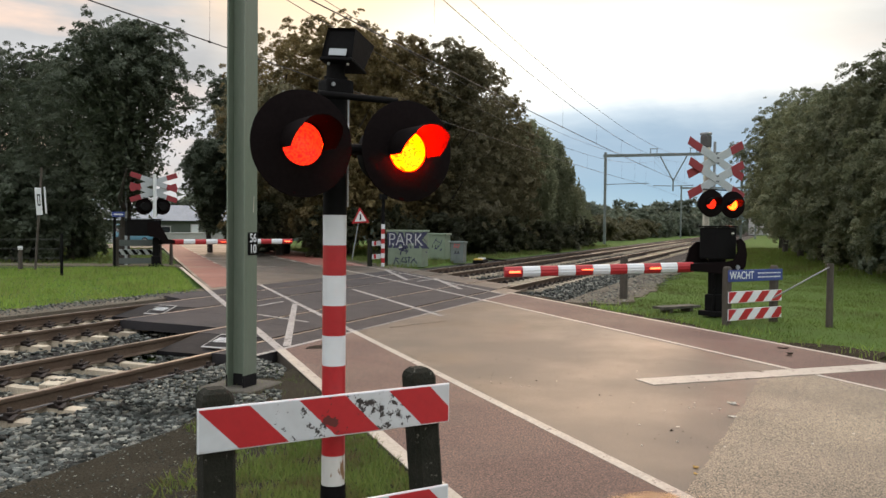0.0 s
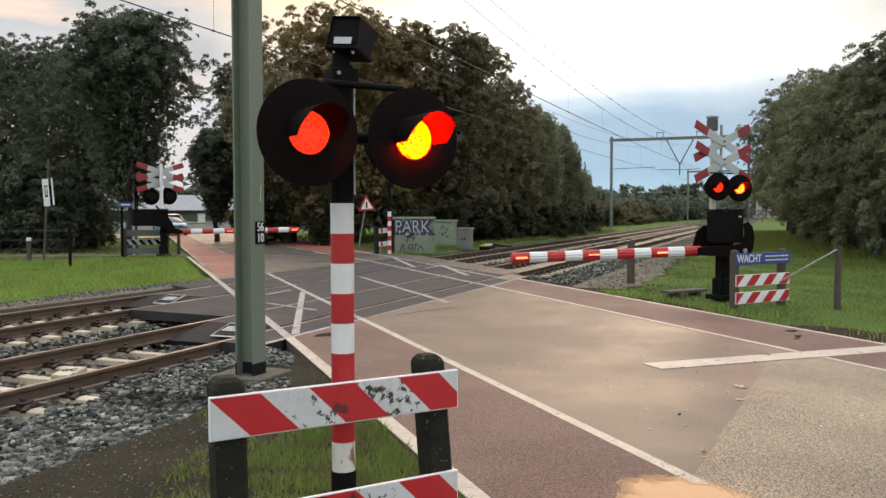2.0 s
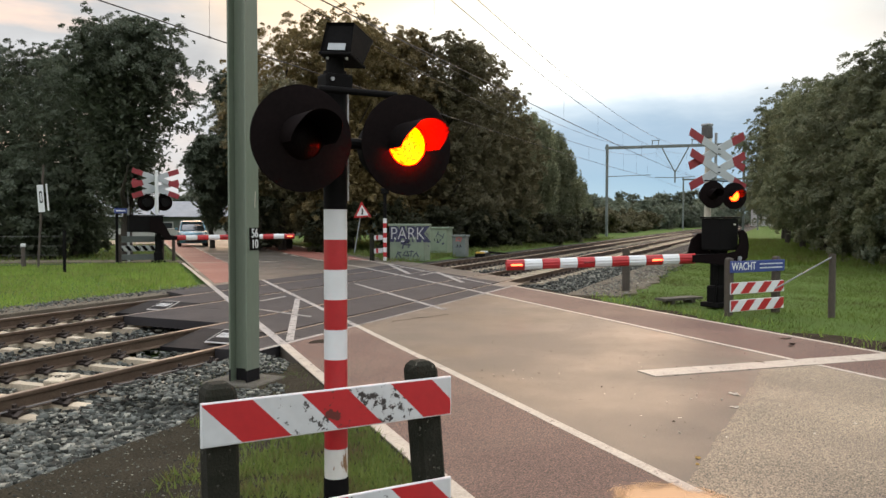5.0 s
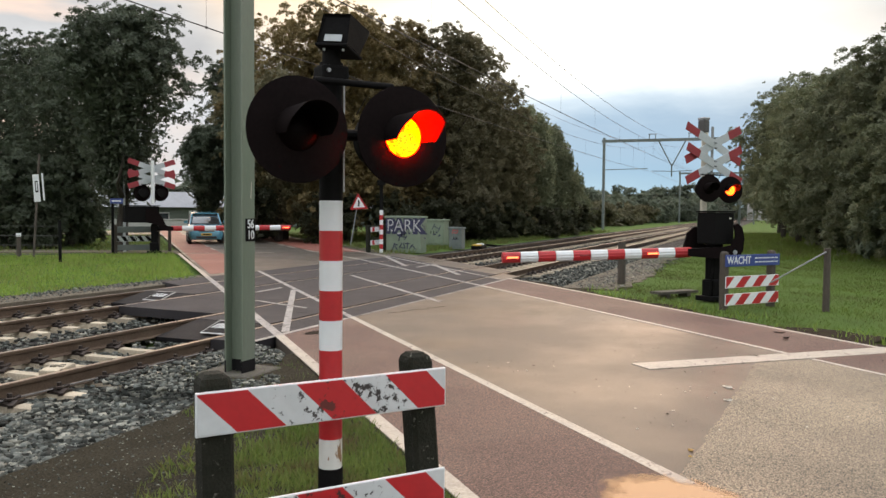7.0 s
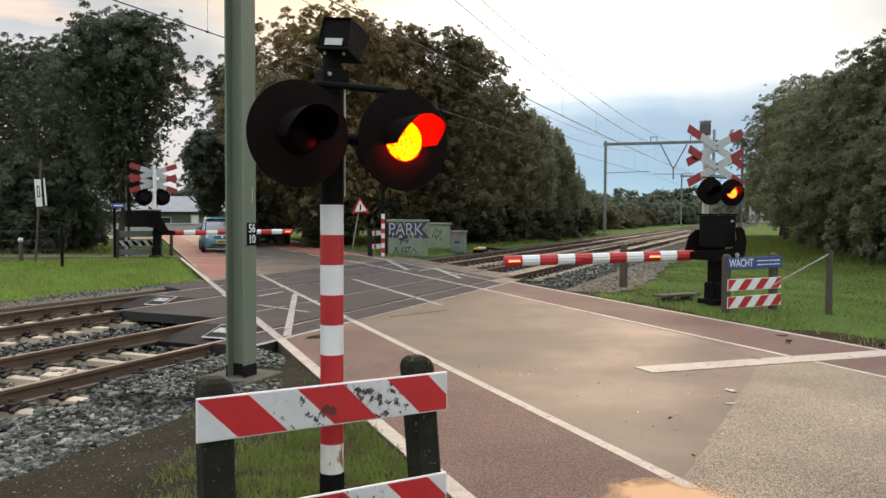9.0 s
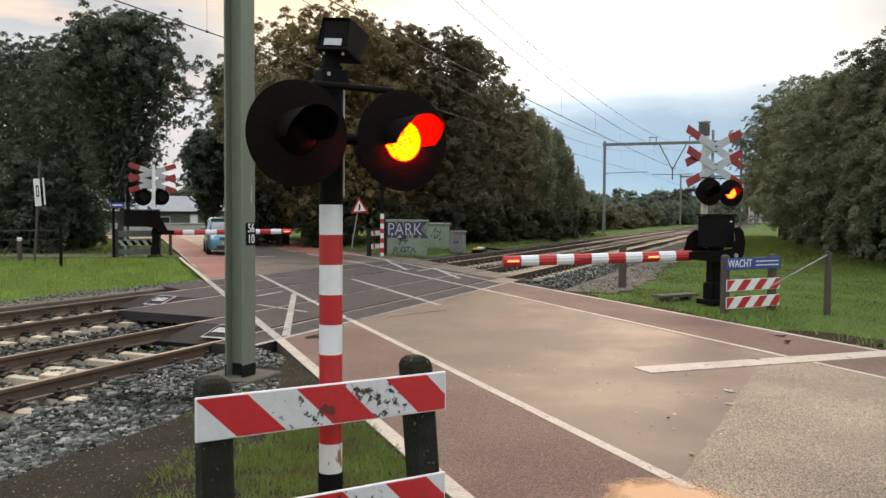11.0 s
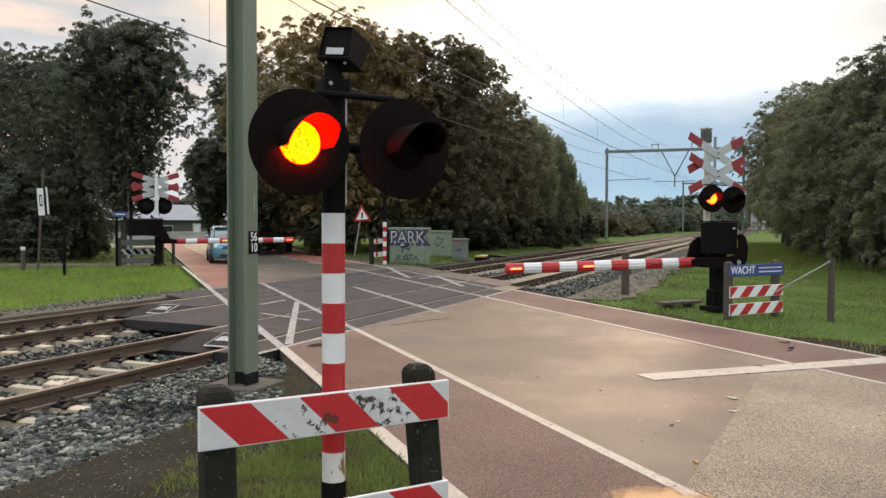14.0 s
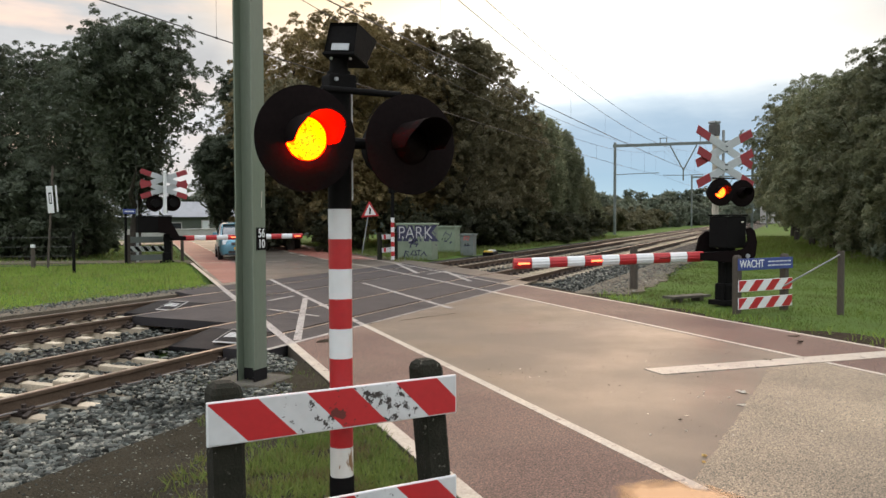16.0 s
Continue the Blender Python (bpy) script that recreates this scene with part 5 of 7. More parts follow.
def barrier_machine(m, tip, label, bands, light_at, group, flip=1):
    """Black housing on a pedestal, with side plates that swing the boom; +y faces the approach, the boom leaves along tip."""
    t = thing("barrier_machine", m, label, "level crossing barrier", group)
    inv = m.inverted()
    tip_l = inv @ Vector(tip)
    bm = bmesh.new()
    box(bm, 0.20, 0.22, 0.80, pose(0.0, -0.05, 0.70), 0.025)
    box(bm, 0.30, 0.30, 0.36, pose(0.0, -0.05, 0.22), 0.05)
    box(bm, 0.46, 0.46, 0.10, pose(0, -0.05, 0.02), 0.02)
    box(bm, 0.07, 0.07, 0.30, pose(0.15, 0.04, 0.66), 0.015)
    rod(bm, (0.14, 0.05, 0.5), (0.20, 0.05, 0.02), 0.025)
    part("pedestal", bm, M["black"], t)
    bm = bmesh.new()
    box(bm, 0.54 if flip > 0 else 1.25, 0.46, 0.62, pose(-0.05 if flip > 0 else -0.47, -0.05, 1.40 if flip > 0 else 1.47), 0.03)
    part("housing", bm, M["black"], t, "black machine housing")
    bm = bmesh.new()
    box(bm, 0.58 if flip > 0 else 1.29, 0.50, 0.03, pose(-0.05 if flip > 0 else -0.47, -0.05, 1.73 if flip > 0 else 1.80), 0.008, 1)
    part("housing_lid", bm, M["black"], t)
    bm = bmesh.new()
    box(bm, 0.07, 0.004, 0.03, pose(-0.2 * flip, 0.185, 1.6))
    part("label_plate", bm, M["cream"], t)
    # side plate: a curved arm that wraps the housing and carries the boom
    d = Vector((tip_l.x, tip_l.y, 0)).normalized()
    n = Vector((-d.y, d.x, 0))
    if n.y < 0:
        n = -n
    frame_m = Matrix((( d.x, n.x, 0, 0), (d.y, n.y, 0, 0), (0, 0, 1, 0), (0, 0, 0, 1)))
    side = [(-0.37, 1.10), (-0.37, 1.40), (-0.31, 1.50), (-0.25, 1.48), (-0.23, 1.25), (-0.10, 1.10), (0.05, 1.06), (0.10, 1.42), (0.28, 1.42), (0.42, 1.30), (0.50, 1.02), (0.70, 1.0), (0.70, 0.87), (0.0, 0.82), (-0.2, 0.86), (-0.34, 0.98)]
    near = [(-0.44, 0.96), (-0.47, 1.20), (-0.42, 1.42), (-0.33, 1.50), (-0.25, 1.47), (-0.28, 1.25), (-0.20, 1.08), (0.0, 1.04), (0.70, 1.01), (0.70, 0.87), (0.0, 0.81), (-0.24, 0.80), (-0.37, 0.85)]
    arm = [(-0.30, 1.70), (0.06, 1.70), (0.30, 1.34), (0.46, 1.03), (0.70, 1.00), (0.70, 0.86), (0.30, 0.87), (0.10, 1.08), (-0.30, 1.16)]
    for off, outline in ((0.27, near if flip > 0 else arm), (-0.33, side if flip > 0 else arm)):
        bm = bmesh.new()
        prism(bm, outline, 0.05, frame_m @ pose(0, off, 0, 90, 0, 0))
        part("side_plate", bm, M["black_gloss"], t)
    bm = bmesh.new()
    tube(bm, 0.045, 0.04, 0.02, frame_m @ pose(-0.27 if flip > 0 else -0.10, 0.271, 0.94, -90, 0, 0), 20)
    part("pivot_cap", bm, M["grey_steel"], t, "bright pivot cap")
    a = frame_m @ Vector((0.52 if flip > 0 else 0.62, -0.02, 0.93))
    mm, L = between(a, tip_l)
    bm = bmesh.new()
    tube(bm, 0.085, 0.085, 0.75, mm @ pose(0, 0, -0.74), 16)
    part("boom_socket", bm, M["black"], t)
    bm = bmesh.new()
    tube(bm, 0.05, 0.04, L - 0.01, mm, 12)
    core = part("boom", bm, M["white"], t, "red and white barrier boom, lowered")
    r0, r1 = 0.100, 0.100
    for i in range(bands):
        f0, f1 = i / bands, (i + 1) / bands
        bm = bmesh.new()
        # oval section with fine grooves along it
        sec = []
        for k in range(32):
            q = 2 * math.pi * k / 32
            groove = 0.90 if k in (0, 3, 29, 16, 13, 19) else 1.0
            sec.append((0.62 * math.cos(q) * groove, math.sin(q)))
        ring = []
        up = mm.to_3x3().inverted() @ Vector((0, 0, 1))
        turn = Matrix.Rotation(math.atan2(up.y, up.x) - math.pi / 2, 4, "Z")
        for f, rr in ((f0, r0 + (r1 - r0) * f0), (f1 - 0.002, r0 + (r1 - r0) * f1)):
            ring.append([bm.verts.new(mm @ turn @ Vector((x * rr, y * rr, f * L))) for x, y in sec])
        for k in range(32):
            bm.faces.new((ring[0][k], ring[0][(k + 1) % 32], ring[1][(k + 1) % 32], ring[1][k]))
        bm.faces.new(ring[0][::-1]); bm.faces.new(ring[1])
        part("boom_band", bm, M["red_paint"] if i % 2 == 0 else M["white"], core)
    # lights on the boom: small drums, one half lit
    for frac, phase in light_at:
        bm = bmesh.new()
        tube(bm, 0.020, 0.020, 0.22, Matrix.Translation((0, 0, -0.11)), 20)
        me = bpy.data.meshes.new("boom_light")
        bm.to_mesh(me); bm.free()
        me.materials.append(M["lamp_small"]); me.materials.append(M["lamp_dull"])
        for p in me.polygons:
            p.material_index = 0 if p.center.y > 0.001 and abs(p.normal.z) < 0.5 else 1
        me.shade_smooth()
        # a pose whose z runs along the boom and whose y looks back along the approach
        zc = (tip_l - a).normalized()
        cam_side = Vector((0, 1, 0))
        yv = (cam_side - zc * cam_side.dot(zc)).normalized()
        xv = yv.cross(zc)
        R = Matrix((xv, yv, zc)).transposed().to_4x4()
        sgn = 1 if flip > 0 else -1
        base = Matrix.Translation(a + zc * (L * frac) + yv * (0.050 * sgn)) @ R
        if sgn < 0:
            base = base @ Matrix.Rotation(math.pi, 4, "Z")
        ln = shared("boom_light", me, t, base)
        ln["label"] = "small red light on the boom"
        if phase is not None:
            boom_lights.append((ln, base.copy(), phase))
    return t


right_m = pose(17.45, 1.29, 0, 0, 0, FACE)
barrier_signal("cream signal mast with double red-white cross and two flashing lamps", right_m @ pose(-0.12, 0.05, 0), True, "flashing signals")
barrier_machine(right_m @ pose(0.0, 0.25, 0), (14.93, 4.74, 0.835), "black barrier machine with lowered red and white boom", 11, ((0.95, None), (0.575, 0), (0.213, 1)), "barriers")
far_m = pose(25.50, 22.02, 0, 0, 0, FACE + 180)
barrier_signal("signal mast with double red-white cross seen from behind", far_m, False, "flashing signals", 0.33)
barrier_machine(far_m @ pose(0.12, 0.3, 0), (29.30, 18.28, 0.97), "black barrier machine with lowered boom across the far lane", 11, ((0.955, None), (0.41, 0), (0.59, 1)), "barriers", flip=-1)


def right_guard():
    t = thing("guard_board", pose(16.66, 0.37, 0, 0, 0, FACE), "blue warning sign over two red and white striped boards", "guard rail", "striped guard boards")
    for x in (0.70, -0.62):
        post_concrete(t, (x, -0.075), 1.00, 0.13, mat="wood")
    striped_board(t, 1.50, 0.215, pose(0, 0, 0.435), (M["white"], M["red_paint"]), lean=-0.95, first=0, n=7)
    striped_board(t, 1.50, 0.215, pose(0, 0, 0.115), (M["white"], M["red_paint"]), lean=-0.95, first=0, n=7)
    bm = bmesh.new()
    box(bm, 1.52, 0.02, 0.215, pose(0, 0.0, 0.83), 0.004, 1)
    sign = part("warning_sign", bm, M["blue_sign"], t, "blue sign with white lettering")
    lettering("word", "WACHT", 0.20, M["white"], sign, pose(0.40, 0.013, 0.83, 90, 0, 180), squeeze=0.88)
    for z, x0, x1 in ((0.868, -0.70, -0.03), (0.795, -0.70, -0.03)):
        n = 6
        for i in range(n):
            bm = bmesh.new()
            w = (x1 - x0) / n
            box(bm, w * 0.84, 0.003, 0.022, pose(x0 + w * (i + 0.5), 0.012, z))
            part("letter_bar", bm, M["white"], sign)


right_guard()


def wooden_post(at, h, w, label, group=""):
    t = thing("wooden_post", pose(*at), label, "post", group)
    bm = bmesh.new()
    tube(bm, w / 2, w / 2 * 0.93, h + 0.2, pose(0, 0, -0.2), 14)
    smooth(part("stake", bm, M["wood"], t))
    return t


p = wooden_post((16.62, -0.89, 0), 1.08, 0.125, "weathered grey wooden fence post with a slanting rail", "verge posts")
bm = bmesh.new()
rod(bm, (-0.05, 0.02, 1.02), (0.0, 0.95, 0.42), 0.014)
part("brace", bm, M["grey_steel"], p, "thin slanting steel brace")
wooden_post((20.54, 3.46, 0), 0.98, 0.20, "weathered wooden post beside the barrier boom", "verge posts")
bm = bmesh.new()
prism(bm, [(-0.55, -0.16), (0.55, -0.16), (0.55, 0.16), (-0.55, 0.16)], 0.05)
b = part("step", bm, M["pale_concrete"], thing("footstep", pose(18.2, 1.95, 0.005, 0, 0, FACE), "low grey step beside the barrier machine", "step"))
bm = bmesh.new()
box(bm, 0.1, 0.26, 0.16, pose(-0.3, 0, -0.05))
part("step_foot", bm, M["pale_concrete"], b.parent)
bm = bmesh.new()
box(bm, 0.1, 0.26, 0.16, pose(0.3, 0, -0.05))
part("step_foot", bm, M["pale_concrete"], b.parent)


# ---- cabinets and signs across the track ----


def cabinet(at, turn, w, d, h, mat, label, legs=0.0):
    t = thing("trackside_cabinet", pose(*at, 0, 0, turn), label, "cabinet", "trackside cabinets")
    bm = bmesh.new()
    box(bm, w, d, h - 0.09, pose(0, 0, (h - 0.09) / 2 + legs), 0.015)
    part("body", bm, M[mat], t)
    bm = bmesh.new()
    box(bm, w + 0.10, d + 0.10, 0.09, pose(0, 0, h - 0.045 + legs), 0.02)
    part("lid", bm, M[mat], t)
    for sgn in (-1, 1):
        bm = bmesh.new()
        box(bm, w / 2 - 0.03, 0.02, h - 0.24, pose(sgn * w / 4, d / 2 + 0.008, h / 2 - 0.04 + legs), 0.005, 1)
        door = part("door", bm, M[mat], t)
        bm = bmesh.new()
        box(bm, 0.03, 0.03, 0.12, pose(sgn * 0.07, d / 2 + 0.03, h / 2 + legs), 0.006, 1)
        part("handle", bm, M["black"], door)
    return t


def strokes(root, y, mat, rows):
    """Sprayed lines: centre, length, slant and width on the front at depth y."""
    for x, z, w, rot, th in rows:
        bm = bmesh.new()
        box(bm, w, 0.003, th, pose(x, y, z, 0, rot, 0), 0.0012, 1)
        part("spray_stroke", bm, M[mat], root)


def cabinets():
    face = 94.0
    a = cabinet((31.95, 14.34, -0.05), face, 1.54, 0.75, 1.52, "cabinet", "pale green trackside cabinet covered in blue graffiti")
    lettering("graffiti", "PARK", 0.74, M["graffiti_dark"], a, pose(-0.08, 0.402, 1.08, 90, 0, 180), "dark blue spray outline round the letters", 0.90, fat=0.12)
    lettering("graffiti", "PARK", 0.74, M["graffiti_white"], a, pose(-0.05, 0.407, 1.10, 90, 0, 180), "white spray lettering", 0.86, fat=-0.014)
    strokes(a, 0.397, "graffiti_white", ((0.50, 1.05, 0.36, 60, 0.09), (0.44, 0.90, 0.2, -20, 0.08), (-0.5, 0.85, 0.2, 40, 0.08), (0.1, 0.80, 0.3, 5, 0.07)))
    strokes(a, 0.400, "graffiti_dark", ((0.54, 1.12, 0.28, 75, 0.05), (0.46, 0.96, 0.2, -35, 0.05), (0.10, 0.74, 0.30, 10, 0.09), (0.0, 0.66, 0.34, -6, 0.05), (0.16, 0.58, 0.2, 75, 0.05), (-0.12, 0.62, 0.2, 60, 0.04), (0.42, 0.24, 0.30, 72, 0.04), (0.32, 0.34, 0.18, -15, 0.04), (0.30, 0.20, 0.22, -55, 0.04), (0.10, 0.30, 0.24, 60, 0.04), (0.0, 0.20, 0.22, -5, 0.04), (-0.06, 0.30, 0.24, -70, 0.04), (-0.2, 0.30, 0.26, 85, 0.04), (-0.2, 0.38, 0.24, 0, 0.035), (-0.36, 0.26, 0.28, 50, 0.04), (-0.48, 0.24, 0.22, -50, 0.04)))
    for y, z, w, rot in ((0.1, 1.12, 0.3, 20), (-0.08, 1.0, 0.26, -50), (0.2, 0.85, 0.25, 60), (-0.15, 0.6, 0.2, 10)):
        bm = bmesh.new()
        box(bm, 0.003, w, 0.05, pose(-0.772, y, z, rot, 0, 0), 0.0012, 1)
        part("spray_stroke", bm, M["graffiti_dark"], a)
    b = cabinet((37.4, 15.25, -0.05), face, 1.10, 0.85, 1.24, "cabinet", "pale green trackside cabinet with small graffiti", 0.10)
    strokes(b, 0.446, "graffiti_dark", ((-0.05, 0.98, 0.3, 60, 0.035), (-0.2, 0.95, 0.26, -30, 0.035), (-0.35, 0.9, 0.3, 70, 0.035), (-0.1, 0.62, 0.14, 0, 0.07), (-0.35, 0.56, 0.12, 40, 0.07), (-0.22, 0.72, 0.1, 40, 0.06)))
    c = cabinet((36.1, 13.64, -0.05), face, 0.62, 0.52, 1.0, "cabinet_grey", "small grey cabinet with pink graffiti")
    strokes(c, 0.284, "graffiti_red", ((0.12, 0.80, 0.22, 80, 0.05), (0.02, 0.86, 0.24, 5, 0.05), (0.0, 0.74, 0.2, -10, 0.05), (-0.1, 0.78, 0.2, 70, 0.05)))
    strokes(c, 0.282, "graffiti_dark", ((0.0, 0.45, 0.3, 4, 0.03),))


cabinets()


def warning_triangle():
    t = thing("warning_sign", pose(36.3, 19.0, -0.05, 0, 0, FACE - 8), "red-bordered triangular warning sign on a leaning pole", "road sign")
    bm = bmesh.new()
    rod(bm, (0.25, 0, 0), (-0.12, 0, 2.15), 0.03)
    part("pole", bm, M["grey_steel"], t)
    R = 0.52
    tri = [(R * math.sin(radians(a)) * 1.0, R * math.cos(radians(a))) for a in (0, 120, 240)]
    m = pose(-0.14, 0.06, 2.05, 90, 0, 180) @ pose(0, 0, 0, 0, 0, 4)
    bm = bmesh.new(); prism(bm, tri, 0.012, m)
    plate = part("plate", bm, M["red_paint"], t, "red triangle with white centre")
    bm = bmesh.new(); prism(bm, [(x * 0.68, y * 0.68) for x, y in tri], 0.004, m @ pose(0, 0, 0.013))
    part("centre", bm, M["white"], plate)
    bm = bmesh.new(); prism(bm, [(-0.07, -0.12), (0.03, -0.12), (0.03, 0.0), (0.06, 0.02), (0.03, 0.18), (-0.03, 0.18), (-0.03, 0.0)], 0.004, m @ pose(0, 0, 0.019))
    part("pictogram", bm, M["black"], plate)


warning_triangle()


def far_right_signal():
    t = thing("banded_post", pose(30.35, 14.72, -0.05, 0, 0, FACE), "red and white banded post with dark head beside cabinets", "post")
    striped_mast(t, 0.0, 1.75, 0.075, 9)
    bm = bmesh.new(); tube(bm, 0.07, 0.07, 1.1, pose(0, 0, 1.75), 16); part("mast_head", bm, M["black"], t)
    bm = bmesh.new(); box(bm, 0.26, 0.26, 0.22, pose(0, 0, 2.85), 0.03); part("bell_housing", bm, M["black"], t)
    for z in (0.98, 0.45):
        bm = bmesh.new()
        box(bm, 0.52, 0.03, 0.19, pose(0.16, -0.12, z, 0, 3, 0), 0.004, 1)
        plank = part("guard_plank", bm, M["white_worn"], t, "dirty white plank with worn red bands")
        for x in (-0.02, 0.30):
            bm = bmesh.new()
            box(bm, 0.10, 0.006, 0.17, pose(x, -0.102, z, 0, 3, 0), 0.002, 1)
            part("red_band", bm, M["red_dirty"], plank)
    for x in (0.46, -0.24):
        bm = bmesh.new()
        box(bm, 0.16, 0.16, 1.3, pose(x, -0.24, 0.5), 0.02)
        part("guard_post", bm, M["old_concrete"], t)


far_right_signal()


def points_machine():
    t = thing("trackside_box", pose(37.4, 13.0, -0.10, 0, 0, 12), "low black box with yellow and white covers beside the far track", "trackside box")
    bm = bmesh.new(); box(bm, 2.1, 0.50, 0.17, pose(0, 0, 0.10), 0.05); part("case", bm, M["black"], t)
    bm = bmesh.new(); box(bm, 0.40, 0.34, 0.08, pose(0.35, 0, 0.21), 0.03); part("cover", bm, M["white"], t)
    bm = bmesh.new(); box(bm, 0.46, 0.40, 0.08, pose(-0.75, 0.02, 0.21), 0.03); part("end_cap", bm, M["yellow"], t)
    for y in (-0.2, 0.2):
        bm = bmesh.new(); rod(bm, (0.7, y, 0.2), (1.1, y - 0.9, 0.10), 0.03); part("drive_rod", bm, M["black"], t)


points_machine()


# ---- catenary gantries and wires ----


def gantry(x, y0, y1, h, label):
    t = thing("catenary_gantry", pose(x, 0, 0), label, "catenary gantry", "catenary gantries")
    for y in (y0, y1):
        bm = bmesh.new(); box(bm, 0.26, 0.24, h + 0.3, pose(0, y, h / 2 - 0.15), 0.01, 1); part("leg", bm, M["gantry_steel"], t)
    bm = bmesh.new(); box(bm, 0.24, y0 - y1 + 0.4, 0.28, pose(0, (y0 + y1) / 2, h - 0.35), 0.01, 1); part("beam", bm, M["gantry_steel"], t)
    yc = 9.5
    for sgn in (-1, 1):
        bm = bmesh.new(); rod(bm, (0, yc + sgn * 1.25, h - 0.5), (0, yc, h - 2.9), 0.06); part("hanger", bm, M["gantry_steel"], t)
    bm = bmesh.new(); rod(bm, (0, yc, h - 2.7), (0, yc, h - 3.9), 0.07); part("drop_post", bm, M["gantry_steel"], t)
    for y, a in ((11.39, yc), (7.64, yc)):
        bm = bmesh.new(); rod(bm, (0, a, h - 3.4), (0, y, h - 3.35), 0.035); part("steady_arm", bm, M["gantry_steel"], t)
    for y in (11.39, 7.64):
        bm = bmesh.new(); rod(bm, (0, y + 0.3, h - 0.2), (0, y + 0.3, h + 0.25), 0.04); rod(bm, (0, y - 0.3, h - 0.2), (0, y - 0.3, h + 0.25), 0.04); rod(bm, (0, y - 0.4, h + 0.25), (0, y + 0.4, h + 0.25), 0.04); part("insulator_frame", bm, M["gantry_steel"], t)
    bm = bmesh.new(); rod(bm, (0, y0, h - 3.2), (0, y0 - 4.3, h - 3.1), 0.035); part("steady_arm", bm, M["gantry_steel"], t)
    return t


gantry(84.0, 16.1, 3.2, 9.1, "grey steel portal gantry over both tracks")
gantry(141.0, 14.6, 3.2, 8.4, "far grey steel portal gantry over both tracks")


SPANS = ((-62.0, 7.3), (7.3, 84.0), (84.0, 141.0), (141.0, 260.0))


def wire_z(x, z, sag):
    for x0, x1 in SPANS:
        if x0 <= x <= x1:
            f = (x - x0) / (x1 - x0)
            return z - sag * 4 * f * (1 - f) * ((x1 - x0) / 76.7) ** 2
    return z


def wire(y, z, sag, r, label, carrier=None, first=12.0):
    """One overhead wire along the tracks, sagging between its supports; droppers hang it from its carrier (z, sag)."""
    t = thing("overhead_wire", pose(0, y, 0), label, "overhead wire", "catenary wires")
    for x0, x1 in SPANS:
        cu = bpy.data.curves.new("span", "CURVE")
        cu.dimensions, cu.bevel_depth, cu.bevel_resolution = "3D", r, 1
        sp = cu.splines.new("POLY")
        n = 24
        sp.points.add(n)
        for i in range(n + 1):
            x = x0 + (x1 - x0) * i / n
            sp.points[i].co = (x, 0, wire_z(min(max(x, x0 + 1e-4), x1 - 1e-4), z, sag), 1)
        ob0 = bpy.data.objects.new("span", cu)
        me = bpy.data.meshes.new_from_object(ob0)
        bpy.data.objects.remove(ob0)
        me.materials.clear(); me.materials.append(M["wire"])
        shared("span", me, t, I4)
    if carrier:
        x = first
        while x < 82:
            a, b = wire_z(x, z, sag), wire_z(x, *carrier)
            bm = bmesh.new(); rod(bm, (x, 0, a), (x, 0, b), 0.0035, seg=5); part("dropper", bm, M["wire"], t)
            bm = bmesh.new(); box(bm, 0.07, 0.04, 0.05, pose(x, 0, a), 0.01, 1); part("wire_clamp", bm, M["wire"], t)
            x += 6.4


for y, what in ((7.64, "near"), (11.39, "far")):
    wire(y, 5.66, 0.25, 0.013, "contact wire over the %s track" % what, (8.15, 1.95), 12.0 if what == "near" else 8.5)
    wire(y, 8.15, 1.95, 0.010, "messenger wire over the %s track" % what)
    wire(y, 8.62, 1.72, 0.009, "feeder wire above the %s track" % what)


# ---- far side of the road: gate, signs, fence, buildings ----


def field_gate():
    t = thing("guard_board", pose(25.9, 23.1, -0.05, 0, 0, FACE + 180), "grey posts with planks beside the far signal, seen from behind", "guard rail", "striped guard boards")
    for x in (-0.85, 0.75):
        post_concrete(t, (x, 0), 1.12, 0.2, mat="wood")
    for z, h in ((0.92, 0.24), (0.56, 0.22), (0.22, 0.22)):
        bm = bmesh.new(); box(bm, 1.7, 0.03, h, pose(0, 0.12, z), 0.004, 1)
        part("plank", bm, M["cabinet_grey"] if z != 0.56 else M["white_worn"], t)
    for k in range(5):
        bm = bmesh.new(); prism(bm, [(-0.75 + 0.3 * k, -0.1), (-0.6 + 0.3 * k, -0.1), (-0.75 + 0.3 * k, 0.1), (-0.9 + 0.3 * k, 0.1)], 0.004, pose(0, 0.102, 0.56, 90, 0, 0))
        part("stripe", bm, M["black"], t)


field_gate()


def street_sign():
    t = thing("street_name_sign", pose(25.0, 23.4, -0.05, 0, 0, FACE), "small blue street name plate on a pole", "street sign")
    bm = bmesh.new(); rod(bm, (0.05, 0, 0), (0.05, 0, 2.15), 0.05); part("pole", bm, M["black"], t)
    bm = bmesh.new(); box(bm, 0.46, 0.02, 0.2, pose(-0.08, 0.06, 2.02), 0.004, 1); pl = part("plate", bm, M["blue_sign"], t)
    bm = bmesh.new(); box(bm, 0.34, 0.004, 0.05, pose(-0.08, 0.074, 2.02)); part("letter_bar", bm, M["white"], pl)


street_sign()


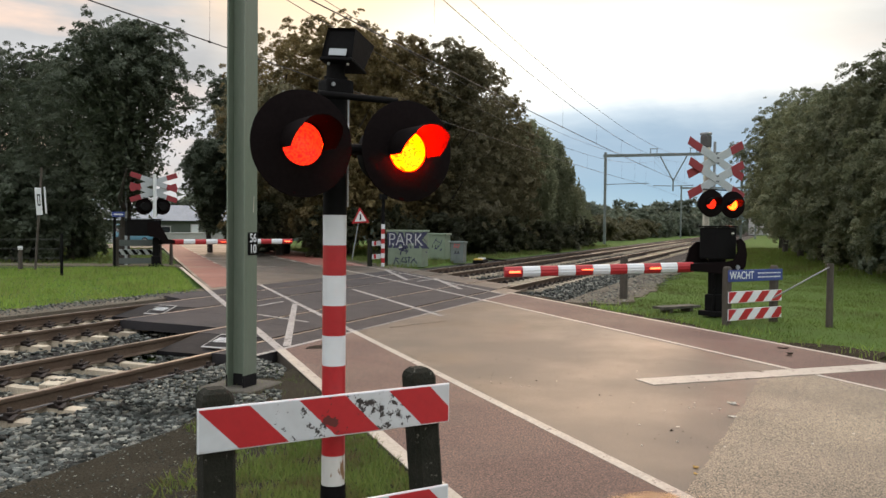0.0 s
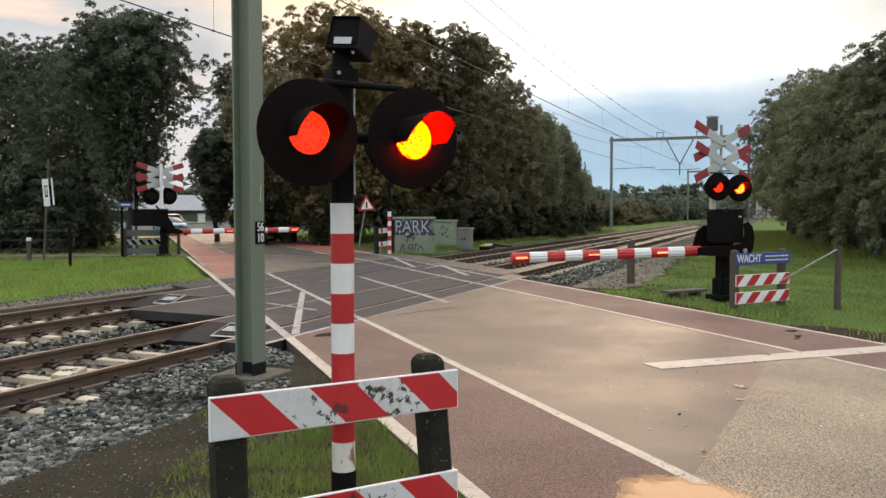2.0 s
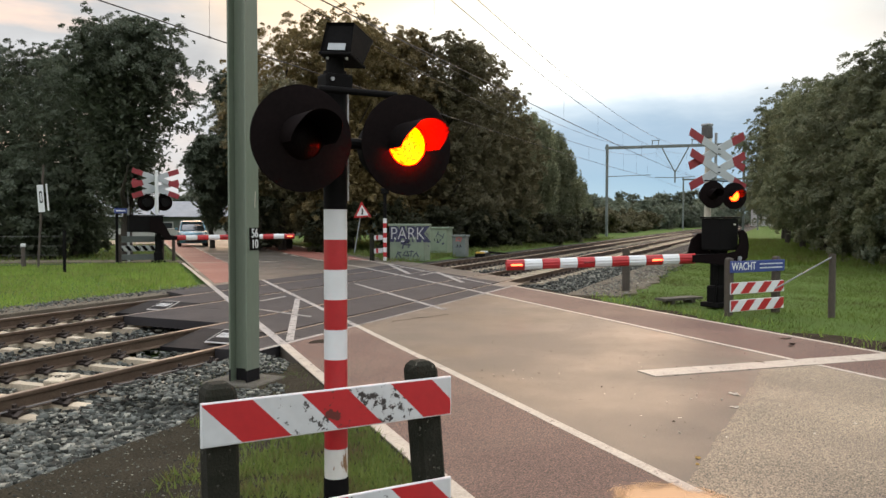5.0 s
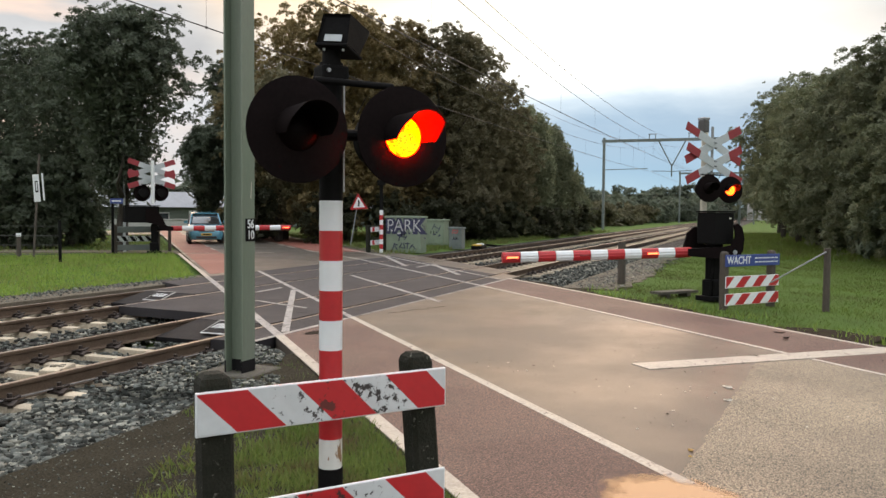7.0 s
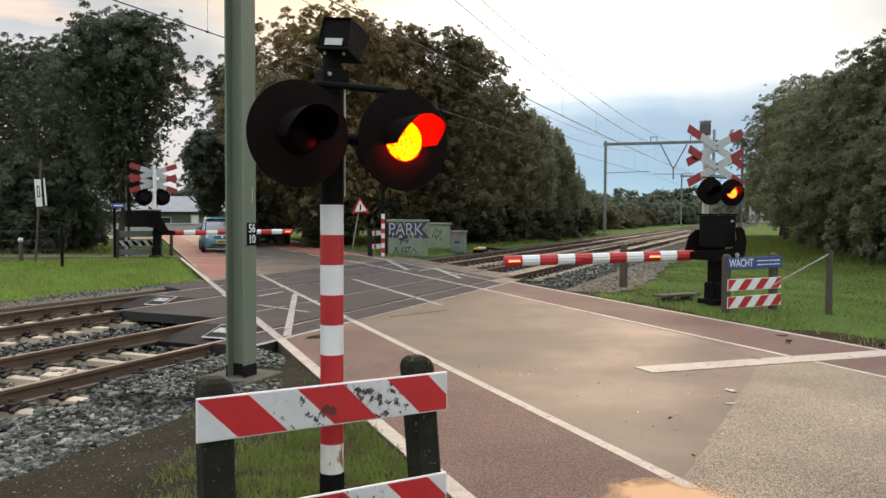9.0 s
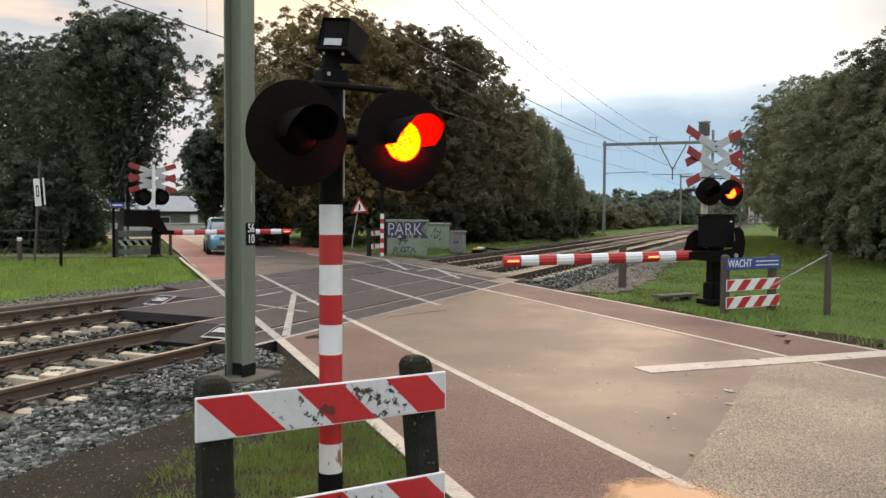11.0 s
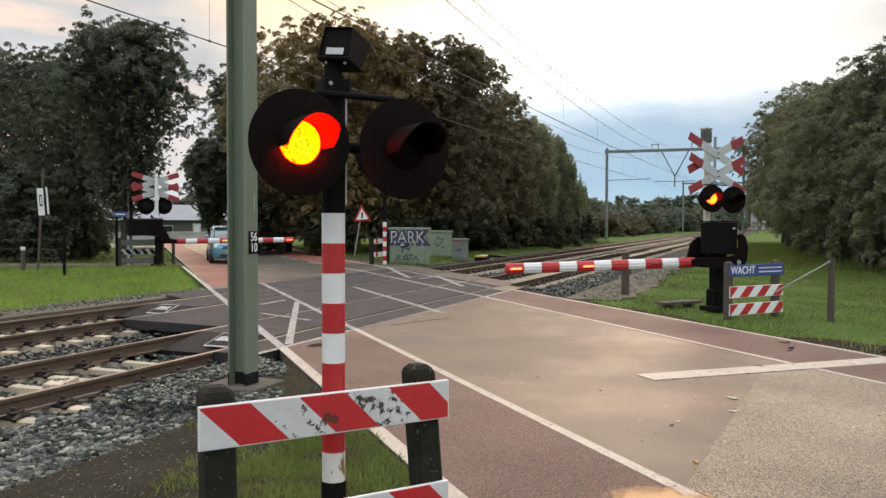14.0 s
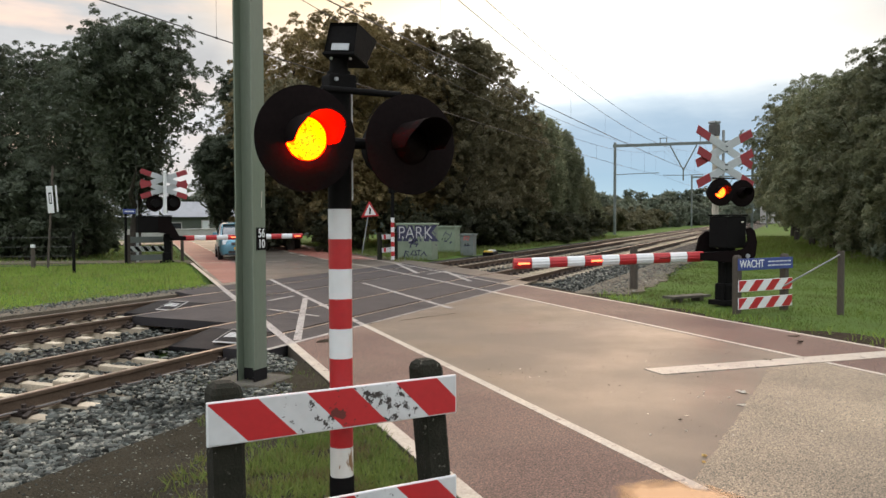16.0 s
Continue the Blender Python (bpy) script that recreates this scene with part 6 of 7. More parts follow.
def lamp_post():
    t = thing("street_lamp", pose(26.3, 24.1, -0.05, 0, 0, FACE), "thin grey street lamp with a short curved arm", "street lamp")
    bm = bmesh.new(); tube(bm, 0.055, 0.035, 4.65, I4, 14); part("pole", bm, M["white_dim"], t)
    bm = bmesh.new()
    prev = (0, 0, 4.6)
    for a in range(1, 8):
        q = (-0.5 * (1 - math.cos(a / 7 * math.pi / 2)), 0, 4.6 + 0.28 * math.sin(a / 7 * math.pi / 2))
        rod(bm, prev, q, 0.03); prev = q
    rod(bm, prev, (-0.9, 0, 4.88), 0.03)
    part("arm", bm, M["white_dim"], t)
    bm = bmesh.new(); box(bm, 0.75, 0.2, 0.09, pose(-1.2, 0, 4.88), 0.03); part("lamp_head", bm, M["white_dim"], t)


lamp_post()


def railway_notice():
    t = thing("notice_pole", pose(21.95, 24.0, -0.05, 0, 0, FACE + 20), "white vertical notice plate on a slim pole", "notice")
    bm = bmesh.new(); rod(bm, (0.12, 0, 0), (-0.12, 0, 3.6), 0.04); part("pole", bm, M["wood"], t)
    m = pose(0.02, 0.06, 2.42, 0, 4, 0)
    for k, x in enumerate((0.0, -0.25)):
        bm = bmesh.new(); box(bm, 0.22 if k == 0 else 0.06, 0.02, 0.95, m @ pose(x, -0.03 * k, 0.03 * k), 0.004, 1); pl = part("plate", bm, M["white"], t)
    bm = bmesh.new(); box(bm, 0.1, 0.004, 0.4, m @ pose(0, 0.014, 0.05)); part("symbol_bar", bm, M["black"], pl)
    bm = bmesh.new(); box(bm, 0.045, 0.004, 0.3, m @ pose(0, 0.018, 0.05)); part("symbol_core", bm, M["white"], pl)


railway_notice()


def verge_fence():
    t = thing("wire_fence", pose(0, 0, -0.05), "dark wire fence with slim posts along the far verge", "fence")
    pts = [(15.0, 27.5), (17.0, 25.6), (18.8, 23.4), (20.38, 21.3)]
    for k, (x, y) in enumerate(pts):
        bm = bmesh.new(); tube(bm, 0.05, 0.05, 1.35 if k else 1.1, pose(x, y, 0), 10); part("fence_post", bm, M["black"], t)
    for z in (0.25, 0.55, 0.85, 1.15):
        bm = bmesh.new()
        for a, b in zip(pts[:-1], pts[1:]):
            rod(bm, (*a, z), (*b, z), 0.008, seg=5)
        part("fence_wire", bm, M["wire"], t)
    for at, h, w in (((21.64, 24.51, 0), 0.78, 0.16),):
        b = wooden_post(at, h, w, "short pale-topped bollard on the far verge", "verge posts")
        bm = bmesh.new(); tube(bm, 0.085, 0.08, 0.12, pose(0, 0, h - 0.1), 14); part("cap", bm, M["white"], b, "white cap")
    for at in ((27.35, 22.75, 0),):
        wooden_post(at, 0.85, 0.14, "short wooden post beside the far barrier", "verge posts")


verge_fence()


def building(at, turn, w, d, h, roof_h, wall, label, openings):
    t = thing("house", pose(*at, 0, 0, turn), label, "building", "far buildings")
    bm = bmesh.new(); box(bm, w, d, h, pose(0, 0, h / 2)); part("wall", bm, M[wall], t)
    bm = bmesh.new()
    prism(bm, [(-d / 2 - 0.4, 0), (d / 2 + 0.4, 0), (d / 2 - 2.5, roof_h), (-d / 2 + 2.5, roof_h)], w + 0.8, pose(-(w + 0.8) / 2, 0, h + 0.004, 90, 0, 90))
    part("roof", bm, M["roof"], t, "pale grey sheet roof")
    for x, z, ww, hh, mat in openings:
        bm = bmesh.new(); box(bm, ww + 0.16, 0.08, hh + 0.16, pose(x, d / 2 + 0.02, z)); fr = part("window", bm, M["pale_wall"], t)
        bm = bmesh.new(); box(bm, ww, 0.04, hh, pose(x, d / 2 + 0.07, z)); part("pane", bm, M[mat], fr)
    return t


building((71.0, 52.0, -0.05), FACE + 3, 34, 12, 1.85, 1.45, "brick_wall", "long low dark green shed with a pale roof", ((5.25, 1.0, 0.62, 1.0, "white"), (3.92, 0.80, 0.30, 1.2, "white"), (9.0, 0.9, 3.0, 0.8, "glass"), (-5.0, 0.9, 2.6, 0.8, "glass")))
building((58.0, 66.0, -0.05), FACE + 3, 18, 8, 3.4, 1.2, "pale_wall", "pale rendered building behind the trees", ((2.0, 1.5, 2.0, 1.4, "glass"), (-2.5, 1.5, 2.0, 1.4, "glass"), (6.0, 1.5, 2.0, 1.4, "glass")))
building((225.0, 2.5, -0.05), 180, 14, 8, 5.0, 2.0, "pale_wall", "distant pale house beside the line", ((2.0, 2.5, 2.0, 1.6, "glass"), (-2.5, 2.5, 2.0, 1.6, "glass")))


def low_wall():
    t = thing("garden_wall", pose(58.4, 47.2, -0.05, 0, 0, FACE + 6), "long low pale wall beside the side road", "low wall")
    bm = bmesh.new(); box(bm, 13, 0.3, 0.75, pose(0, 0, 0.37), 0.02); part("wall_body", bm, M["pale_wall"], t)
    bm = bmesh.new(); box(bm, 13.1, 0.4, 0.10, pose(0, 0, 0.80), 0.02); part("coping", bm, M["pale_wall"], t)


low_wall()


def marker_post():
    t = thing("banded_post", pose(55.5, 39.5, -0.05, 0, 0, FACE), "slim red and white banded post across the side road", "post")
    striped_mast(t, 0, 3.0, 0.06, 6)


marker_post()
# side road that joins from the left beyond the crossing
sheet("road", [rs(57, 1.9), rs(67, 1.9), rs(73, -45), rs(63, -45)], 0.002, M["asphalt"], "asphalt side road joining beyond the crossing", "road", 0.1)


# ---- car ----


def car():
    t = thing("car", pose(*rs(60, 1), 0, 0, 180), "light blue small hatchback waiting at the barrier", "car")

    def loft(name, rows, mat, label=""):
        bm = bmesh.new()
        rings = []
        for x, pts in rows:
            rings.append([bm.verts.new((x, y, z)) for y, z in pts])
        n = len(rings[0])
        for a, b in zip(rings[:-1], rings[1:]):
            for i in range(n):
                bm.faces.new((a[i], a[(i + 1) % n], b[(i + 1) % n], b[i]))
        bm.faces.new(rings[0][::-1]); bm.faces.new(rings[-1])
        return smooth(part(name, bm, M[mat], t, label), 40)

    def sec(w, z0, z1, cut=0.07, tuck=0.06):
        return [(-w + tuck, z0), (w - tuck, z0), (w, z0 + 0.16), (w + 0.0, (z0 + z1) / 2), (w - 0.03, z1 - cut), (w - 0.12, z1), (-w + 0.12, z1), (-w + 0.03, z1 - cut), (-w, (z0 + z1) / 2), (-w, z0 + 0.16)]

    loft("body", [(-1.80, sec(0.72, 0.34, 0.86)), (-1.74, sec(0.80, 0.24, 0.96)), (-1.2, sec(0.83, 0.20, 0.98)), (0.0, sec(0.83, 0.20, 0.97)), (0.85, sec(0.825, 0.20, 0.96)), (1.25, sec(0.815, 0.20, 0.91)), (1.58, sec(0.79, 0.20, 0.83)), (1.76, sec(0.72, 0.22, 0.74)), (1.84, sec(0.62, 0.26, 0.60))], "car_blue")
    top = lambda wb, wt, z0, z1: [(-wb, z0), (wb, z0), (wt + 0.02, z1 - 0.06), (wt - 0.06, z1), (-wt + 0.06, z1), (-wt - 0.02, z1 - 0.06)]
    loft("cabin_glass", [(-1.72, top(0.74, 0.62, 0.92, 1.0)), (-1.55, top(0.77, 0.64, 0.94, 1.44)), (-0.9, top(0.78, 0.66, 0.94, 1.49)), (0.25, top(0.78, 0.65, 0.93, 1.475)), (1.02, top(0.74, 0.67, 0.92, 0.985))], "glass", "dark car windows")
    loft("roof", [(-1.58, [(-0.59, 1.43), (0.59, 1.43), (0.54, 1.47), (-0.54, 1.47)]), (-0.9, [(-0.64, 1.47), (0.64, 1.47), (0.57, 1.53), (-0.57, 1.53)]), (0.1, [(-0.63, 1.47), (0.63, 1.47), (0.56, 1.52), (-0.56, 1.52)]), (0.34, [(-0.60, 1.44), (0.60, 1.44), (0.54, 1.475), (-0.54, 1.475)])], "car_blue")
    for sgn in (-1, 1):
        for x0, z0, x1, z1 in ((0.30, 1.455, 1.0, 0.97), (-1.56, 1.44, -1.72, 0.98)):
            bm = bmesh.new(); rod(bm, (x0, sgn * 0.615, z0), (x1, sgn * 0.72, z1), 0.035, seg=8); part("pillar", bm, M["car_blue"], t)
        bm = bmesh.new(); rod(bm, (-0.35, sgn * 0.655, 1.45), (-0.40, sgn * 0.80, 0.92), 0.03, seg=8); part("pillar", bm, M["car_dark"], t)
        bm = bmesh.new(); box(bm, 0.16, 0.26, 0.18, pose(1.70, sgn * 0.60, 0.70, 0, -22, -sgn * 24), 0.04); part("headlight", bm, M["headlight"], t)
        bm = bmesh.new(); box(bm, 0.09, 0.19, 0.13, pose(0.66, sgn * 0.93, 1.05), 0.03); part("door_mirror", bm, M["car_blue"], t)
        bm = bmesh.new(); rod(bm, (-1.2, sgn * 0.56, 1.57), (-0.05, sgn * 0.56, 1.57), 0.016, seg=8)
        for xx in (-1.2, -0.6, -0.05):
            rod(bm, (xx, sgn * 0.56, 1.50), (xx, sgn * 0.56, 1.57), 0.014, seg=8)
        part("roof_rail", bm, M["car_dark"], t)
    bm = bmesh.new(); box(bm, 0.05, 0.72, 0.12, pose(1.82, 0, 0.66, 0, -24, 0), 0.02); g = part("grille", bm, M["car_dark"], t)
    bm = bmesh.new(); tube(bm, 0.045, 0.045, 0.02, pose(1.84, 0, 0.665, 0, 66, 0), 16); part("badge", bm, M["rim"], g)
    bm = bmesh.new(); box(bm, 0.06, 0.95, 0.10, pose(1.83, 0, 0.33), 0.02); part("lower_grille", bm, M["car_dark"], t)
    bm = bmesh.new(); box(bm, 0.02, 0.50, 0.11, pose(1.865, 0, 0.47), 0.004, 1); pl = part("number_plate", bm, M["yellow"], t, "yellow plate")
    bm = bmesh.new(); box(bm, 0.004, 0.36, 0.05, pose(1.877, 0, 0.47)); part("letter_bar", bm, M["black"], pl)
    wheels = []
    for x in (1.16, -1.24):
        for sgn in (-1, 1):
            bm = bmesh.new()
            tube(bm, 0.285, 0.285, 0.18, pose(0, -0.09, 0, -90, 0, 0), 30)
            w = smooth(part("wheel", bm, M["tyre"], t, "black tyre on a silver wheel", pose(x, sgn * 0.76, 0.287)))
            bm = bmesh.new()
            tube(bm, 0.19, 0.18, 0.012, pose(0, sgn * 0.088, 0, -90 * sgn, 0, 0), 24)
            part("rim", bm, M["rim"], w)
            for k in range(5):
                bm = bmesh.new(); box(bm, 0.04, 0.008, 0.13, pose(0, sgn * 0.104, 0, 0, 72 * k, 0) @ pose(0, 0, 0.11)); part("spoke", bm, M["car_dark"], w)
            wheels.append((w, (x, sgn * 0.76, 0.287)))
    bm = bmesh.new(); box(bm, 3.2, 1.5, 0.12, pose(-0.05, 0, 0.26)); part("underbody", bm, M["car_dark"], t)
    return t, wheels


the_car, car_wheels = car()

# ---- trees and bushes ----


def unit(v):
    return v / np.maximum(np.linalg.norm(v, axis=-1, keepdims=True), 1e-9)


def tree_crown(name, seed, n, H, R, material, low=0.12, leaf=0.1, droop=0.0, limbs=34, spray=0.42, stray=0.10):
    """A crown of n leaves: limbs end in lobes, each lobe is a shell of flat tilted sprays of leaves, with gaps of shade between them."""
    rnd = np.random.RandomState(seed)
    z = low + (0.96 - low) * rnd.uniform(0, 1, limbs) ** 0.75
    side = np.sqrt(np.maximum(0.05, 1 - np.abs((z - 0.45) / 0.60) ** 2.6)) * rnd.uniform(0.80, 1.12, limbs)
    a = np.arange(limbs) * 2.39996 + rnd.uniform(-0.5, 0.5, limbs)
    lr = rnd.uniform(0.24, 0.40, limbs) * (0.55 + 0.45 * side) * R
    reach = np.maximum(side * R - lr * 0.85, 0.0) * rnd.uniform(0.55, 1.0, limbs)
    C = np.stack([reach * np.cos(a), reach * np.sin(a), z * H], -1)
    C[0], lr[0] = (0.0, 0.0, 0.97 * H), 0.24 * R
    per = max(5, int(n / limbs / 95))
    m = limbs * per
    li = np.repeat(np.arange(limbs), per)
    d = unit(rnd.normal(size=(m, 3)) + np.array([0, 0, 0.30]) + 0.45 * unit(C[li] - np.array([0, 0, 0.45 * H])))
    far = rnd.uniform(0.62, 1.08, m)
    twig = rnd.uniform(0, 1, m) < stray
    far[twig] = rnd.uniform(1.10, 1.42, twig.sum())
    S = C[li] + d * (lr[li] * far)[:, None] * np.array([1, 1, 0.86])
    up = unit(d * 0.75 + np.array([0, 0, 0.75]) + 0.30 * rnd.normal(size=(m, 3)))
    if droop:
        up = unit(d * np.array([1, 1, 0.15]) + 0.2 * rnd.normal(size=(m, 3)))
    size = spray * rnd.uniform(0.55, 1.25, m) * np.where(twig, 0.6, 1.0)
    k = rnd.choice(m, n, p=size ** 1.7 / (size ** 1.7).sum())
    t1 = unit(np.cross(up, rnd.normal(size=(m, 3))))
    t2 = np.cross(up, t1)
    q, w = rnd.uniform(0, 2 * np.pi, n), np.sqrt(rnd.uniform(0, 1, n))
    rad = (size[k] * w)[:, None]
    P = S[k] + t1[k] * rad * np.cos(q)[:, None] + t2[k] * rad * 0.7 * np.sin(q)[:, None] + up[k] * (size[k] * rnd.normal(0, 0.16, n))[:, None]
    P[:, 2] -= 0.35 * size[k] * w ** 2
    if droop:
        P[:, 2] -= droop * np.abs(rnd.normal(0, 0.55, n))
    inner = rnd.uniform(0, 1, n) < 0.20                  # leaves inside the crown, along the limbs
    ci = rnd.randint(0, limbs, n)
    P[inner] = (C[ci] * rnd.uniform(0.25, 0.95, (n, 1)) + np.array([0, 0, 0.08 * H]) + rnd.normal(0, 0.30, (n, 3)) * lr[ci][:, None])[inner]
    ok = P[:, 2] > 0.03
    P, k, inner, n = P[ok], k[ok], inner[ok], int(ok.sum())
    nn = unit(up[k] + 0.50 * rnd.normal(size=(n, 3)))
    u = unit(np.cross(nn, rnd.normal(size=(n, 3))))
    v = np.cross(nn, u)
    ls = leaf * rnd.uniform(0.55, 1.3, (n, 1)) * np.where(inner, 1.95, 1.0)[:, None]      # inner leaves are enlarged to close gaps that show sky
    V = np.stack([P - u * ls - v * ls * 0.35, P - u * ls * 0.3 + v * ls * 0.62, P + u * ls], 1)
    return tris(name, V.reshape(-1, 3), n, material)


def tris(name, V, n, material):
    me = bpy.data.meshes.new(name)
    me.vertices.add(3 * n)
    me.vertices.foreach_set("co", V.astype(np.float32).ravel())
    me.loops.add(3 * n)
    me.loops.foreach_set("vertex_index", np.arange(3 * n, dtype=np.int32))
    me.polygons.add(n)
    me.polygons.foreach_set("loop_start", np.arange(0, 3 * n, 3, dtype=np.int32))
    me.update(calc_edges=True)
    me.materials.append(material)
    return me


def trunk_bm(H, r, seed, R=3.0, bend=0.3, limbs=7):
    rnd = random.Random(seed)
    bm = bmesh.new()
    p = Vector((0, 0, -0.3)); rr = r
    n = 7
    knots = []
    for i in range(n):
        q = p + Vector((rnd.uniform(-bend, bend) * 0.3, rnd.uniform(-bend, bend) * 0.3, (H * 0.82 + 0.3) / n))
        r2 = r * (1 - 0.85 * (i + 1) / n)
        rod(bm, p, q, rr, r2, 9)
        knots.append((q, r2))
        p, rr = q, r2
    for k in range(limbs):
        q, r2 = knots[rnd.randrange(1, n - 1)]
        a = rnd.uniform(0, 2 * math.pi)
        ln = min(H * rnd.uniform(0.16, 0.30), R * 0.62)
        mid = q + Vector((math.cos(a), math.sin(a), 0.55)) * ln * 0.55
        end = mid + Vector((math.cos(a + 0.4), math.sin(a + 0.4), 0.9)) * ln * 0.5
        rod(bm, q, mid, r2 * 0.65, r2 * 0.4, 7); rod(bm, mid, end, r2 * 0.4, r2 * 0.12, 6)
    return bm


def tree(x, y, H, R, seed, mat, n, label, low=0.12, leaf=0.2, droop=0.0, group="trees", trunk_r=None, limbs=34, spray=0.42, stray=0.10):
    t = thing("tree", pose(x, y, -0.08), label, "tree", group)
    part("trunk", trunk_bm(H, trunk_r or 0.03 * H * 0.8, seed, R), M["bark"], t)
    ob = new("crown", tree_crown("crown", seed, n, H, R, M[mat], low, leaf, droop, limbs, spray, stray))
    ob.parent = t
    return t


LEFT = [(33.0, 41.4, 11.6, 4.4), (31.3, 35.9, 10.3, 4.0), (29.6, 30.4, 9.4, 3.6), (26.5, 24.4, 9.4, 3.9), (39.0, 29.7, 6.3, 1.9), (45.5, 32.4, 11.6, 2.9)]
for i, (x, y, h, r) in enumerate(LEFT):
    tree(x, y, h, r, 20 + i, "leaf", 36000 if i == 0 else 70000, "broad dark green tree on the far verge", low=0.12 if i < 3 else 0.64 if i == 3 else 0.46, leaf=0.068, group="far verge trees", trunk_r=0.24 if i < 3 else 0.27 if i == 3 else 0.17, limbs=90, spray=0.27, stray=0.12)
MIDDLE = [(44.0, 30.0, 10.4, 3.4), (40.2, 25.5, 12.6, 4.0), (39.8, 21.4, 12.6, 3.9), (43.2, 20.1, 12.2, 3.6), (45.5, 17.9, 12.2, 3.3), (49.8, 17.8, 12.4, 3.2), (53.5, 17.2, 10.4, 3.1), (38.2, 24.6, 9.0, 3.0), (47.2, 21.5, 12.2, 3.4)]
for i, (x, y, h, r) in enumerate(MIDDLE):
    tree(x, y, h, r, 40 + i, "leaf_autumn" if i in (1, 2, 3) else "leaf_mid", 30000 if i in (0, 7, 8) else 104000 if i < 4 else 84000, "tall dense tree with browning leaves beside the track" if i in (1, 2, 3) else "tall dense dark green tree beside the track", low=0.10 if i else 0.28, leaf=0.070, group="trees behind the cabinets", trunk_r=0.24, limbs=100, spray=0.30, stray=0.20)
for i, (x, y, h, r) in enumerate([(59.0, 16.9, 9.3, 2.6), (65.3, 17.0, 8.3, 2.7), (79.0, 18.8, 5.4, 3.0)]):
    tree(x, y, h, r, 55 + i, "leaf_right", 40000, "drooping birch at the end of the wood", low=0.03, leaf=0.12, droop=1.6, group="trees behind the cabinets", trunk_r=0.15)
for i, (x, y, h, r) in enumerate([(50.0, 27.5, 11.5, 5.0), (56.0, 23.0, 11.0, 5.0), (63.0, 22.0, 9.0, 4.5), (54.0, 35.0, 9.0, 3.0)]):
    tree(x, y, h, r, 65 + i, "leaf_mid", 16000, "dark tree deeper in the wood", low=0.05, leaf=0.26, group="trees behind the cabinets")
RIGHT = [(26.5, -7.4, 8.4, 3.8), (31.6, -5.6, 8.0, 3.7), (37.2, -4.6, 8.4, 3.7), (42.2, -3.4, 8.1, 3.5), (48.2, -2.2, 8.6, 3.3), (54.2, -1.3, 9.6, 3.6), (64.2, -0.5, 10.2, 3.9), (80.0, -0.3, 11.0, 4.6)]
for i, (x, y, h, r) in enumerate(RIGHT):
    tree(x, y, h, r, 80 + i, "leaf_right", (20000, 65000)[i] if i < 2 else 90000, "dense dull green tree of the wood along the line", low=0.05 if i < 4 else 0.14 if i == 4 else 0.20, leaf=0.066, group="wood along the line", trunk_r=0.2, limbs=70, spray=0.28, stray=0.04)
for i, (x, y, h, r) in enumerate([(36.0, -11.0, 10.0, 5.0), (46.0, -9.0, 10.5, 5.0), (58.0, -7.0, 10.5, 5.0), (72.0, -5.0, 10.5, 5.0), (26.0, -14.0, 10.0, 5.0)]):
    tree(x, y, h, r, 95 + i, "leaf_right", 14000, "tree deeper in the wood along the line", low=0.05, leaf=0.28, group="wood along the line")


def bush(x, y, H, R, seed, mat, n, label, leaf=0.16, spray=0.32):
    t = thing("bush", pose(x, y, -0.08), label, "bush", "undergrowth")
    bm = bmesh.new()
    rnd = random.Random(seed)
    for k in range(5):
        a = rnd.uniform(0, 6.28)
        rod(bm, (0, 0, -0.2), (math.cos(a) * R * 0.5, math.sin(a) * R * 0.5, H * 0.7), 0.05, 0.015, 6)
    part("stem", bm, M["bark"], t)
    ob = new("foliage", tree_crown("foliage", seed, n, H, R, M[mat], 0.05, leaf, 0.0, 16, spray))
    ob.parent = t


rnd = random.Random(3)
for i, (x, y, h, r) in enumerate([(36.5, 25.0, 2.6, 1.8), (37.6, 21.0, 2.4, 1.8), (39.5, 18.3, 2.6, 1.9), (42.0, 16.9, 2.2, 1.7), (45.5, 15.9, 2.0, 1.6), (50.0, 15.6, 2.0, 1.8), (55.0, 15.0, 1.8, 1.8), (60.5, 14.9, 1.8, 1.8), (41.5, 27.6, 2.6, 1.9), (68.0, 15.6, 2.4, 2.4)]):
    bush(x, y, h, r, 120 + i, "leaf_under", 9000, "undergrowth at the wood's edge, darkened in colour for shade", 0.10)
# darker leaf colour stands in for the shade under these trees
for i, (x, y, h, r) in enumerate([(24.5, -5.7, 2.4, 1.8), (28.6, -5.2, 2.2, 1.8), (33.5, -4.7, 2.4, 1.9), (38.5, -4.3, 2.3, 1.8), (44.5, -3.7, 2.3, 1.8), (51.0, -3.3, 2.3, 1.8), (58.5, -2.8, 2.4, 1.9), (66.0, -2.5, 2.4, 1.9), (76.0, -2.3, 2.6, 2.0), (41.5, -4.0, 2.1, 1.6), (47.8, -3.5, 2.2, 1.8), (54.6, -3.1, 2.2, 1.8), (62.3, -2.7, 2.4, 1.9), (71.0, -2.4, 2.4, 2.0), (82.0, -2.4, 2.6, 2.2), (90.0, -2.6, 2.8, 2.4)]):
    bush(x, y, h, r, 140 + i, "leaf", 8500, "dense dark undergrowth along the foot of the wood", 0.11)
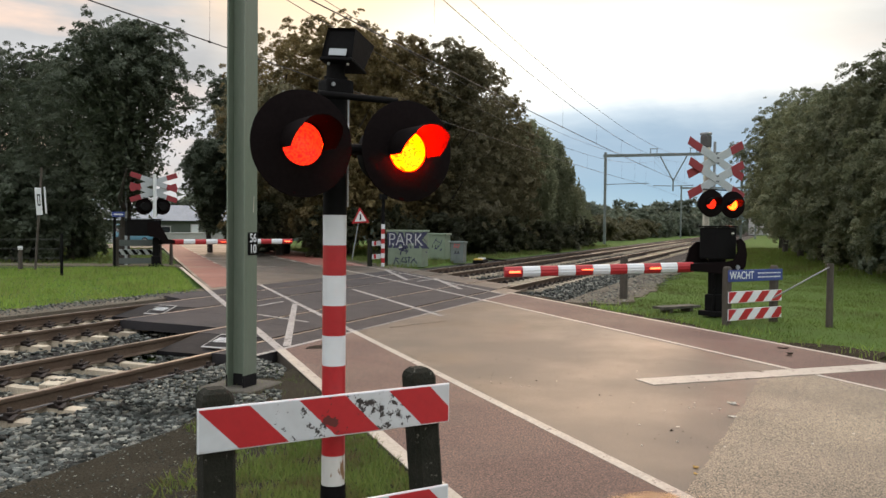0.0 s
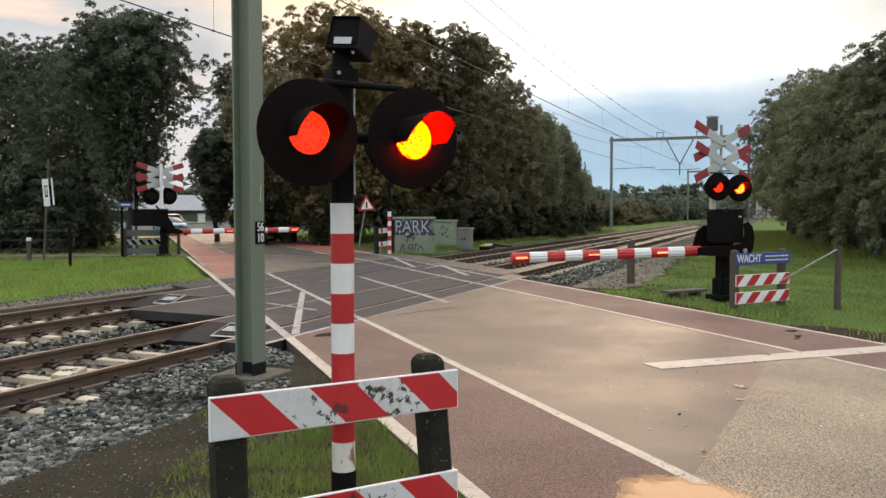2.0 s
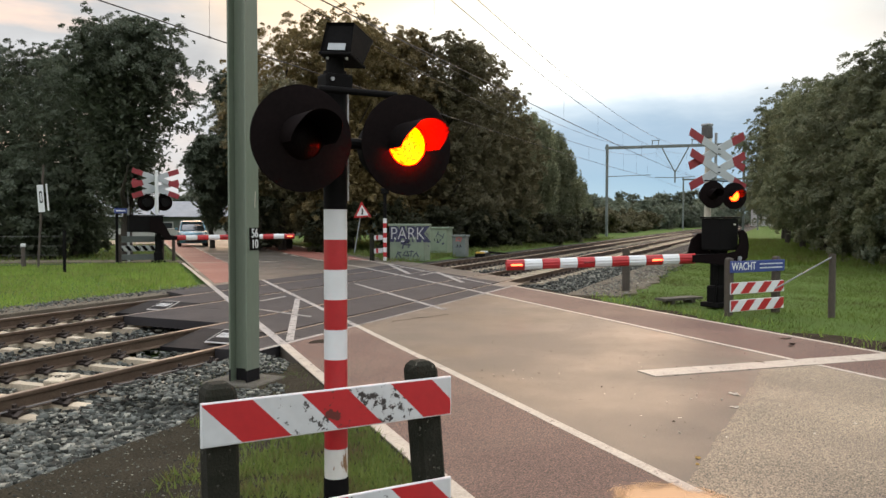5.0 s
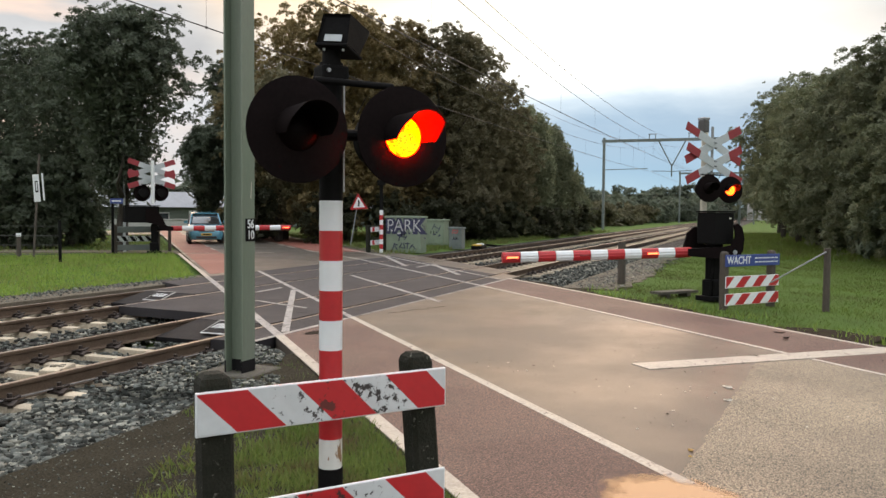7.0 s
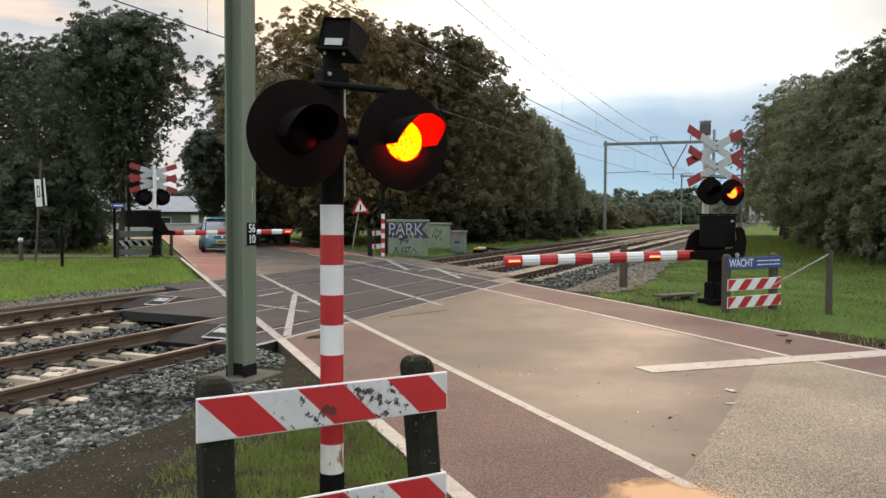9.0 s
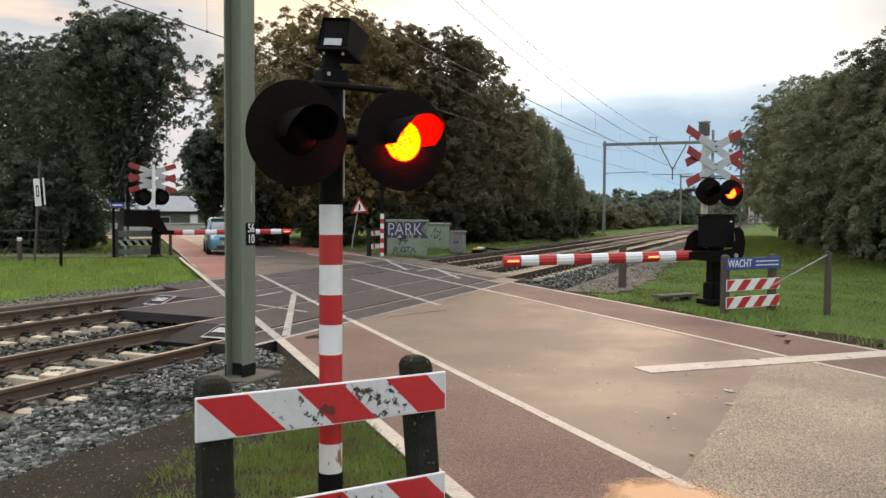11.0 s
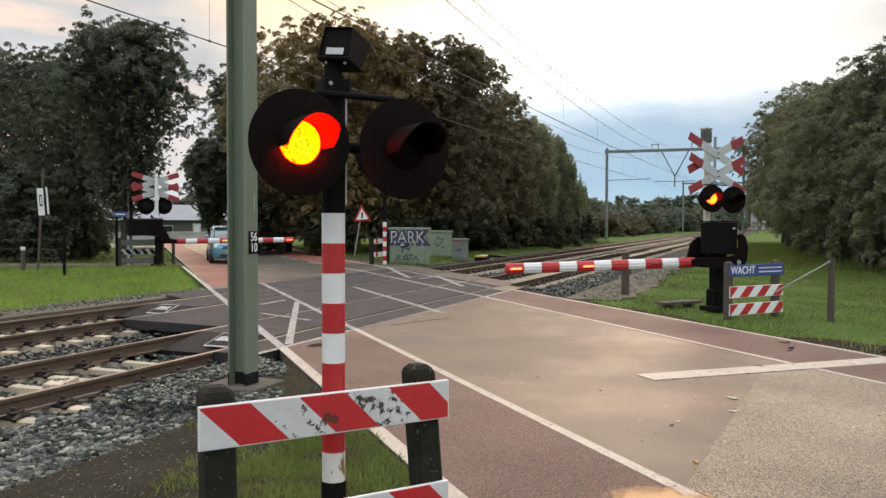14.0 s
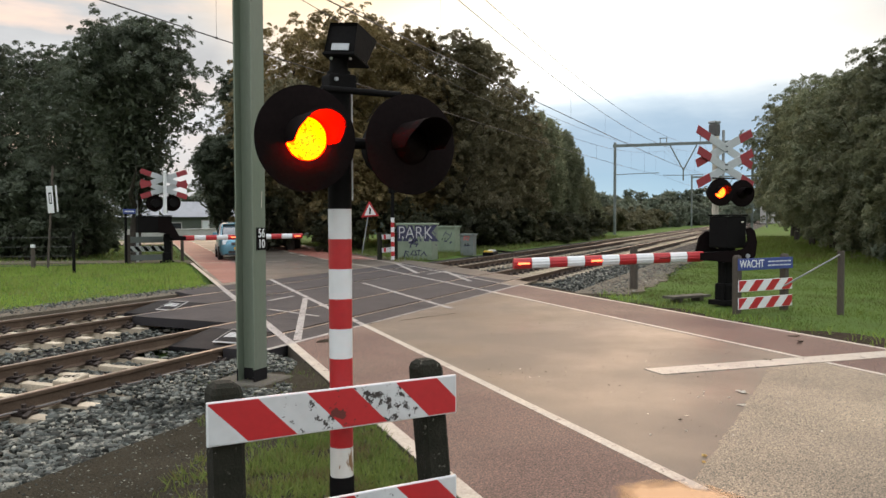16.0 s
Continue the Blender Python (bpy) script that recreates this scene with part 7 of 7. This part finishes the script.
for i, (x, y, h, r) in enumerate([(27.0, 37.0, 2.6, 2.2), (29.0, 32.5, 2.4, 1.9), (25.0, 42.0, 3.0, 2.6), (26.6, 33.6, 2.6, 2.1), (27.2, 29.4, 2.0, 1.2), (22.5, 38.0, 2.8, 2.4), (24.6, 36.0, 2.6, 2.2), (26.4, 30.2, 3.6, 1.9), (27.0, 29.6, 2.9, 1.5), (28.6, 32.0, 3.8, 2.0), (30.0, 31.8, 3.2, 1.6), (31.0, 31.0, 2.2, 1.1)]):
    bush(x, y, h, r, 160 + i, "leaf", 11000, "dark undergrowth on the far verge", 0.10)
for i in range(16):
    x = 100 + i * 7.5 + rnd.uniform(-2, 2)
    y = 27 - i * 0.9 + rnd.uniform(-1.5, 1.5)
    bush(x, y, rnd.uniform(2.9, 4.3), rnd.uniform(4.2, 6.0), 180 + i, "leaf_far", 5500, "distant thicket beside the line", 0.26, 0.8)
for i in range(9):
    bush(76 + i * 6.5 + rnd.uniform(-1, 1), 19.6 - i * 0.1 + rnd.uniform(-0.6, 0.6), rnd.uniform(2.0, 3.0), rnd.uniform(2.4, 3.0), 280 + i, "leaf_scrub", 5500, "brownish scrub on the bank beside the line", 0.15, 0.4)
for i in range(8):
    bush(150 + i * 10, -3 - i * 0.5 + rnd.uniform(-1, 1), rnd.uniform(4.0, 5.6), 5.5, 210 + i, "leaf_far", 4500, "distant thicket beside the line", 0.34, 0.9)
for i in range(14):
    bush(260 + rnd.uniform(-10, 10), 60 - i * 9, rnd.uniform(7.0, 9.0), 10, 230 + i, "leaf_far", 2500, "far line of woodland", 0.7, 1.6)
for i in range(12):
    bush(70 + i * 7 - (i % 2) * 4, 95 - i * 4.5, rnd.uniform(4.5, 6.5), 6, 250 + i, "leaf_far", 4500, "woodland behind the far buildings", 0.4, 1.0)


def blades(name, n, sample, h, mat, seed, label):
    rnd = np.random.RandomState(seed)
    P = sample(rnd, n)
    n = len(P)
    a = rnd.uniform(0, 2 * np.pi, n)
    hh = h * rnd.uniform(0.45, 1.25, n)
    lean = rnd.normal(0, 0.45, (n, 2)) * hh[:, None]
    w = np.stack([np.cos(a), np.sin(a), 0 * a], -1) * (0.025 * hh + 0.0014 + 0.004 * (hh > 0.07) + 0.004 * (hh > 0.12))[:, None]
    tip = P + np.concatenate([lean, hh[:, None]], 1)
    me = tris(name, np.stack([P - w * 1.25, P + w * 1.25, tip], 1).reshape(-1, 3), n, M[mat])
    return tagged(new(name, me), label, "grass", kind="stuff")


def patch(fn, x0, x1, y0, y1, z=-0.06, clump=0.0):
    def sample(rnd, n):
        x, y = rnd.uniform(x0, x1, n), rnd.uniform(y0, y1, n)
        s, o = x * RC + y * RS_, x * RS_ - y * RC
        ok = fn(x, y, s, o)
        if clump:
            v = np.sin(x * 5.3 + 1.7 * np.sin(y * 3.9)) * np.sin(y * 6.1 + 1.3 * np.sin(x * 4.4))
            ok &= v > -clump + rnd.uniform(-0.6, 0.6, n) - 0.3
        return np.stack([x, y, np.full(n, z)], -1)[ok]
    return sample


blades("grass", 170000, patch(lambda x, y, s, o: (o > 0.75 + 0.25 * np.sin(s * 2.1) - 0.5 * (np.sin(x * 91.7 + y * 57.3) > 0.72)) & (o < L1 - 0.10) & (s > 2.0) & (s < 7.6), 1.5, 7.5, 0.5, 4.6, -0.03, 0.35), 0.072, "grass_dull", 1, "short scrubby grass round the signal mast")
blades("grass", 210000, patch(lambda x, y, s, o: (o > L4 + 0.27 + 0.09 * np.sin(s * 1.7) + 0.06 * np.sin(s * 6.3)) & (y < 3.55 + 0.3 * np.sin(x * 1.3) - 0.25 * np.sin(x * 0.35) + 0.35 * np.sin(x * 37.0) * np.sin(y * 53.0)), 8.0, 34.0, -9.0, 4.3, -0.08), 0.058, "grass_verge", 2, "green mown grass on the verge by the barrier")
blades("grass", 40000, patch(lambda x, y, s, o: (o > L4 + 4) & (y < 3.4), 34.0, 75.0, -6.0, 4.2, -0.09), 0.22, "grass_verge", 5, "green grass strip along the line")
blades("grass", 80000, patch(lambda x, y, s, o: (o < L1 - 0.35) & (y > 13.9 + 0.2 * np.sin(x)) & (s < 34.2), 8.0, 28.0, 13.6, 30.0, -0.08), 0.11, "grass", 3, "bright green grass between track and far path")
blades("grass", 50000, patch(lambda x, y, s, o: (o > L4 + 0.2) & (y > 13.7), 27.0, 75.0, 13.6, 30.0, -0.09), 0.24, "grass_dull", 4, "rough grass below the trees beside the track")
blades("grass", 20000, patch(lambda x, y, s, o: (o < L1 - 0.35) & (s > 36.2), 15.0, 46.0, 20.0, 50.0, -0.09), 0.2, "grass_dull", 6, "rough grass beyond the far path")
blades("grass", 16000, patch(lambda x, y, s, o: (o < L1 - 0.45) & (y > 14.1 + 0.2 * np.sin(x)) & (s < 34.0) & (np.sin(x * 2.3 + np.sin(y * 1.7)) * np.sin(y * 2.9 + 1.3) > 0.35), 8.0, 28.0, 13.6, 30.0, -0.08), 0.20, "grass_tuft", 8, "taller tufts in the grass of the far verge")
blades("grass", 9000, patch(lambda x, y, s, o: (o > L4 + 0.24) & (o < L4 + 1.1) & (s < 17.5) & (np.sin(s * 3.1) * np.sin(s * 1.3 + o) > -0.1), 8.0, 22.0, -3.0, 4.0, -0.06), 0.11, "grass_tuft", 9, "ragged grass along the road's edge")
sheet("path", [rs(34.3, L1 - 0.1), rs(36.2, L1 - 0.1), rs(41.0, -14), rs(38.5, -14)], -0.03, M["pale_sand"], "sandy path joining the road beyond the crossing", "path", 0.06)
blades("grass", 1500, patch(lambda x, y, s, o: (o < L1 - 0.1) & ((x - 7.6) ** 2 + (y - 5.0) ** 2 < 0.9), 6.6, 8.8, 4.0, 6.0, -0.02, -0.1), 0.05, "grass_dull", 7, "scrubby dry grass round the mast footing")

# ---- what moves ----

PERIOD = 0.6645
BRIGHT, DIM, DARK = 0.0, 88.0, 176.0      # turn of a lamp about its upright or long axis


def lamp_level(t, first):
    """What a lamp shows t seconds into the clip: the two lamps of a pair light in turn, and fade for a moment at each change."""
    early = {0: -0.01, 3: -0.013, 6: -0.037, 12: 0.006, 17: -0.046, 18: -0.041, 21: -0.045, 24: -0.05}
    for k in range(26):
        on, off = PERIOD * k + early.get(k, 0.0), PERIOD * k + 0.27
        if first:
            if on <= t < off + 0.04:
                return DIM if t < on + 0.04 or t >= off else BRIGHT
        elif on + 0.035 <= t < off + 0.02:
            return DIM if t < on + 0.075 or t >= off - 0.02 else DARK
    return DARK if first else BRIGHT


def flash_rows(base, first, small=False):
    """Rows for a lamp that turns from one state to the next within a tenth of a second; a small one has no fading."""
    rows, last = [], None
    for k in range(16 * FPS + 1):
        a = lamp_level(k / FPS, first)
        if small:
            a = {BRIGHT: 0.0, DIM: 89.0, DARK: 178.0}[a]
        if last is not None and abs(a - last) > 90.0:      # never more than a quarter turn at once
            a = 88.0
        rows.append((k, a))
        last = a
    keep = [r for i, r in enumerate(rows) if i in (0, len(rows) - 1) or r[1] != rows[i - 1][1] or r[1] != rows[i + 1][1]]
    return [(k / FPS, base @ Matrix.Rotation(radians(a), 4, "Z")) for k, a in keep]


# seconds, place along and across the road of the car's middle, heading against the road's direction
CAR = [(0.0, 65.4, 0.4, 50), (0.5, 65.2, 0.6, 48), (1.0, 64.8, 1.05, 40), (1.5, 64.3, 1.50, 28), (2.0, 63.8, 2.0, 14), (2.5, 63.1, 2.46, 5), (3.0, 62.3, 2.72, 2), (3.5, 61.0, 2.92, 1), (4.0, 58.9, 3.08, 0), (5.0, 53.0, 3.2, -1), (6.0, 46.9, 3.29, -2), (6.5, 44.6, 3.34, -2), (7.0, 43.4, 3.41, -2), (7.5, 42.2, 3.48, -2), (8.0, 41.1, 3.55, -2), (8.5, 39.9, 3.60, -2), (9.0, 38.9, 3.63, -2), (10.0, 37.5, 3.66, -2), (11.0, 36.7, 3.70, -2), (11.5, 36.5, 3.70, -2), (16.0, 36.5, 3.70, -2)]


def car_pose(s, o, h):
    p = rs(s, o)
    return pose(p.x, p.y, 0.0, 0, 0, 180 + math.degrees(ROAD) + h)


def motions():
    for ln, at, phase in lenses:
        walk(ln, flash_rows(at, phase == 0))
    for ln, base, phase in boom_lights:
        walk(ln, flash_rows(base, phase == 0, True))
    walk(the_car, [(t, car_pose(s, o, h)) for t, s, o, h in CAR])
    # the wheels roll with the distance covered
    dist, roll = 0.0, []
    for (t0, s0, o0, _), (t1, s1, o1, _) in zip(CAR[:-1], CAR[1:]):
        d = math.hypot(s1 - s0, o1 - o0)
        n = max(1, math.ceil(d / 0.2))
        for i in range(n):
            roll.append((t0 + (t1 - t0) * i / n, dist + d * i / n))
        dist += d
    roll.append((16.0, dist))
    rows = {}
    for t, d in roll:
        rows[round(t * FPS)] = d
    for w, at in car_wheels:
        walk(w, [(k / FPS, pose(*at) @ Matrix.Rotation(d / 0.285, 4, "Y")) for k, d in sorted(rows.items())])


motions()
